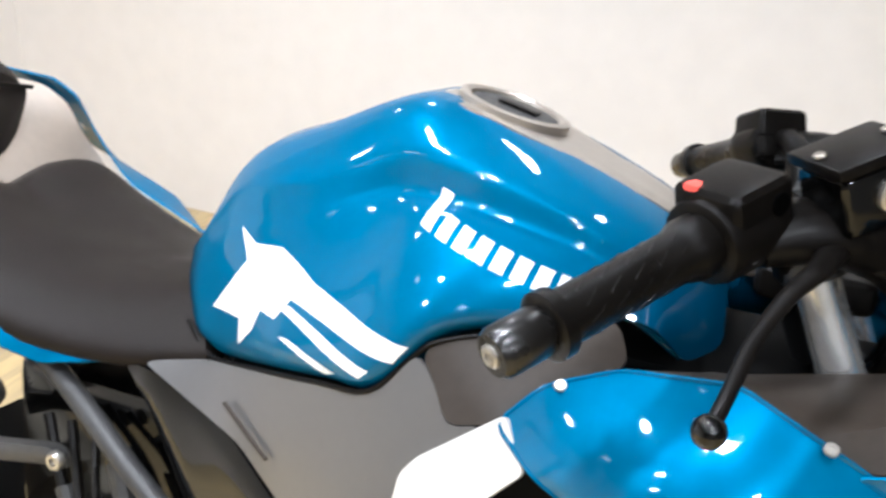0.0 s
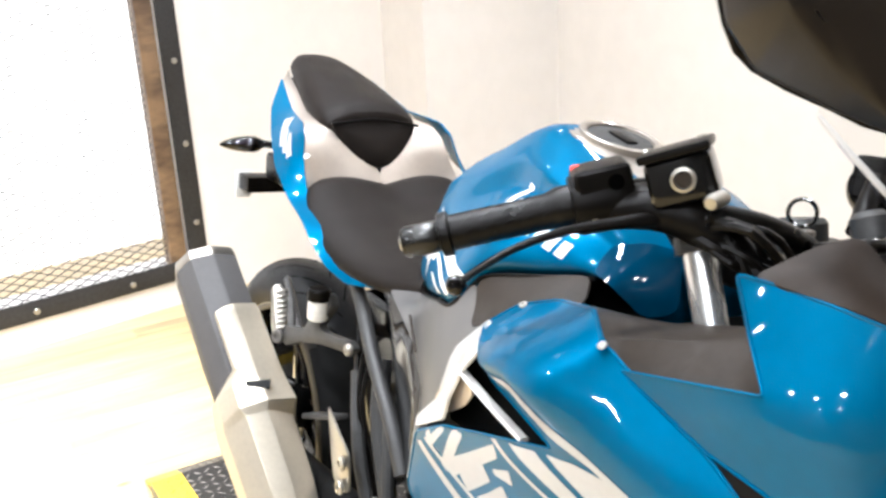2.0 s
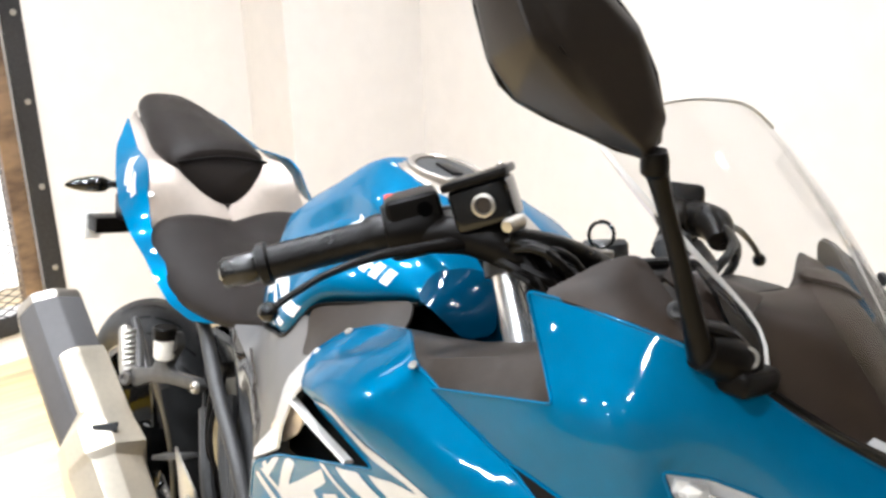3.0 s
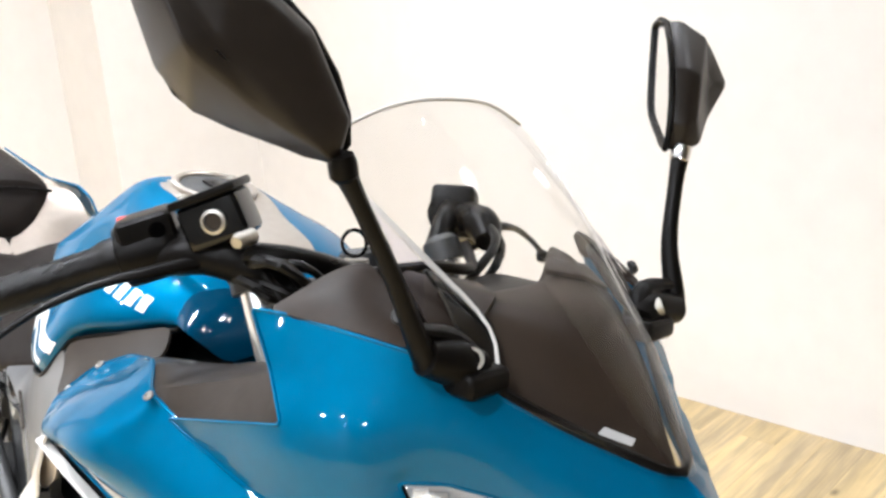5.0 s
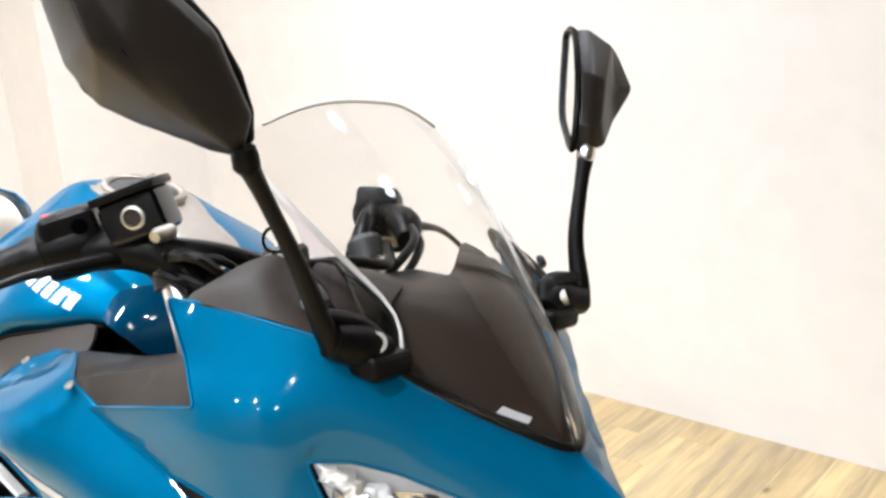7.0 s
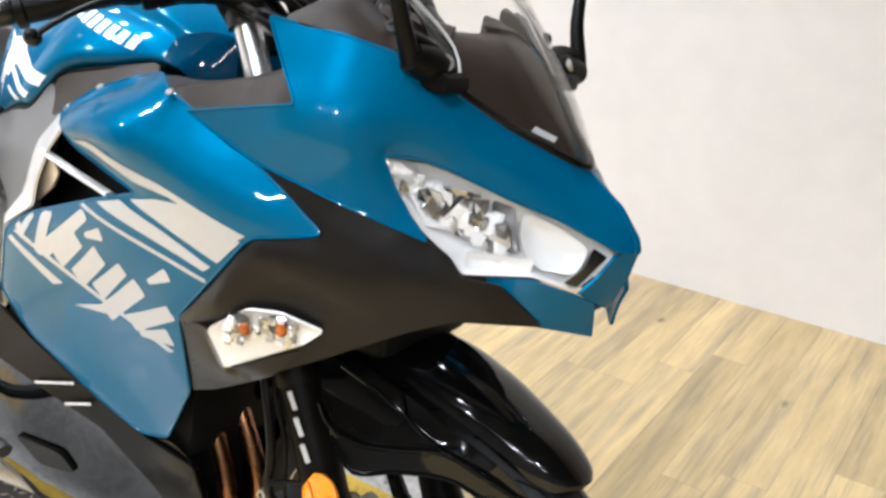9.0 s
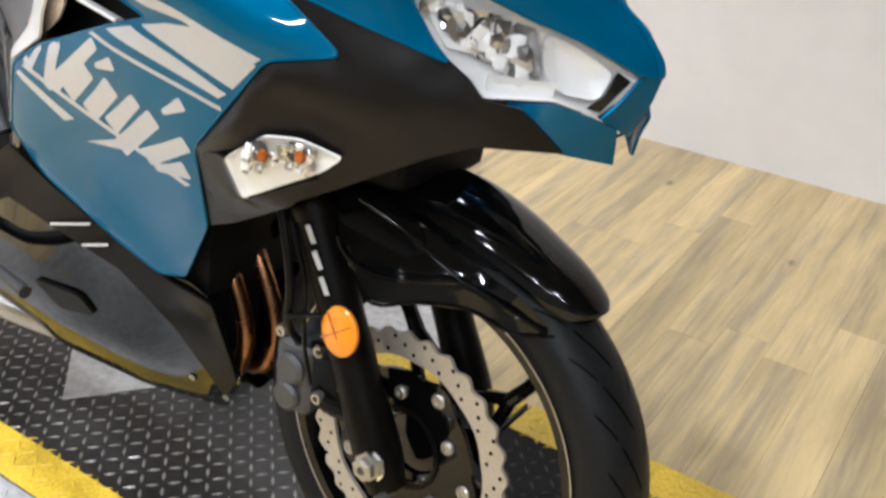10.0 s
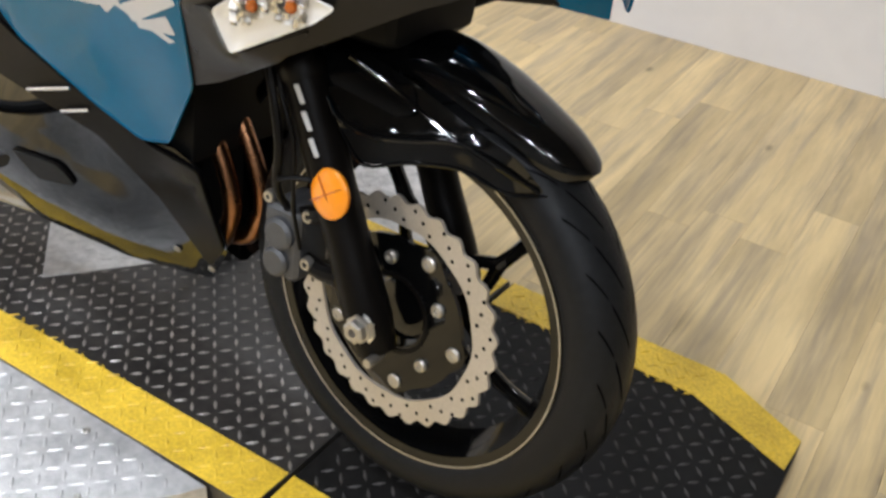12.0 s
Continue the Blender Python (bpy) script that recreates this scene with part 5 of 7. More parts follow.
# mirrors
def mirror_thing(s):
    y = lambda v: v * s
    neck = Vector((0.020, -0.236, 1.096)) if s > 0 else Vector((0.005, 0.208, 1.092))
    knee = Vector((0.020, -0.158, 0.962)) if s > 0 else Vector((0.033, 0.168, 0.950))
    lean = neck - knee
    base = part("mirror", sweep([(0.031, y(-0.110), 0.947), (0.026, y(-0.132), 0.954), tuple(knee)], [0.014, 0.020, 0.016], 14, 4, 0.9), BLACK_MATTE, bike, "black folding mirror on a stalk")
    part("foot", box_bm((0.008, min(y(-0.142), y(-0.096)), 0.930), (0.052, max(y(-0.142), y(-0.096)), 0.950), 0.008, 3), BLACK_MATTE, base, "rubber mirror foot")
    part("foot_gusset", sweep([(0.030, y(-0.112), 0.952), (0.022, y(-0.132), 0.972), tuple(knee + lean * 0.16)], [0.012, 0.010, 0.006], 10, 3, 0.7), BLACK_MATTE, base)
    part("foot_bolt", lathe([(0.0085, -0.004), (0.0085, 0.004), (0.0058, 0.004), (0.005, 0.001), (0.0005, 0.001)], (0.039, y(-0.128), 0.958), (0.7, -0.6 * s, 0.35), 20), STEEL, base, "bright socket bolt")
    part("stalk", sweep([tuple(knee - lean * 0.04), tuple(knee + lean * 0.10), tuple(knee + lean * 0.42 + Vector((-0.004, y(0.006), 0))), tuple(knee + lean * 0.8 + Vector((-0.002, y(0.003), 0))), tuple(neck)], [0.0115, 0.0100, 0.0080, 0.0072, 0.009], 12, 4, 0.8), BLACK_MATTE, base, "curved black stalk")
    part("collar", lathe([(0.007, -0.007), (0.0095, -0.004), (0.0095, 0.004), (0.008, 0.010)], neck, (0.1, -0.3 * s, 1), 20), CHROME if s < 0 else BLACK_MATTE, base)
    # faceted housing round the glass
    g = Vector((-0.74, 0.67 * s, 0.05)).normalized()
    u = Vector((0, 0, 1)) - g * g.z
    u.normalize()
    w = g.cross(u)
    if w.y * s > 0:
        w = -w
    c = neck + Vector((-0.016, 0, 0.006))
    rim = [(-0.006, -0.002), (0.034, 0.010), (0.081, 0.028), (0.101, 0.052), (0.120, 0.110), (0.118, 0.128), (0.064, 0.126), (0.010, 0.078), (-0.013, 0.026)]
    crown = [(0.002, 0.006, 0.026), (0.036, 0.030, 0.036), (0.074, 0.062, 0.054), (0.078, 0.070, 0.056), (0.094, 0.104, 0.044), (0.092, 0.116, 0.036), (0.054, 0.112, 0.030), (0.010, 0.072, 0.022), (-0.006, 0.028, 0.020)]
    bm = bmesh.new()
    face = [bm.verts.new(c + w * a + u * b) for a, b in rim]
    ctr = (0.058, 0.062)
    grow = lambda a, b, k: (ctr[0] + (a - ctr[0]) * k, ctr[1] + (b - ctr[1]) * k)
    mid = [bm.verts.new(c - g * 0.014 + w * grow(a, b, 1.03)[0] + u * grow(a, b, 1.03)[1]) for a, b in rim]
    back = [bm.verts.new(c - g * d * (1 if s > 0 else 1.3) + w * a + u * b) for a, b, d in crown]
    tip = bm.verts.new(c - g * 0.047 + w * 0.058 + u * 0.068)
    for r, q in ((face, mid), (mid, back)):
        for k in range(9):
            bm.faces.new((r[k], r[(k + 1) % 9], q[(k + 1) % 9], q[k]))
    for k in range(9):
        bm.faces.new((back[k], back[(k + 1) % 9], tip))
    bm.faces.new(face[::-1])
    bmesh.ops.recalc_face_normals(bm, faces=bm.faces[:])
    bmesh.ops.bevel(bm, geom=bm.edges[:], offset=0.0032, segments=3, profile=0.5, affect="EDGES")
    shellm = part("housing", bm, MIRROR_BLACK, base, "faceted satin black mirror housing", sharp=20)
    bm = bmesh.new()
    front_v = [bm.verts.new(c + g * 0.0012 + w * grow(a, b, 0.92)[0] + u * grow(a, b, 0.92)[1]) for a, b in rim]
    back_v = [bm.verts.new(c - g * 0.0006 + w * grow(a, b, 0.92)[0] + u * grow(a, b, 0.92)[1]) for a, b in rim]
    bm.faces.new(front_v)
    bm.faces.new(back_v[::-1])
    for k in range(9):
        bm.faces.new((front_v[k], back_v[k], back_v[(k + 1) % 9], front_v[(k + 1) % 9]))
    bmesh.ops.recalc_face_normals(bm, faces=bm.faces[:])
    part("glass", bm, MIRROR, base, "mirror glass", False)
    lip = [c + g * 0.002 + w * grow(a, b, 0.98)[0] + u * grow(a, b, 0.98)[1] for a, b in rim]
    part("lip", sweep([tuple(q) for q in lip + lip[:2]], 0.0034, 8, 2), BLACK_MATTE, base, "black lip round the glass")
    return base


mirror_thing(1)
mirror_thing(-1)

# ---- handlebars ----
BAR_END, GRIP_IN = Vector((-0.376, -0.342, 0.940)), Vector((-0.296, -0.222, 0.988))
AX = (GRIP_IN - BAR_END).normalized()


def along(d):
    return BAR_END + AX * d


def handlebar(s):
    m = lambda p: (p[0], p[1] * s, p[2])
    bar = part("handlebar", sweep([m(along(0.10)), m(along(0.22)), m((-0.236, -0.122, 0.962))], [0.011, 0.012, 0.016], 14, 3), BLACK_MATTE, bike, "black clip-on handlebar")
    part("bar_end_weight", sweep([m(along(0.0)), m(along(0.004)), m(along(0.030)), m(along(0.034))], [0.0125, 0.015, 0.015, 0.0135], 24, 1), BAR_END_BLACK, bar, "polished black bar end")
    bolt("end_screw", m(along(0.0005)), m(-AX), 0.007, STEEL, bar, 0.003)
    part("grip", sweep([m(along(d)) for d in (0.034, 0.036, 0.044, 0.046, 0.09, 0.135, 0.142, 0.146, 0.158)], [0.0165, 0.0205, 0.0205, 0.0165, 0.0160, 0.0165, 0.019, 0.020, 0.020], 24, 1), GRIP, bar, "black rubber grip")
    side_v = AX.cross(Vector((0, 0, 1))).normalized()
    up_v = side_v.cross(AX).normalized()
    for k in range(5):
        for j in range(10):
            a = 2 * math.pi * j / 10
            d = 0.056 + 0.018 * k
            p = along(d) + (side_v * math.cos(a) + up_v * math.sin(a)) * 0.0162
            q = along(d + 0.011) + (side_v * math.cos(a + 0.35) + up_v * math.sin(a + 0.35)) * 0.0162
            part("grip_rib", sweep([m(p), m(q)], 0.0007, 5, 1), GRIP, bar)
    house = part("switch_housing", sweep([m(along(0.156)), m(along(0.160)), m(along(0.185)), m(along(0.205)), m(along(0.208))], [0.026, 0.029, 0.030, 0.029, 0.024], 20, 2, 0.95), BLACK_MATTE, bike, "black handlebar switch housing")
    side_m, up_m, ax_m = Vector(m(side_v)), Vector(m(up_v)), Vector(m(AX))
    turn = Matrix((ax_m, side_m * s, up_m)).transposed().to_4x4()
    block = part("switch_block", box_bm((-0.026, -0.026, -0.024), (0.026, 0.026, 0.027), 0.009, 3), BLACK_MATTE, house, "boxy switch block with a split line")
    block.matrix_basis = Matrix.Translation(Vector(m(along(0.186))) + up_m * 0.006) @ turn
    for q in (-0.014, 0.016):
        bolt("housing_screw", (q, 0.0258 * s, -0.014), (0, s, 0), 0.0035, STEEL, block, 0.002)
    part("split_line", box_bm((-0.0262, -0.0262, -0.0006), (0.0262, 0.0262, 0.0006), 0.0003, 1), GROOVE, block)
    if s > 0:
        red = part("kill_switch", box_bm((-0.012, -0.006, -0.005), (0.012, 0.006, 0.006), 0.003), RED, house, "red engine stop switch")
        red.matrix_basis = Matrix.Translation((-0.299, -0.206, 1.020)) @ pose(0, 0, 0, 0, -12, 57)
        part("switch_socket", lathe([(0.007, 0), (0.007, 0.002), (0.0005, 0.002)], along(0.196) + side_v * 0.0255 + up_v * 0.018, tuple(side_v), 16), GROOVE, house, "round dark socket")
    # lever
    lev = part("brake_lever" if s > 0 else "clutch_lever", sweep([m(p) for p in ((-0.262, -0.351, 0.938), (-0.258, -0.335, 0.950), (-0.252, -0.305, 0.967), (-0.240, -0.265, 0.982), (-0.226, -0.225, 0.990), (-0.218, -0.180, 0.995))], [0.0042, 0.0042, 0.0046, 0.0055, 0.0075, 0.010], 12, 4, 0.7), BLACK_MATTE, bike, "black brake lever" if s > 0 else "black clutch lever")
    ball = bmesh.new()
    bmesh.ops.create_uvsphere(ball, u_segments=20, v_segments=14, radius=0.0088)
    bmesh.ops.translate(ball, verts=ball.verts[:], vec=m((-0.263, -0.354, 0.935)))
    part("lever_ball", ball, BLACK_GLOSS, lev, "rounded lever tip")
    bolt("pivot_bolt", m((-0.212, -0.172, 1.005)), (0, 0, 1), 0.009, STEEL, lev, 0.008)
    perch = part("lever_perch", sweep([m((-0.262, -0.185, 0.995)), m((-0.235, -0.175, 1.0)), m((-0.205, -0.165, 0.998)), m((-0.185, -0.150, 0.985))], [0.020, 0.021, 0.020, 0.014], 12, 3), BLACK_MATTE, bike, "black lever perch and clamp")
    return bar


handlebar(1)
handlebar(-1)
# brake fluid reservoir on the right bar
res_m = Matrix.Translation((-0.214, -0.172, 1.033)) @ Matrix.Rotation(radians(-13), 4, (-0.69, 0.72, 0)) @ pose(0, 0, 0, 0, -10, 38)
res = part("brake_reservoir", box_bm((-0.027, -0.024, -0.023), (0.029, 0.022, 0.018), 0.008, 3), BLACK_GLOSS, bike, "black brake fluid reservoir with a sight glass")
res.matrix_basis = res_m
lid = part("lid", box_bm((-0.0295, -0.0255, 0.017), (0.0315, 0.0245, 0.025), 0.003, 2), BLACK_MATTE, res, "flat black reservoir lid")
sg = part("sight_glass", lathe([(0.0105, 0), (0.0105, 0.004), (0.008, 0.005), (0.007, 0.002)], (0.004, -0.0235, -0.002), (0, -1, 0), 28), STEEL, res, "round sight glass in a metal ring")
part("sight_lens", lathe([(0.007, 0), (0.007, 0.002), (0.0005, 0.002)], (0.004, -0.0245, -0.002), (0, -1, 0), 24), DARK_GREY, sg)
for dx in (-0.026, 0.026):
    bolt("lid_screw", (dx * 0.9, 0, 0.026), (0, 0, 1), 0.004, STEEL, res, 0.002)
banjo = part("banjo_bolt", sweep([(-0.170, -0.168, 1.022), (-0.165, -0.185, 1.020), (-0.163, -0.189, 1.019)], [0.0068, 0.0068, 0.005], 14, 1), STEEL, bike, "bright brake hose banjo bolt")
part("master_cylinder", sweep([(-0.262, -0.196, 0.990), (-0.225, -0.178, 1.000), (-0.190, -0.150, 0.988), (-0.172, -0.128, 0.968)], [0.016, 0.021, 0.020, 0.015], 12, 4, 0.9), BLACK_MATTE, bike, "black brake master cylinder")
for k in range(3):
    o = 0.012 * k
    part("cable", sweep([(-0.19 + o, -0.155, 1.0 - o), (-0.155 + o, -0.150 + o, 0.97 - o), (-0.145 + o, -0.130, 0.92), (-0.17, -0.10, 0.86)], 0.0045, 8), GRIP, bike, "black control cable")
part("cable", sweep([(-0.24, 0.16, 0.985), (-0.17, 0.15, 0.99), (-0.14, 0.10, 0.96), (-0.18, 0.06, 0.90)], 0.005, 8), GRIP, bike, "black control cable")
bend = random.Random(5)
for k in range(9):
    o = Vector((bend.uniform(-0.02, 0.02), bend.uniform(-0.02, 0.02), bend.uniform(-0.012, 0.012)))
    q = Vector((bend.uniform(-0.015, 0.02), bend.uniform(-0.02, 0.02), bend.uniform(-0.015, 0.015)))
    part("cable", sweep([Vector((-0.215, -0.165, 0.992)) + o * 0.6, Vector((-0.165, -0.145, 0.985)) + q, Vector((-0.145, -0.105, 0.955)) + o, Vector((-0.150, -0.075, 0.915)) + q, Vector((-0.17, -0.05, 0.86)) + o], bend.choice((0.0035, 0.0045, 0.0055)), 8), GRIP, bike, "black control cable")
part("brake_hose", sweep([(-0.185, -0.165, 1.005), (-0.160, -0.130, 1.0), (-0.155, -0.085, 0.985), (-0.165, -0.04, 0.965), (-0.19, 0.0, 0.95)], 0.0105, 12), GRIP, bike, "thick black hose")
part("cable", sweep([(-0.16, -0.09, 0.975), (-0.13, -0.05, 0.985), (-0.12, 0.0, 0.985), (-0.13, 0.06, 0.975), (-0.2, 0.13, 0.98)], 0.006, 10), GRIP, bike, "black control cable")
part("cable", sweep([(-0.27, 0.165, 0.99), (-0.20, 0.16, 1.0), (-0.15, 0.12, 0.99), (-0.14, 0.07, 0.96)], 0.005, 10), GRIP, bike, "black control cable")
clamp = part("top_clamp", box_bm((-0.262, -0.104, 0.930), (-0.180, 0.104, 0.956), 0.010, 3), BLACK_MATTE, bike, "black top fork clamp")
part("steering_stem", lathe([(0.022, -0.4), (0.022, 0.03), (0.016, 0.036), (0.0005, 0.036)], (-0.235, 0, 0.935), (-0.42, 0, 0.91), 24), BLACK_DEEP, clamp)
part("ignition_lock", lathe([(0.024, 0), (0.024, 0.05), (0.020, 0.055), (0.008, 0.055), (0.0005, 0.050)], (-0.205, -0.005, 0.935), (-0.2, 0, 1), 24), CAST_DARK, clamp, "ignition lock barrel")
part("key_ring", lathe([(0.0125, 0), (0.0145, 0.003), (0.0125, 0.006), (0.0105, 0.003)], (-0.192, -0.036, 1.0), (0.4, -0.9, 0.15), 28, True), BLACK_GLOSS, clamp, "small round loop at the lock")
part("hose_stub", sweep([(-0.19, -0.036, 0.985), (-0.19, -0.036, 0.955), (-0.2, -0.03, 0.92)], 0.012, 12), STEEL, clamp)

# ---- tank ----
TANK = [[(-0.770, 0, 0.878), (-0.762, -0.042, 0.872), (-0.752, -0.080, 0.860), (-0.744, -0.096, 0.838), (-0.734, -0.106, 0.818), (-0.716, -0.112, 0.790), (-0.70, -0.07, 0.775)],
        [(-0.722, 0, 0.952), (-0.714, -0.050, 0.945), (-0.692, -0.096, 0.930), (-0.690, -0.113, 0.888), (-0.692, -0.122, 0.840), (-0.690, -0.122, 0.786), (-0.69, -0.08, 0.775)],
        [(-0.645, 0, 0.990), (-0.638, -0.055, 0.985), (-0.616, -0.106, 0.954), (-0.622, -0.130, 0.902), (-0.630, -0.154, 0.850), (-0.634, -0.151, 0.800), (-0.63, -0.09, 0.785)],
        [(-0.558, 0, 1.028), (-0.555, -0.056, 1.024), (-0.545, -0.098, 0.986), (-0.546, -0.126, 0.936), (-0.553, -0.177, 0.868), (-0.556, -0.184, 0.821), (-0.55, -0.11, 0.80)],
        [(-0.500, 0, 1.022), (-0.500, -0.056, 1.022), (-0.502, -0.106, 0.988), (-0.500, -0.143, 0.944), (-0.503, -0.189, 0.884), (-0.507, -0.196, 0.832), (-0.50, -0.12, 0.81)],
        [(-0.460, 0, 1.010), (-0.460, -0.058, 1.010), (-0.464, -0.113, 0.984), (-0.458, -0.147, 0.944), (-0.460, -0.178, 0.910), (-0.462, -0.182, 0.878), (-0.46, -0.11, 0.86)],
        [(-0.400, 0, 0.990), (-0.400, -0.056, 0.990), (-0.402, -0.115, 0.969), (-0.400, -0.138, 0.937), (-0.400, -0.156, 0.916), (-0.402, -0.159, 0.893), (-0.40, -0.10, 0.88)],
        [(-0.340, 0, 0.966), (-0.340, -0.054, 0.963), (-0.350, -0.107, 0.946), (-0.347, -0.118, 0.922), (-0.346, -0.129, 0.910), (-0.346, -0.126, 0.900), (-0.345, -0.08, 0.89)],
        [(-0.288, 0, 0.928), (-0.288, -0.040, 0.925), (-0.292, -0.076, 0.912), (-0.293, -0.089, 0.892), (-0.296, -0.095, 0.880), (-0.303, -0.095, 0.867), (-0.30, -0.06, 0.86)]]
# a scooped band runs below the shoulder line and dies out at both ends; behind it lies the knee hollow
SCOOP = (0, 0, 0.1, 0.75, 1, 1, 0.9, 0.5, 0)
for row, deep in zip(TANK, SCOOP):
    a, b = Vector(row[2]), Vector(row[3])
    mid = a.lerp(b, 0.55)
    row.insert(3, (mid.x, mid.y + deep * 0.42 * (a.y - b.y), mid.z - deep * 0.004))
tank = loft("fuel_tank", TANK, BLUE, bike, "glossy metallic blue fuel tank", 6, 5, sharp=75, crease=(2, 3))
polish(tank, 1, 1)
shroud = shell("tank_front_cover", [(-0.352, -0.133, 0.906), (-0.318, -0.141, 0.904), (-0.297, -0.108, 0.871), (-0.274, -0.086, 0.882), (-0.280, -0.084, 0.942), (-0.31, -0.100, 0.945), (-0.345, -0.118, 0.935)], BLUE_SHADED, tank, "blue cover below the bar", bulge=0.004, res=0.01)
flip(shroud)
part("bottom_trim", sweep([(-0.735, -0.108, 0.80), (-0.700, -0.123, 0.779), (-0.634, -0.154, 0.795), (-0.556, -0.187, 0.816), (-0.508, -0.199, 0.827), (-0.480, -0.19, 0.858), (-0.46, -0.184, 0.874), (-0.40, -0.161, 0.889), (-0.35, -0.130, 0.898)], 0.0022, 8), BLACK_MATTE, tank, "black rubber trim")
STAR = [(-0.678, 0.902), (-0.657, 0.893), (-0.627, 0.897), (-0.604, 0.890), (-0.581, 0.882), (-0.482, 0.867), (-0.492, 0.853), (-0.600, 0.866), (-0.613, 0.847), (-0.631, 0.848), (-0.639, 0.828), (-0.656, 0.809), (-0.658, 0.831), (-0.701, 0.825), (-0.680, 0.853), (-0.662, 0.878)]
for outline, m in ((STAR, DECAL_WHITE), ([(-0.612, 0.857), (-0.600, 0.861), (-0.509, 0.843), (-0.517, 0.835)], DECAL_WHITE), ([(-0.605, 0.836), (-0.594, 0.838), (-0.539, 0.831), (-0.550, 0.826)], DECAL_WHITE)):
    flip(decal("graphic", tank, outline, m, tank, "white torn-edge claw graphic", res=0.006))
# brand mark drawn as plain slanted blocks
for k in range(8):
    x0 = -0.504 + 0.0158 * k
    z0 = 0.950 - 0.0042 * k
    hgt = 0.024 if k == 0 else 0.014
    flip(decal("brand_bar", tank, [(x0 + 0.001, z0 - 0.006), (x0 + 0.004, z0 - 0.006 + hgt), (x0 + 0.0145, z0 - 0.009 + hgt), (x0 + 0.0115, z0 - 0.009)], DECAL_WHITE, tank, "plain white brand block", res=0.004))
# filler panel and cap
FILL = [(-0.548, 0.0, 1.030), (-0.538, -0.040, 1.029), (-0.505, -0.058, 1.0245), (-0.460, -0.058, 1.0115), (-0.425, -0.048, 1.0), (-0.345, -0.036, 0.970), (-0.312, -0.022, 0.951)]
top = shell("filler_panel", FILL + [(x, -y, z) for x, y, z in reversed(FILL[1:])], FILLER, tank, "champagne silver filler surround", out=(0, 0, 1), bulge=0.003, reach=0.012, res=0.01, thick=0.008)
cap = part("filler_cap", lathe([(0.050, -0.006), (0.050, 0.0035), (0.045, 0.0050), (0.041, 0.0030), (0.040, -0.001), (0.0005, -0.001)], (-0.484, 0, 1.0215), (0.24, 0, 1), 40), FILLER, tank, "champagne ring round the filler cap")
part("cap_disc", lathe([(0.0395, 0), (0.0395, 0.001), (0.034, 0.0022), (0.0005, 0.0022)], (-0.484, 0, 1.0212), (0.24, 0, 1), 36), CAST_DARK, cap, "dark recessed cap disc")
part("cap_flap", box_bm((-0.018, -0.008, 0), (0.018, 0.008, 0.003), 0.001), BLACK_MATTE, cap).matrix_basis = Matrix.Translation((-0.480, 0, 1.0225)) @ pose(0, 0, 0, 0, 13.5, 0)

# ---- seats and tail ----
SEAT = [[(-0.752, 0, 0.838), (-0.745, -0.060, 0.823), (-0.722, -0.100, 0.797), (-0.703, -0.124, 0.780), (-0.705, -0.112, 0.764), (-0.72, -0.05, 0.76)],
        [(-0.825, 0, 0.812), (-0.820, -0.070, 0.806), (-0.805, -0.115, 0.789), (-0.795, -0.142, 0.766), (-0.795, -0.130, 0.748), (-0.80, -0.05, 0.745)],
        [(-0.900, 0, 0.812), (-0.900, -0.080, 0.809), (-0.900, -0.132, 0.797), (-0.900, -0.162, 0.775), (-0.900, -0.150, 0.756), (-0.90, -0.05, 0.75)],
        [(-0.990, 0, 0.832), (-0.990, -0.080, 0.836), (-0.990, -0.136, 0.827), (-0.990, -0.166, 0.805), (-0.990, -0.152, 0.785), (-0.99, -0.05, 0.78)],
        [(-1.045, 0, 0.852), (-1.048, -0.068, 0.864), (-1.048, -0.122, 0.861), (-1.048, -0.150, 0.842), (-1.045, -0.138, 0.818), (-1.04, -0.05, 0.81)],
        [(-1.064, 0, 0.850), (-1.074, -0.070, 0.862), (-1.076, -0.116, 0.856), (-1.068, -0.138, 0.834), (-1.06, -0.125, 0.815), (-1.05, -0.05, 0.81)]]
seat = loft("rider_seat", SEAT, VINYL, bike, "black vinyl rider seat", 5, 5, sharp=70)
PILLION = [[(-1.112, 0, 0.968), (-1.114, -0.045, 0.964), (-1.120, -0.078, 0.950), (-1.122, -0.080, 0.934), (-1.12, -0.04, 0.92)],
           [(-1.140, 0, 0.988), (-1.142, -0.050, 0.982), (-1.145, -0.086, 0.962), (-1.145, -0.086, 0.938), (-1.14, -0.04, 0.93)],
           [(-1.220, 0, 1.014), (-1.220, -0.052, 1.006), (-1.220, -0.084, 0.979), (-1.220, -0.080, 0.952), (-1.22, -0.04, 0.94)],
           [(-1.310, 0, 1.036), (-1.310, -0.044, 1.029), (-1.310, -0.068, 1.004), (-1.310, -0.062, 0.982), (-1.31, -0.03, 0.97)],
           [(-1.390, 0, 1.046), (-1.390, -0.032, 1.042), (-1.390, -0.048, 1.022), (-1.390, -0.044, 1.004), (-1.39, -0.02, 0.99)],
           [(-1.428, 0, 1.030), (-1.428, -0.018, 1.028), (-1.426, -0.030, 1.018), (-1.424, -0.028, 1.004), (-1.42, -0.015, 1.0)]]
pillion = loft("pillion_seat", PILLION, VINYL, bike, "black vinyl pillion pad", 5, 5, sharp=70)
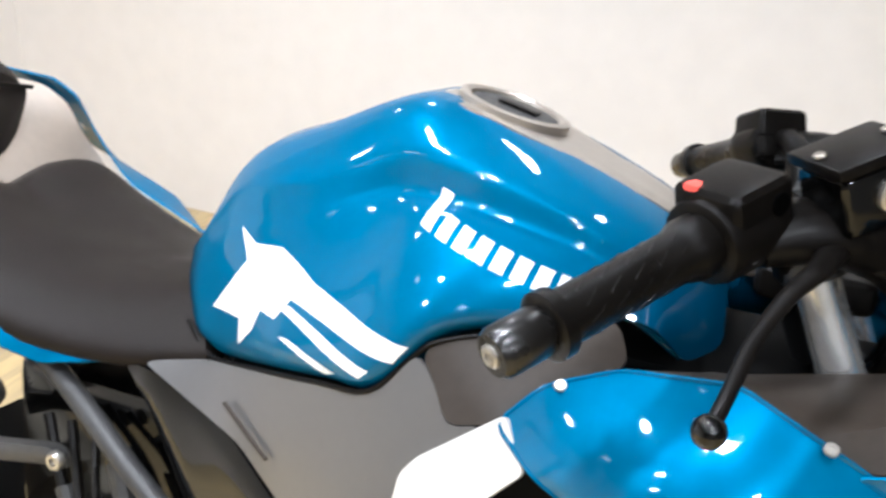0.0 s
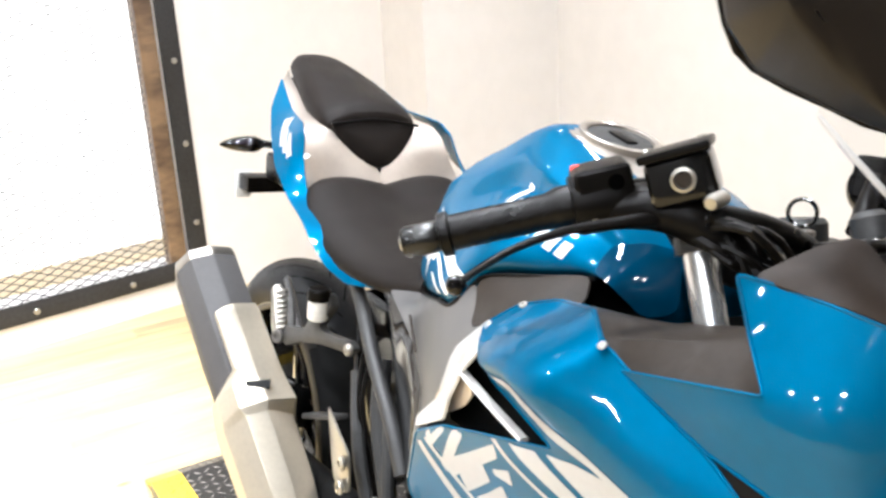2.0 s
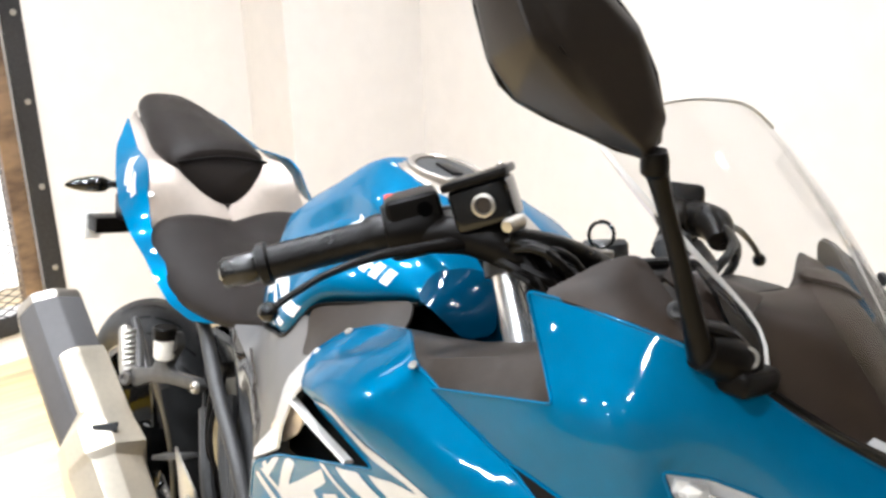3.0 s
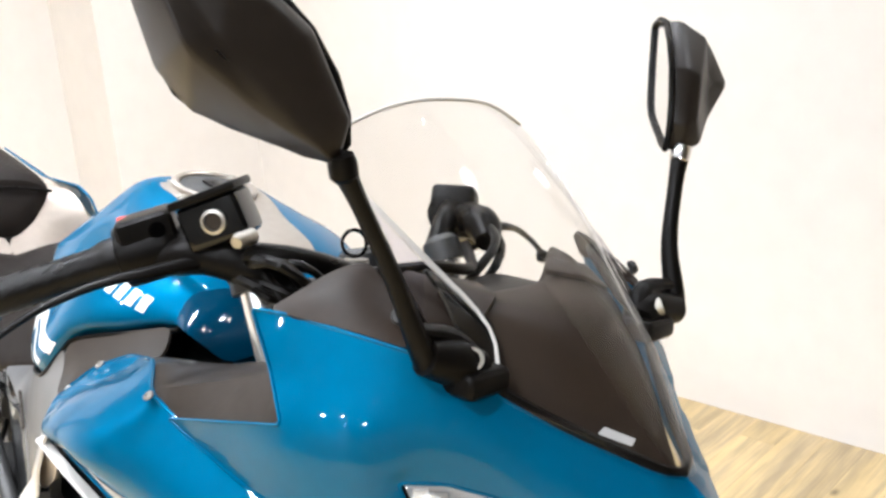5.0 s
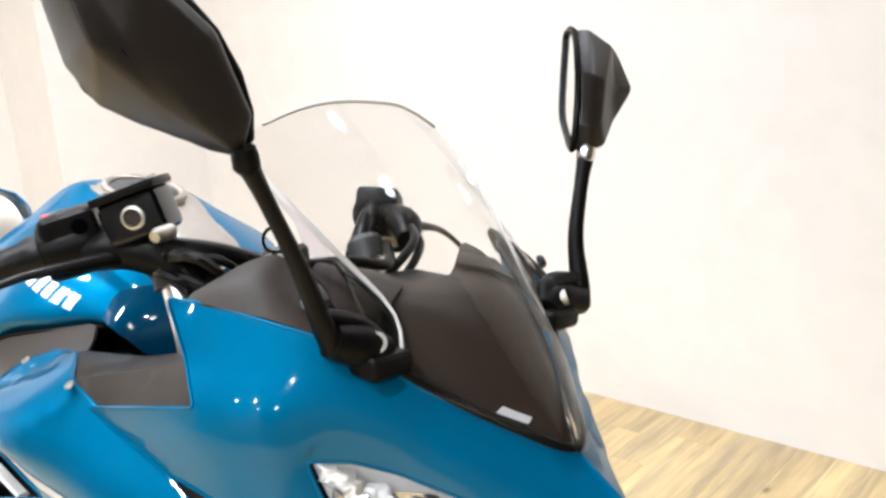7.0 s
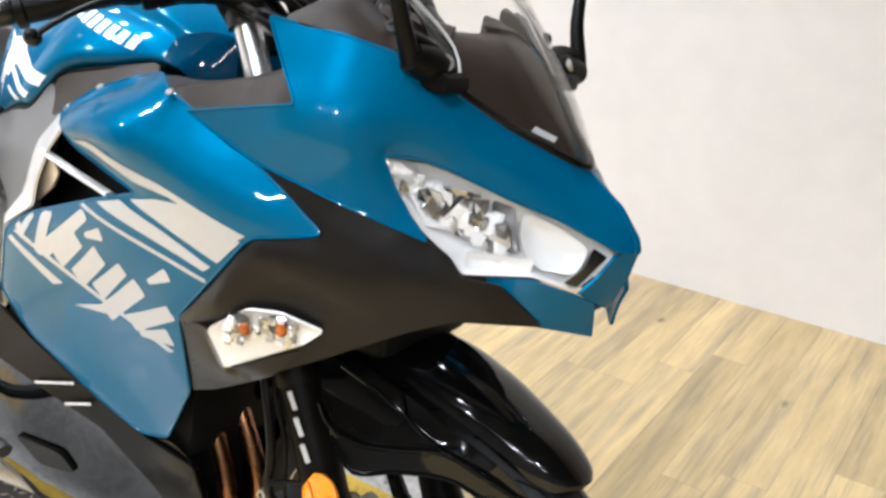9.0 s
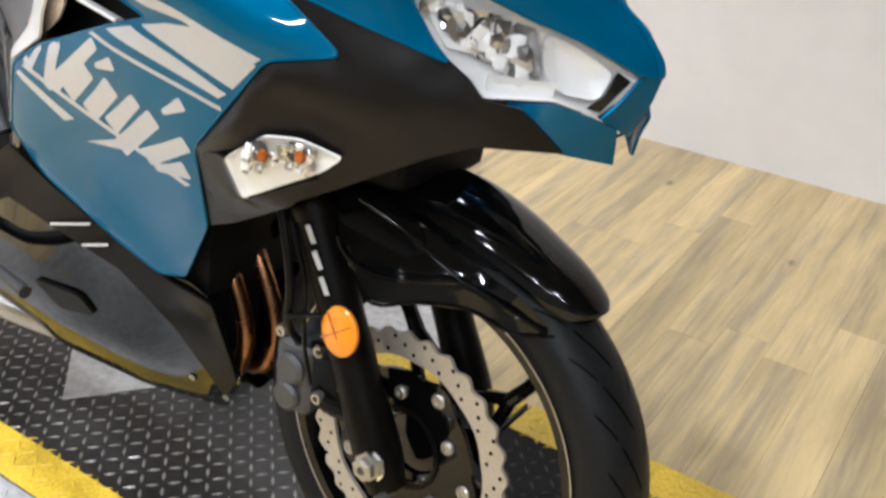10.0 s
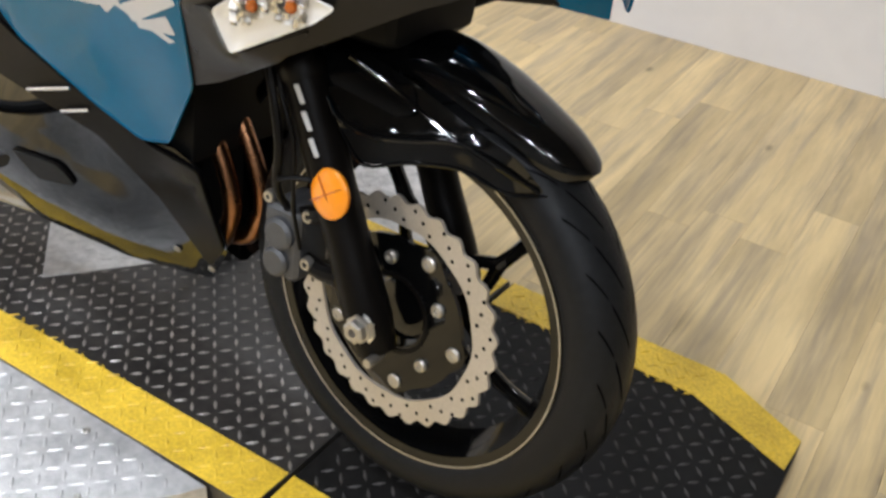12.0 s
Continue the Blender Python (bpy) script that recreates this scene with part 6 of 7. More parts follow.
shell("front_bolster", [(-1.113, -0.082, 0.950), (-1.113, 0.082, 0.950), (-1.108, 0.074, 0.930), (-1.094, 0.046, 0.898), (-1.084, 0.018, 0.880), (-1.082, 0, 0.877), (-1.084, -0.018, 0.880), (-1.094, -0.046, 0.898), (-1.108, -0.074, 0.930)], VINYL, pillion, "black V-shaped bolster", out=(1, 0, 0.5), bulge=0.008, reach=0.03, res=0.01, thick=0.01)
part("pad_seam", sweep([(-1.108, -0.084, 0.947), (-1.106, 0, 0.957), (-1.108, 0.084, 0.947)], 0.003, 6), BLACK_MATTE, pillion)
tailc = shell("tail_centre_cover", [(-1.12, -0.082, 0.938), (-1.1, -0.045, 0.905), (-1.083, 0.0, 0.872), (-1.068, 0.0, 0.848), (-1.072, -0.075, 0.856), (-1.074, -0.128, 0.846), (-1.049, -0.15, 0.846), (-1.084, -0.14, 0.891), (-1.101, -0.133, 0.926), (-1.13, -0.125, 0.945), (-1.23, -0.105, 0.954), (-1.344, -0.082, 0.999), (-1.42, -0.04, 1.012), (-1.39, -0.05, 1.002), (-1.31, -0.066, 0.984), (-1.22, -0.084, 0.956)], CHAMPAGNE, bike, "champagne silver tail cover", out=(0.4, -0.6, 0.7), bulge=0.002, res=0.008, fair=True)
for half_panel in (tailc, flip(tailc)):
    polish(half_panel)
for s in (1, -1):
    bolt("cover_screw", (-1.081, -0.138 * s, 0.897), (0.5, -0.5 * s, 0.6), 0.0055, STEEL, tailc, 0.002)
TAIL = [(-0.793, -0.126, 0.762), (-0.855, -0.136, 0.766), (-0.925, -0.148, 0.790), (-1.022, -0.148, 0.826), (-1.049, -0.149, 0.846), (-1.084, -0.143, 0.894), (-1.101, -0.136, 0.929), (-1.13, -0.128, 0.948), (-1.23, -0.108, 0.957), (-1.344, -0.085, 1.002), (-1.27, -0.132, 0.954), (-1.206, -0.155, 0.915), (-1.138, -0.172, 0.872), (-1.051, -0.182, 0.836), (-0.984, -0.183, 0.812), (-0.951, -0.18, 0.786), (-0.914, -0.172, 0.757), (-0.865, -0.158, 0.742), (-0.793, -0.138, 0.755)]
tail = shell("tail_fairing", TAIL, BLUE, bike, "glossy metallic blue tail fairing", bulge=0.002, res=0.008, cut=0.004,
             ridges=[[(-0.83, -0.146, 0.752), (-0.98, -0.182, 0.786)]])
far_tail = flip(tail)
far_tail.matrix_basis = Matrix.Translation((0, 0.016, 0.004))
for half_panel in (tail, far_tail):
    polish(half_panel, 6)
for outline in [[(-1.201, 0.941), (-1.182, 0.949), (-1.145, 0.905), (-1.152, 0.9)], [(-1.176, 0.931), (-1.161, 0.93), (-1.123, 0.895), (-1.134, 0.893)], [(-1.152, 0.927), (-1.14, 0.925), (-1.108, 0.895), (-1.115, 0.886)]]:
    flip(decal("graphic", tail, outline, DECAL, tail, "silver slashes on the tail", res=0.005))
under = loft("tail_undertray", [[(-1.05, 0, 0.80), (-1.05, -0.09, 0.80), (-1.05, -0.11, 0.76), (-1.05, -0.07, 0.72)], [(-1.20, 0, 0.86), (-1.20, -0.08, 0.86), (-1.20, -0.10, 0.83), (-1.20, -0.06, 0.77)], [(-1.36, 0, 0.96), (-1.36, -0.05, 0.955), (-1.36, -0.065, 0.92), (-1.36, -0.04, 0.85)], [(-1.43, 0, 1.0), (-1.43, -0.03, 0.995), (-1.43, -0.04, 0.97), (-1.42, -0.03, 0.92)]], BLACK_MATTE, bike, "black tail undertray", 4, 4)
hanger = part("plate_hanger", sweep([(-1.34, -0.03, 0.86), (-1.40, -0.03, 0.80), (-1.47, -0.03, 0.78)], [0.022, 0.018, 0.014], 10), BLACK_MATTE, bike, "black number plate hanger")
part("plate_bar", box_bm((-1.478, -0.115, 0.762), (-1.425, 0.115, 0.794), 0.004), BLACK_MATTE, hanger)
part("hanger_block", box_bm((-1.44, -0.075, 0.790), (-1.34, 0.075, 0.845), 0.010, 3), BLACK_MATTE, hanger)
part("plate_bracket", box_bm((-1.488, -0.120, 0.742), (-1.481, -0.086, 0.797), 0.002), WHITE_PLASTIC, hanger, "pale bracket end")
for s in (1, -1):
    ind = part("rear_turn_signal", sweep([(-1.345, -0.09 * s, 0.872), (-1.360, -0.110 * s, 0.872), (-1.372, -0.125 * s, 0.870), (-1.390, -0.160 * s, 0.867), (-1.400, -0.182 * s, 0.865)], [0.010, 0.010, 0.021, 0.016, 0.004], 12, 4, 0.75), BLACK_GLOSS, bike, "black arrow-shaped rear turn signal")
    part("signal_lens", sweep([(-1.384, -0.126 * s, 0.870), (-1.398, -0.158 * s, 0.867), (-1.404, -0.176 * s, 0.865)], [0.016, 0.012, 0.004], 10, 3, 0.8), DARK_GREY, ind)
hug = loft("rear_hugger", [[polar(WX - 1.37, 0.315, 0.336, d, 0), polar(WX - 1.37, 0.315, 0.334, d, -0.055), polar(WX - 1.37, 0.315, 0.316, d, -0.092), polar(WX - 1.37, 0.315, 0.311, d, -0.088), polar(WX - 1.37, 0.315, 0.329, d, -0.05)] for d in (-5, 12, 28, 44)], BLACK_DEEP, bike, "black inner mudguard ahead of the rear tyre")
part("battery_tray", box_bm((-0.97, -0.085, 0.44), (-0.70, 0.085, 0.70), 0.02, 3), BLACK_GLOSS, bike, "black tray below the seat")

# ---- middle: frame cover, intake frame, engine ----
fcover = shell("frame_cover", [(-0.703, -0.127, 0.776), (-0.636, -0.155, 0.793), (-0.558, -0.188, 0.814), (-0.508, -0.200, 0.825), (-0.482, -0.193, 0.855), (-0.474, -0.190, 0.861), (-0.456, -0.200, 0.845), (-0.440, -0.216, 0.825), (-0.412, -0.222, 0.836), (-0.458, -0.216, 0.795), (-0.470, -0.224, 0.72), (-0.520, -0.220, 0.660), (-0.560, -0.200, 0.600), (-0.568, -0.192, 0.640), (-0.575, -0.186, 0.690), (-0.640, -0.166, 0.730), (-0.760, -0.140, 0.764), (-0.73, -0.13, 0.77)], GREY, bike, "grey moulded frame cover", bulge=0.005, reach=0.05, res=0.011)
for half_panel in (fcover, flip(fcover)):
    polish(half_panel, 40)
pcover = shell("inner_side_panel", [(-0.474, -0.189, 0.863), (-0.458, -0.183, 0.876), (-0.400, -0.160, 0.891), (-0.345, -0.140, 0.904), (-0.330, -0.158, 0.880), (-0.355, -0.192, 0.868), (-0.402, -0.221, 0.840), (-0.440, -0.216, 0.826), (-0.456, -0.200, 0.845)], DARK_GREY, bike, "dark grey moulded panel below the tank", bulge=0.002, res=0.010)
flip(pcover)
part("cover_slot", sweep([(-0.655, -0.165, 0.762), (-0.60, -0.185, 0.735)], 0.0020, 8, 1), DARK_GREY, fcover, "dark moulded slot")
bcover = shell("heel_cover", [(-0.785, -0.136, 0.758), (-0.70, -0.140, 0.752), (-0.640, -0.163, 0.722), (-0.580, -0.183, 0.685), (-0.572, -0.190, 0.630), (-0.568, -0.188, 0.56), (-0.60, -0.175, 0.51), (-0.640, -0.165, 0.56), (-0.70, -0.155, 0.65), (-0.75, -0.142, 0.72)], BLACK_GLOSS, bike, "glossy black heel cover", bulge=0.005, reach=0.02, res=0.011)
flip(bcover)
rail = part("frame_rail", sweep([(-0.94, -0.118, 0.752), (-0.86, -0.135, 0.722), (-0.76, -0.160, 0.668), (-0.66, -0.176, 0.605), (-0.615, -0.18, 0.555)], 0.0108, 14), CAST_DARK, bike, "dark grey tubular subframe rail")
flip(rail)
part("swingarm", sweep([(-0.58, -0.12, 0.42), (-0.80, -0.125, 0.37), (-1.10, -0.12, 0.33), (-1.38, -0.115, 0.305)], [0.035, 0.030, 0.028, 0.03], 12), BLACK_DEEP, bike, "black swingarm")
flip(scene.objects["swingarm"])
shock = part("shock_absorber", sweep([(-0.72, 0, 0.72), (-0.78, 0, 0.42)], 0.035, 16, 1), CAST_DARK, bike, "rear shock absorber")
# pillion footrest bracket and folded peg
brk = shell("footrest_bracket", [(-1.075, -0.172, 0.585), (-1.05, -0.172, 0.578), (-1.0, -0.170, 0.603), (-0.93, -0.162, 0.623), (-0.86, -0.146, 0.630), (-0.848, -0.146, 0.640), (-0.86, -0.148, 0.650), (-0.93, -0.160, 0.642), (-0.948, -0.160, 0.648), (-0.925, -0.150, 0.685), (-0.935, -0.150, 0.702), (-0.955, -0.150, 0.700), (-0.992, -0.166, 0.628), (-1.04, -0.170, 0.615), (-1.07, -0.172, 0.612)], BRACKET, bike, "cast grey pillion footrest bracket", bulge=0.004, reach=0.01, res=0.008, thick=0.014, cut=0.004)
part("bracket_arm", sweep([(-1.045, -0.165, 0.600), (-1.09, -0.150, 0.645), (-1.125, -0.145, 0.672), (-1.118, -0.140, 0.655), (-1.05, -0.150, 0.605)], [0.008, 0.007, 0.006, 0.006, 0.007], 10), BRACKET, brk)
bolt("bracket_bolt", (-0.850, -0.150, 0.641), (0, -1, 0), 0.010, STEEL, brk, 0.008)
bolt("peg_pivot", (-1.062, -0.180, 0.592), (0.6, -0.8, 0.2), 0.012, ALU, brk, 0.010)
peg = part("pillion_footpeg", sweep([(-1.066, -0.178, 0.590), (-1.078, -0.174, 0.606), (-1.118, -0.163, 0.654), (-1.124, -0.162, 0.660)], [0.010, 0.0135, 0.0125, 0.009], 12, 1), STEEL, bike, "folded ribbed aluminium pillion footpeg")
for k in range(8):
    q = Vector((-1.074, -0.172, 0.602)).lerp(Vector((-1.116, -0.160, 0.652)), k / 7)
    part("rib", sweep([q + Vector((0.010, -0.012, 0.004)), q + Vector((0.015, -0.002, 0.008)), q + Vector((0.014, 0.008, 0.008))], 0.0034, 6, 2), STEEL, peg)
resr = part("rear_brake_reservoir", lathe([(0.015, 0), (0.017, 0.004), (0.017, 0.032), (0.015, 0.034)], (-0.965, -0.136, 0.654), (0, 0, 1), 24), WHITE_PLASTIC, bike, "pale rear brake reservoir with a black cap")
resr.matrix_basis = Matrix.Translation((0.016, -0.026, 0.004))
part("cap", lathe([(0.0185, 0), (0.0185, 0.016), (0.016, 0.019), (0.0005, 0.019)], (-0.965, -0.136, 0.687), (0, 0, 1), 24), BLACK_MATTE, resr, "black screw cap")
heel = part("rider_footpeg", sweep([(-0.70, -0.18, 0.42), (-0.70, -0.27, 0.425)], 0.014, 12, 1), ALU, bike, "ribbed aluminium rider footpeg")
hg = shell("heel_guard", [(-0.843, -0.186, 0.560), (-0.79, -0.195, 0.548), (-0.745, -0.195, 0.525), (-0.735, -0.195, 0.47), (-0.758, -0.195, 0.46), (-0.80, -0.190, 0.462)], STEEL, bike, "grey alloy heel plate", bulge=0.003, res=0.012)
flip(hg)
for p in ((-0.752, -0.2, 0.51), (-0.752, -0.2, 0.472), (-0.66, -0.19, 0.49), (-0.69, -0.185, 0.44)):
    bolt("heel_bolt", p, (0, -1, 0), 0.011, STEEL, hg, 0.006)
part("brake_pedal", sweep([(-0.70, -0.20, 0.38), (-0.62, -0.205, 0.36), (-0.54, -0.21, 0.35)], [0.009, 0.008, 0.010], 10), CAST_DARK, bike, "brake pedal")

# silver intake surround with two slats over a dark opening
intake = shell("intake_frame", [(-0.470, -0.218, 0.780), (-0.458, -0.219, 0.797), (-0.396, -0.223, 0.850), (-0.372, -0.250, 0.826), (-0.395, -0.250, 0.800), (-0.425, -0.245, 0.755), (-0.440, -0.240, 0.722), (-0.505, -0.234, 0.684), (-0.548, -0.214, 0.590), (-0.556, -0.206, 0.600), (-0.518, -0.226, 0.690), (-0.475, -0.228, 0.73)], SILVER, bike, "silver intake surround", bulge=0.002, res=0.009, cut=0.003)
flip(intake)
plate = shell("intake_plate", [(-0.477, -0.229, 0.730), (-0.446, -0.232, 0.772), (-0.408, -0.243, 0.796), (-0.388, -0.240, 0.772), (-0.412, -0.232, 0.748), (-0.452, -0.226, 0.722)], CHAMPAGNE, intake, "champagne silver intake plate", bulge=0.002, res=0.009, cut=0.003)
flip(plate)
for a, b, r in (((-0.412, -0.244, 0.793), (-0.284, -0.250, 0.771), 0.0062),):
    sl = part("intake_slat", sweep([a, ((a[0] + b[0]) / 2, a[1] - 0.004, (a[2] + b[2]) / 2), b], r, 8, 3, 0.5), SILVER, intake, "slim silver intake slat")
    flip(sl)
# Black backing sheet stands in for the shaded void behind the slat.
void = shell("intake_duct", [(-0.46, -0.19, 0.80), (-0.36, -0.20, 0.83), (-0.22, -0.215, 0.785), (-0.28, -0.21, 0.74), (-0.45, -0.19, 0.69), (-0.52, -0.18, 0.68)], BLACK_DEEP, bike, "black sheet for the shade inside the intake", res=0.02)
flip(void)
part("engine", box_bm((-0.74, -0.105, 0.45), (-0.30, 0.105, 0.66), 0.03, 3), BLACK_DEEP, bike, "black engine and frame behind the fairing")
part("sump", box_bm((-0.72, -0.05, 0.24), (-0.34, 0.05, 0.46), 0.02, 3), BLACK_DEEP, bike, "black engine sump")
part("airbox", box_bm((-0.70, -0.10, 0.62), (-0.16, 0.10, 0.86), 0.02, 3), BLACK_DEEP, bike, "dark airbox below the tank")
part("headstock", box_bm((-0.30, -0.09, 0.62), (-0.02, 0.09, 0.86), 0.02, 3), BLACK_DEEP, bike, "dark frame behind the headlamps")
rad = part("radiator", box_bm((-0.335, -0.105, 0.40), (-0.295, 0.105, 0.62), 0.006), BLACK_DEEP, bike, "black radiator")
for y, dx in ((-0.052, 0.004), (-0.008, 0.018)):
    part("exhaust_header", sweep([(-0.335 + dx, y, 0.455), (-0.300 + dx, y, 0.395), (-0.279 + dx, y, 0.340), (-0.284 + dx, y, 0.298), (-0.32 + dx, y * 0.8, 0.255), (-0.48, 0.0, 0.23)], 0.0125, 16), COPPER, bike, "heat-tinted exhaust header pipe")
for k in range(3):
    part("hose", sweep([(-0.90 + 0.03 * k, -0.11, 0.66), (-0.86 + 0.03 * k, -0.13 - 0.01 * k, 0.58), (-0.83 + 0.03 * k, -0.14, 0.50), (-0.78 + 0.02 * k, -0.13, 0.42)], 0.006 - 0.001 * k, 8), GRIP, bike, "black hose below the seat")
BELLY = [(-0.86, -0.150, 0.36), (-0.72, -0.185, 0.45), (-0.56, -0.205, 0.555), (-0.505, -0.186, 0.515), (-0.416, -0.148, 0.450), (-0.362, -0.124, 0.415), (-0.318, -0.118, 0.420), (-0.275, -0.112, 0.40), (-0.262, -0.07, 0.27), (-0.325, -0.034, 0.185), (-0.46, -0.070, 0.180), (-0.62, -0.096, 0.19), (-0.86, -0.12, 0.24)]
belly = shell("belly_fairing", BELLY, BELLY_BLACK, bike, "glossy black belly fairing", out=(0, -1, -0.4), bulge=0.004, res=0.013, fair=True,
              ridges=[[(-0.80, -0.172, 0.34), (-0.60, -0.160, 0.37), (-0.42, -0.112, 0.36), (-0.30, -0.088, 0.36)], [(-0.80, -0.15, 0.27), (-0.60, -0.126, 0.26), (-0.44, -0.088, 0.235)]])
flip(belly)
# Band plus a matte front patch, painting in the glossy belly's dark reflection.
band = shell("belly_band", [(-0.86, -0.154, 0.362), (-0.72, -0.190, 0.453), (-0.56, -0.210, 0.558), (-0.505, -0.191, 0.516), (-0.416, -0.153, 0.451), (-0.350, -0.127, 0.413), (-0.276, -0.117, 0.398), (-0.264, -0.078, 0.275), (-0.305, -0.058, 0.222), (-0.36, -0.105, 0.33), (-0.43, -0.142, 0.405), (-0.50, -0.168, 0.435), (-0.60, -0.190, 0.468), (-0.72, -0.180, 0.405), (-0.86, -0.152, 0.32)], BLACK_MATTE, belly, "matte black upper band, front blackened for its dark reflection", out=(0, -1, -0.4), ridges=[[(-0.365, -0.112, 0.36), (-0.30, -0.096, 0.36)]], res=0.013, cut=0.004, thick=0.004)
flip(band)
bvent = shell("belly_vent", [(-0.60, -0.160, 0.335), (-0.52, -0.142, 0.33), (-0.50, -0.128, 0.30), (-0.57, -0.138, 0.29)], BLACK_MATTE, belly, "dark cut-out in the belly fairing", res=0.012, thick=0.006)
for a, b in (((-0.520, -0.179, 0.451), (-0.447, -0.170, 0.472)), ((-0.471, -0.166, 0.433), (-0.427, -0.158, 0.446))):
    flip(part("belly_slit", sweep([a, b], 0.0028, 8, 1), CHROME, belly, "bright slit in the belly band"))
for p in ((-0.36, -0.069, 0.235), (-0.44, -0.089, 0.25), (-0.31, -0.05, 0.215)):
    bolt("belly_screw", p, (0.1, -1, -0.5), 0.006, STEEL, belly, 0.003)
part("heel_ledge", box_bm((-0.99, -0.165, 0.494), (-0.865, -0.135, 0.502), 0.003), BRACKET, bike, "grey cast ledge behind the heel plate").matrix_basis = Matrix.Translation((-0.93, -0.15, 0.498)) @ pose(0, 0, 0, 0, -22, 0) @ Matrix.Translation((0.93, 0.15, -0.498))
for a, b, c, r in (((-0.86, -0.13, 0.60), (-0.80, -0.15, 0.50), (-0.74, -0.15, 0.40), 0.011), ((-0.80, -0.12, 0.64), (-0.76, -0.14, 0.56), (-0.70, -0.15, 0.47), 0.014), ((-0.73, -0.14, 0.60), (-0.69, -0.16, 0.52), (-0.66, -0.165, 0.42), 0.010)):
    part("frame_link", sweep([a, b, c], r, 10), CAST_DARK, bike, "dark cast link by the footrest")
stand = part("side_stand", sweep([(-0.62, 0.13, 0.27), (-0.60, 0.20, 0.12), (-0.58, 0.245, 0.045)], [0.014, 0.012, 0.012], 12, 3), BLACK_MATTE, bike, "black side stand")
part("stand_foot", box_bm((-0.62, 0.22, 0.028), (-0.55, 0.275, 0.042), 0.004), BLACK_MATTE, stand)

# ---- exhaust ----
M0, M1 = Vector((-1.305, -0.238, 0.655)), Vector((-0.93, -0.205, 0.335))
MD = (M1 - M0).normalized()
MS = Vector((0, -1, 0)) - MD * Vector((0, -1, 0)).dot(MD)
MS.normalize()
MU = MD.cross(MS)
if MU.z < 0:
    MU = -MU


def mpt(d, a, b):
    return M0 + MD * d + MS * a + MU * b


HEX = [(0.058, 0.012), (0.040, 0.052), (0.0, 0.062), (-0.045, 0.048), (-0.058, 0.0), (-0.042, -0.052), (0.0, -0.066), (0.044, -0.048)]


def can(d_list, name, material, parent, label):
    bm = bmesh.new()
    rings = [[bm.verts.new(mpt(d, a * k, b * k)) for a, b in HEX] for d, k in d_list]
    for r, q in zip(rings, rings[1:]):
        for i in range(8):
            bm.faces.new((r[i], r[(i + 1) % 8], q[(i + 1) % 8], q[i]))
    bm.faces.new(rings[0])
    bm.faces.new(rings[-1][::-1])
    bmesh.ops.recalc_face_normals(bm, faces=bm.faces[:])
    bmesh.ops.bevel(bm, geom=bm.edges[:], offset=0.004, segments=2, profile=0.6, affect="EDGES")
    return part(name, bm, material, parent, label, sharp=25)


muf = can([(0.012, 1.0), (0.20, 1.02), (0.30, 0.98), (0.36, 0.66), (0.50, 0.5)], "muffler", MUFFLER, bike, "grey faceted exhaust muffler with champagne shield")
can([(-0.004, 0.92), (0.002, 0.98), (0.012, 1.01), (0.02, 1.015)], "end_cap", STEEL, muf, "polished end cap")
part("outlet", lathe([(0.026, 0), (0.026, 0.012), (0.022, 0.012), (0.021, 0.0)], mpt(-0.012, 0, 0.005), MD, 24), BLACK_DEEP, muf)
SPINE = [(0.034, 0.058), (0.030, 0.064), (0.018, 0.069), (0.0, 0.0705), (-0.048, 0.055), (-0.063, 0.0), (-0.050, -0.040)]
WRAP = [(0.056, -0.018), (0.055, 0.016), (0.040, 0.058), (0.0, 0.068), (-0.048, 0.053), (-0.062, 0.0), (-0.050, -0.040)]
BELL = [(0.057, -0.020), (0.056, 0.014), (0.034, 0.056), (0.002, 0.060), (-0.046, 0.026), (-0.060, -0.006), (-0.050, -0.040)]
bm = bmesh.new()
rows = [[bm.verts.new(mpt(d + (0.010 * (3 - i) / 3 if d < 0.2 else 0), a * k, b * k)) for i, (a, b) in enumerate(prof)]
        for d, k, prof in ((0.130, 0.985, SPINE), (0.142, 1.03, SPINE), (0.252, 1.05, SPINE), (0.278, 1.09, WRAP), (0.326, 1.18, WRAP), (0.340, 1.18, BELL), (0.450, 1.12, BELL), (0.560, 0.92, BELL), (0.625, 0.66, BELL))]
for r, q in zip(rows, rows[1:]):
    for i in range(6):
        bm.faces.new((r[i], r[i + 1], q[i + 1], q[i]))
bmesh.ops.recalc_face_normals(bm, faces=bm.faces[:])
if sum(f.normal.dot(MU) for f in bm.faces) < 0:
    bmesh.ops.reverse_faces(bm, faces=bm.faces[:])
bm.normal_update()
bmesh.ops.solidify(bm, geom=bm.faces[:], thickness=0.003)
bmesh.ops.bevel(bm, geom=[e for e in bm.edges if len(e.link_faces) == 2 and e.calc_face_angle(0) > 0.2], offset=0.0022, segments=2, profile=0.6, affect="EDGES")
shield = part("heat_shield", bm, SHIELD, muf, "faceted champagne heat shield", sharp=25)
# the slot is cut across the shield, tapered towards its outer end
tree = BVHTree.FromPolygons([v.co for v in shield.data.vertices], [tuple(p.vertices) for p in shield.data.polygons])
at, nor, _, _ = tree.ray_cast(mpt(0.292, 0.006, 0.2), -MU)
across = (MS - MD * 0.36 - nor * (MS - MD * 0.36).dot(nor)).normalized()
along_axis = nor.cross(across)
bm = bmesh.new()
tops, deeps = ([bm.verts.new(at + across * u + along_axis * v + nor * h) for u, v in ((0.021, -0.005), (0.018, 0.005), (-0.019, 0.009), (-0.021, -0.008))] for h in (0.0006, -0.004))
bm.faces.new(tops)
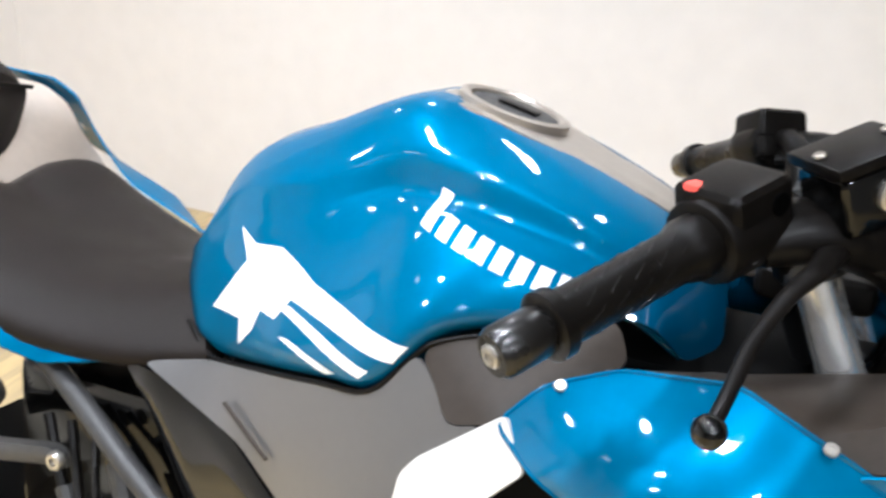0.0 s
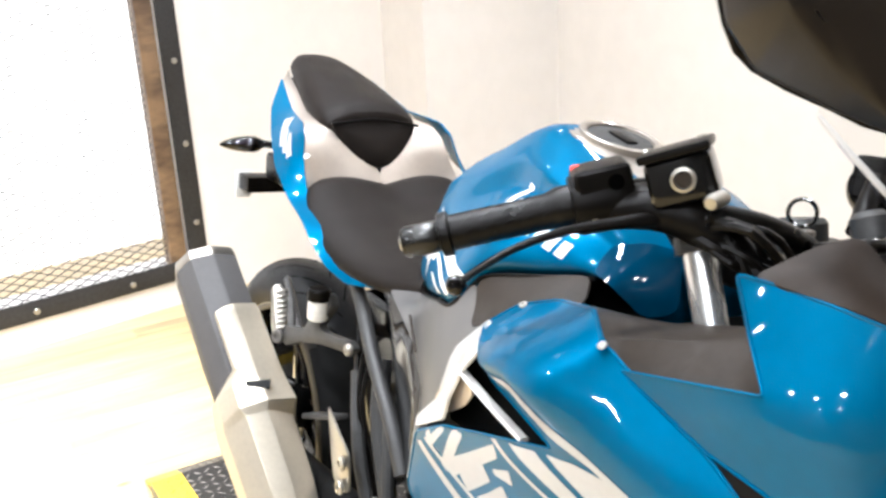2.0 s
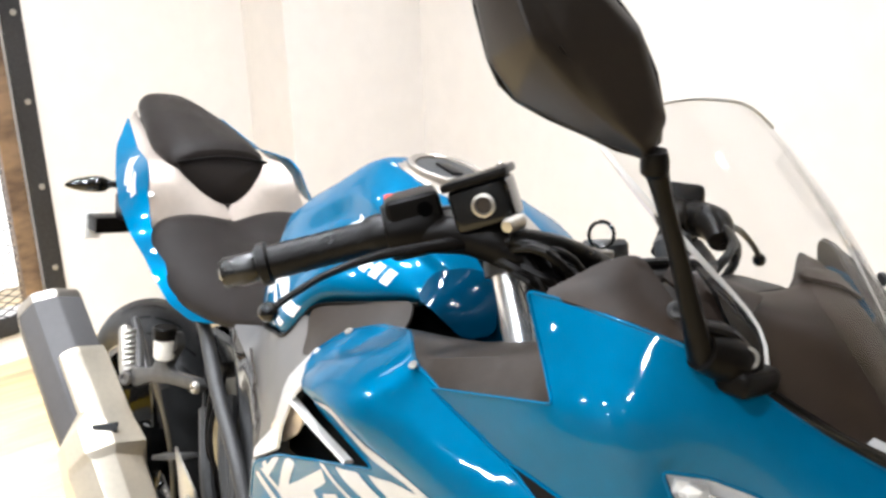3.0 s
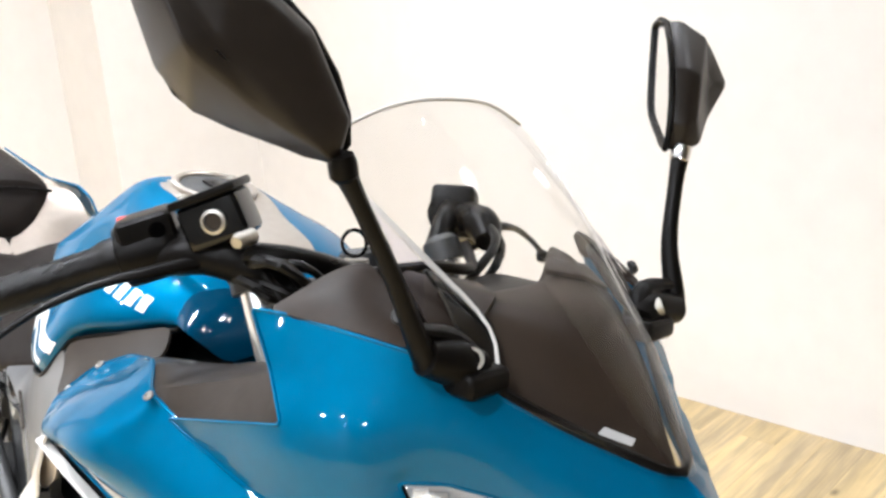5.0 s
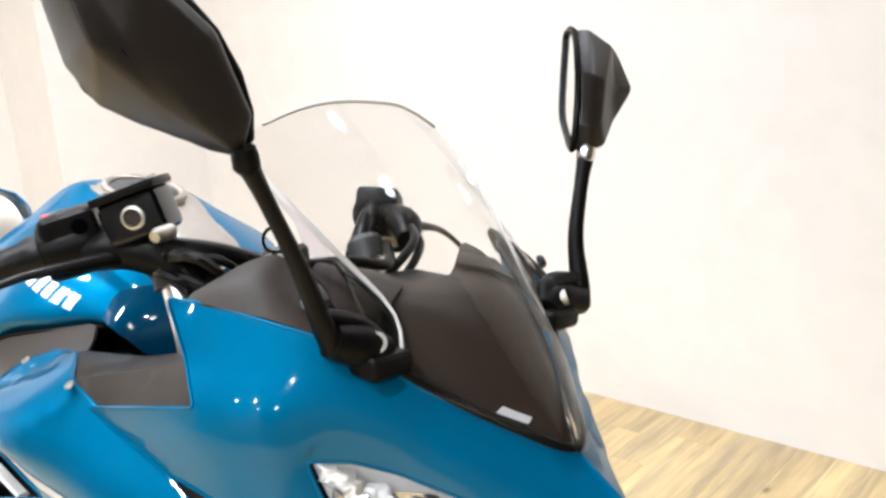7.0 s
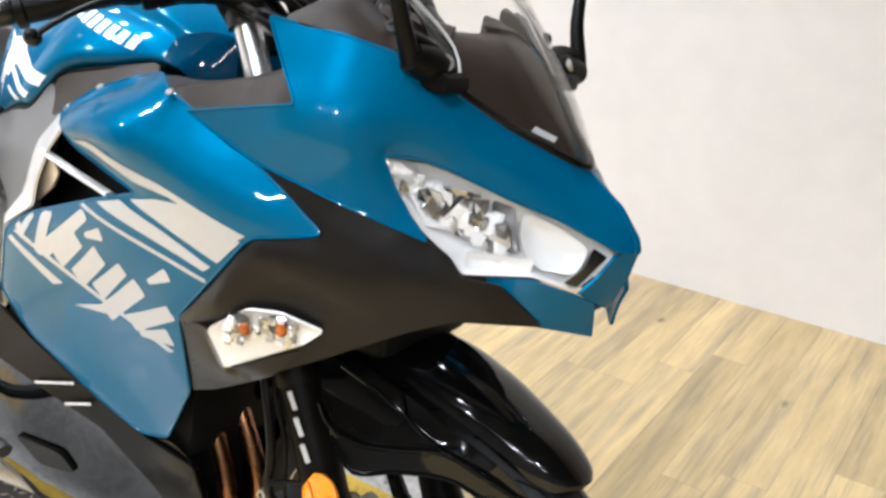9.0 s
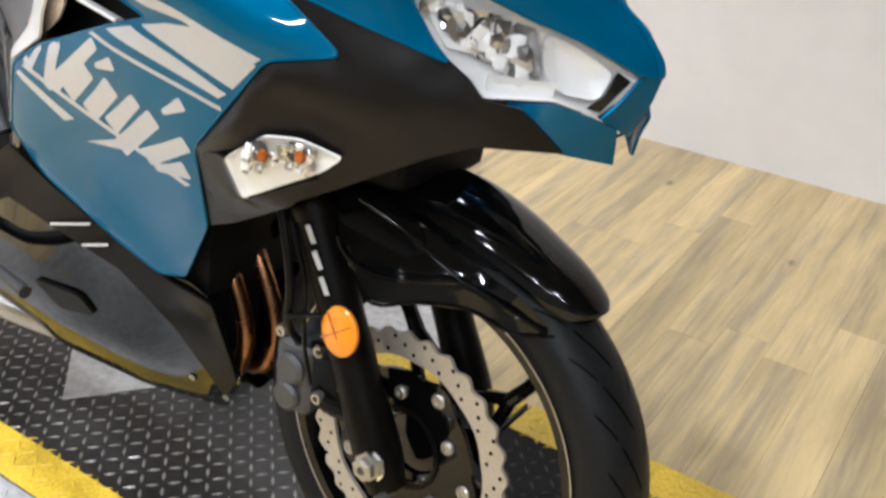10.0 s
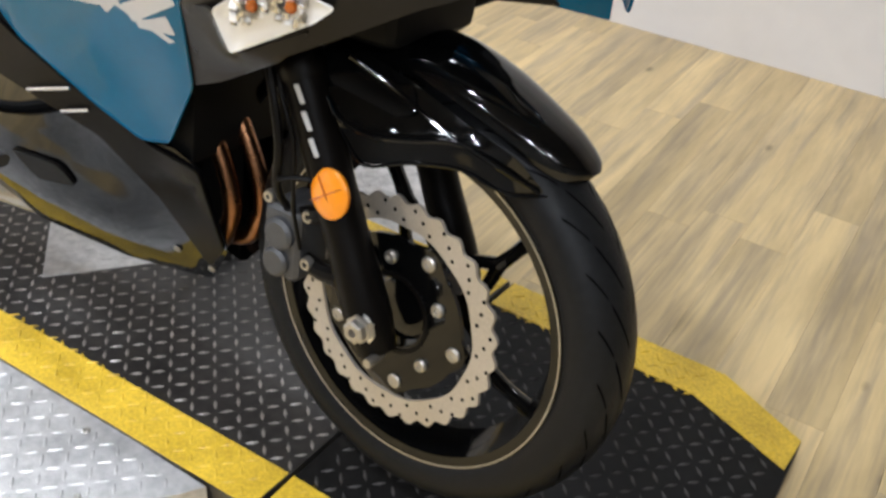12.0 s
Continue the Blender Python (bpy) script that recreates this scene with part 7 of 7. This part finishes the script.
bm.faces.new(deeps)
for i in range(4):
    bm.faces.new((tops[i], tops[i - 1], deeps[i - 1], deeps[i]))
bmesh.ops.recalc_face_normals(bm, faces=bm.faces[:])
part("shield_slot", bm, BLACK_DEEP, muf, "dark slot in the shield", False)
part("link_pipe", sweep([mpt(0.48, 0, 0), (-0.86, -0.17, 0.28), (-0.70, -0.10, 0.22), (-0.48, 0, 0.19)], 0.027, 14), STEEL, muf)


# ---- plank floor ----
floor = tagged(part("floor", box_bm((-4.8, -4.65, FLOOR_Z - 0.1), (4.15, WALL_Y + 0.15, FLOOR_Z - 0.004)), STILE_WOOD, None, "", False), "pale oak plank floor with knots and scuffs", "floor", kind="structure")
PW, PL = 0.102, 0.98
rnd = random.Random(11)


def plank_mesh(name, w, ln):
    me = bpy.data.meshes.new(name)
    bm = box_bm((0.0001, 0.0001, FLOOR_Z - 0.0045), (w - 0.0001, ln - 0.0001, FLOOR_Z))
    for v in bm.verts:
        if v.co.z > FLOOR_Z - 0.001:
            v.co.x += 0.0002 if v.co.x < w / 2 else -0.0002
            v.co.y += 0.0002 if v.co.y < ln / 2 else -0.0002
    bm.to_mesh(me)
    bm.free()
    me.materials.append(PLANK)
    return me


full = plank_mesh("plank", PW, PL)
rest = bmesh.new()
ix0, ix1 = math.floor(-4.0 / PW), math.ceil(4.0 / PW)
for i in range(ix0, ix1):
    y = -4.6 - rnd.random() * PL
    x = i * PW
    while y < WALL_Y:
        lo, hi = max(y, -4.5), min(y + PL, WALL_Y)
        if hi - lo > 0.03:
            if -3.6 < x < 1.35 and hi > -0.9:
                me = full if hi - lo > PL - 1e-4 else plank_mesh("plank", PW, hi - lo)
                p = new("plank", me)
                p.parent = floor
                p.location = (x, lo, 0)
            else:
                k = box_bm((x + 0.001, lo + 0.001, FLOOR_Z - 0.0045), (x + PW - 0.001, hi - 0.001, FLOOR_Z))
                tmp = bpy.data.meshes.new("plank_rest")
                k.to_mesh(tmp)
                k.free()
                rest.from_mesh(tmp)
                bpy.data.meshes.remove(tmp)
        y += PL
tagged(part("planks_beyond", rest, PLANK, floor, "", False), kind="stuff")
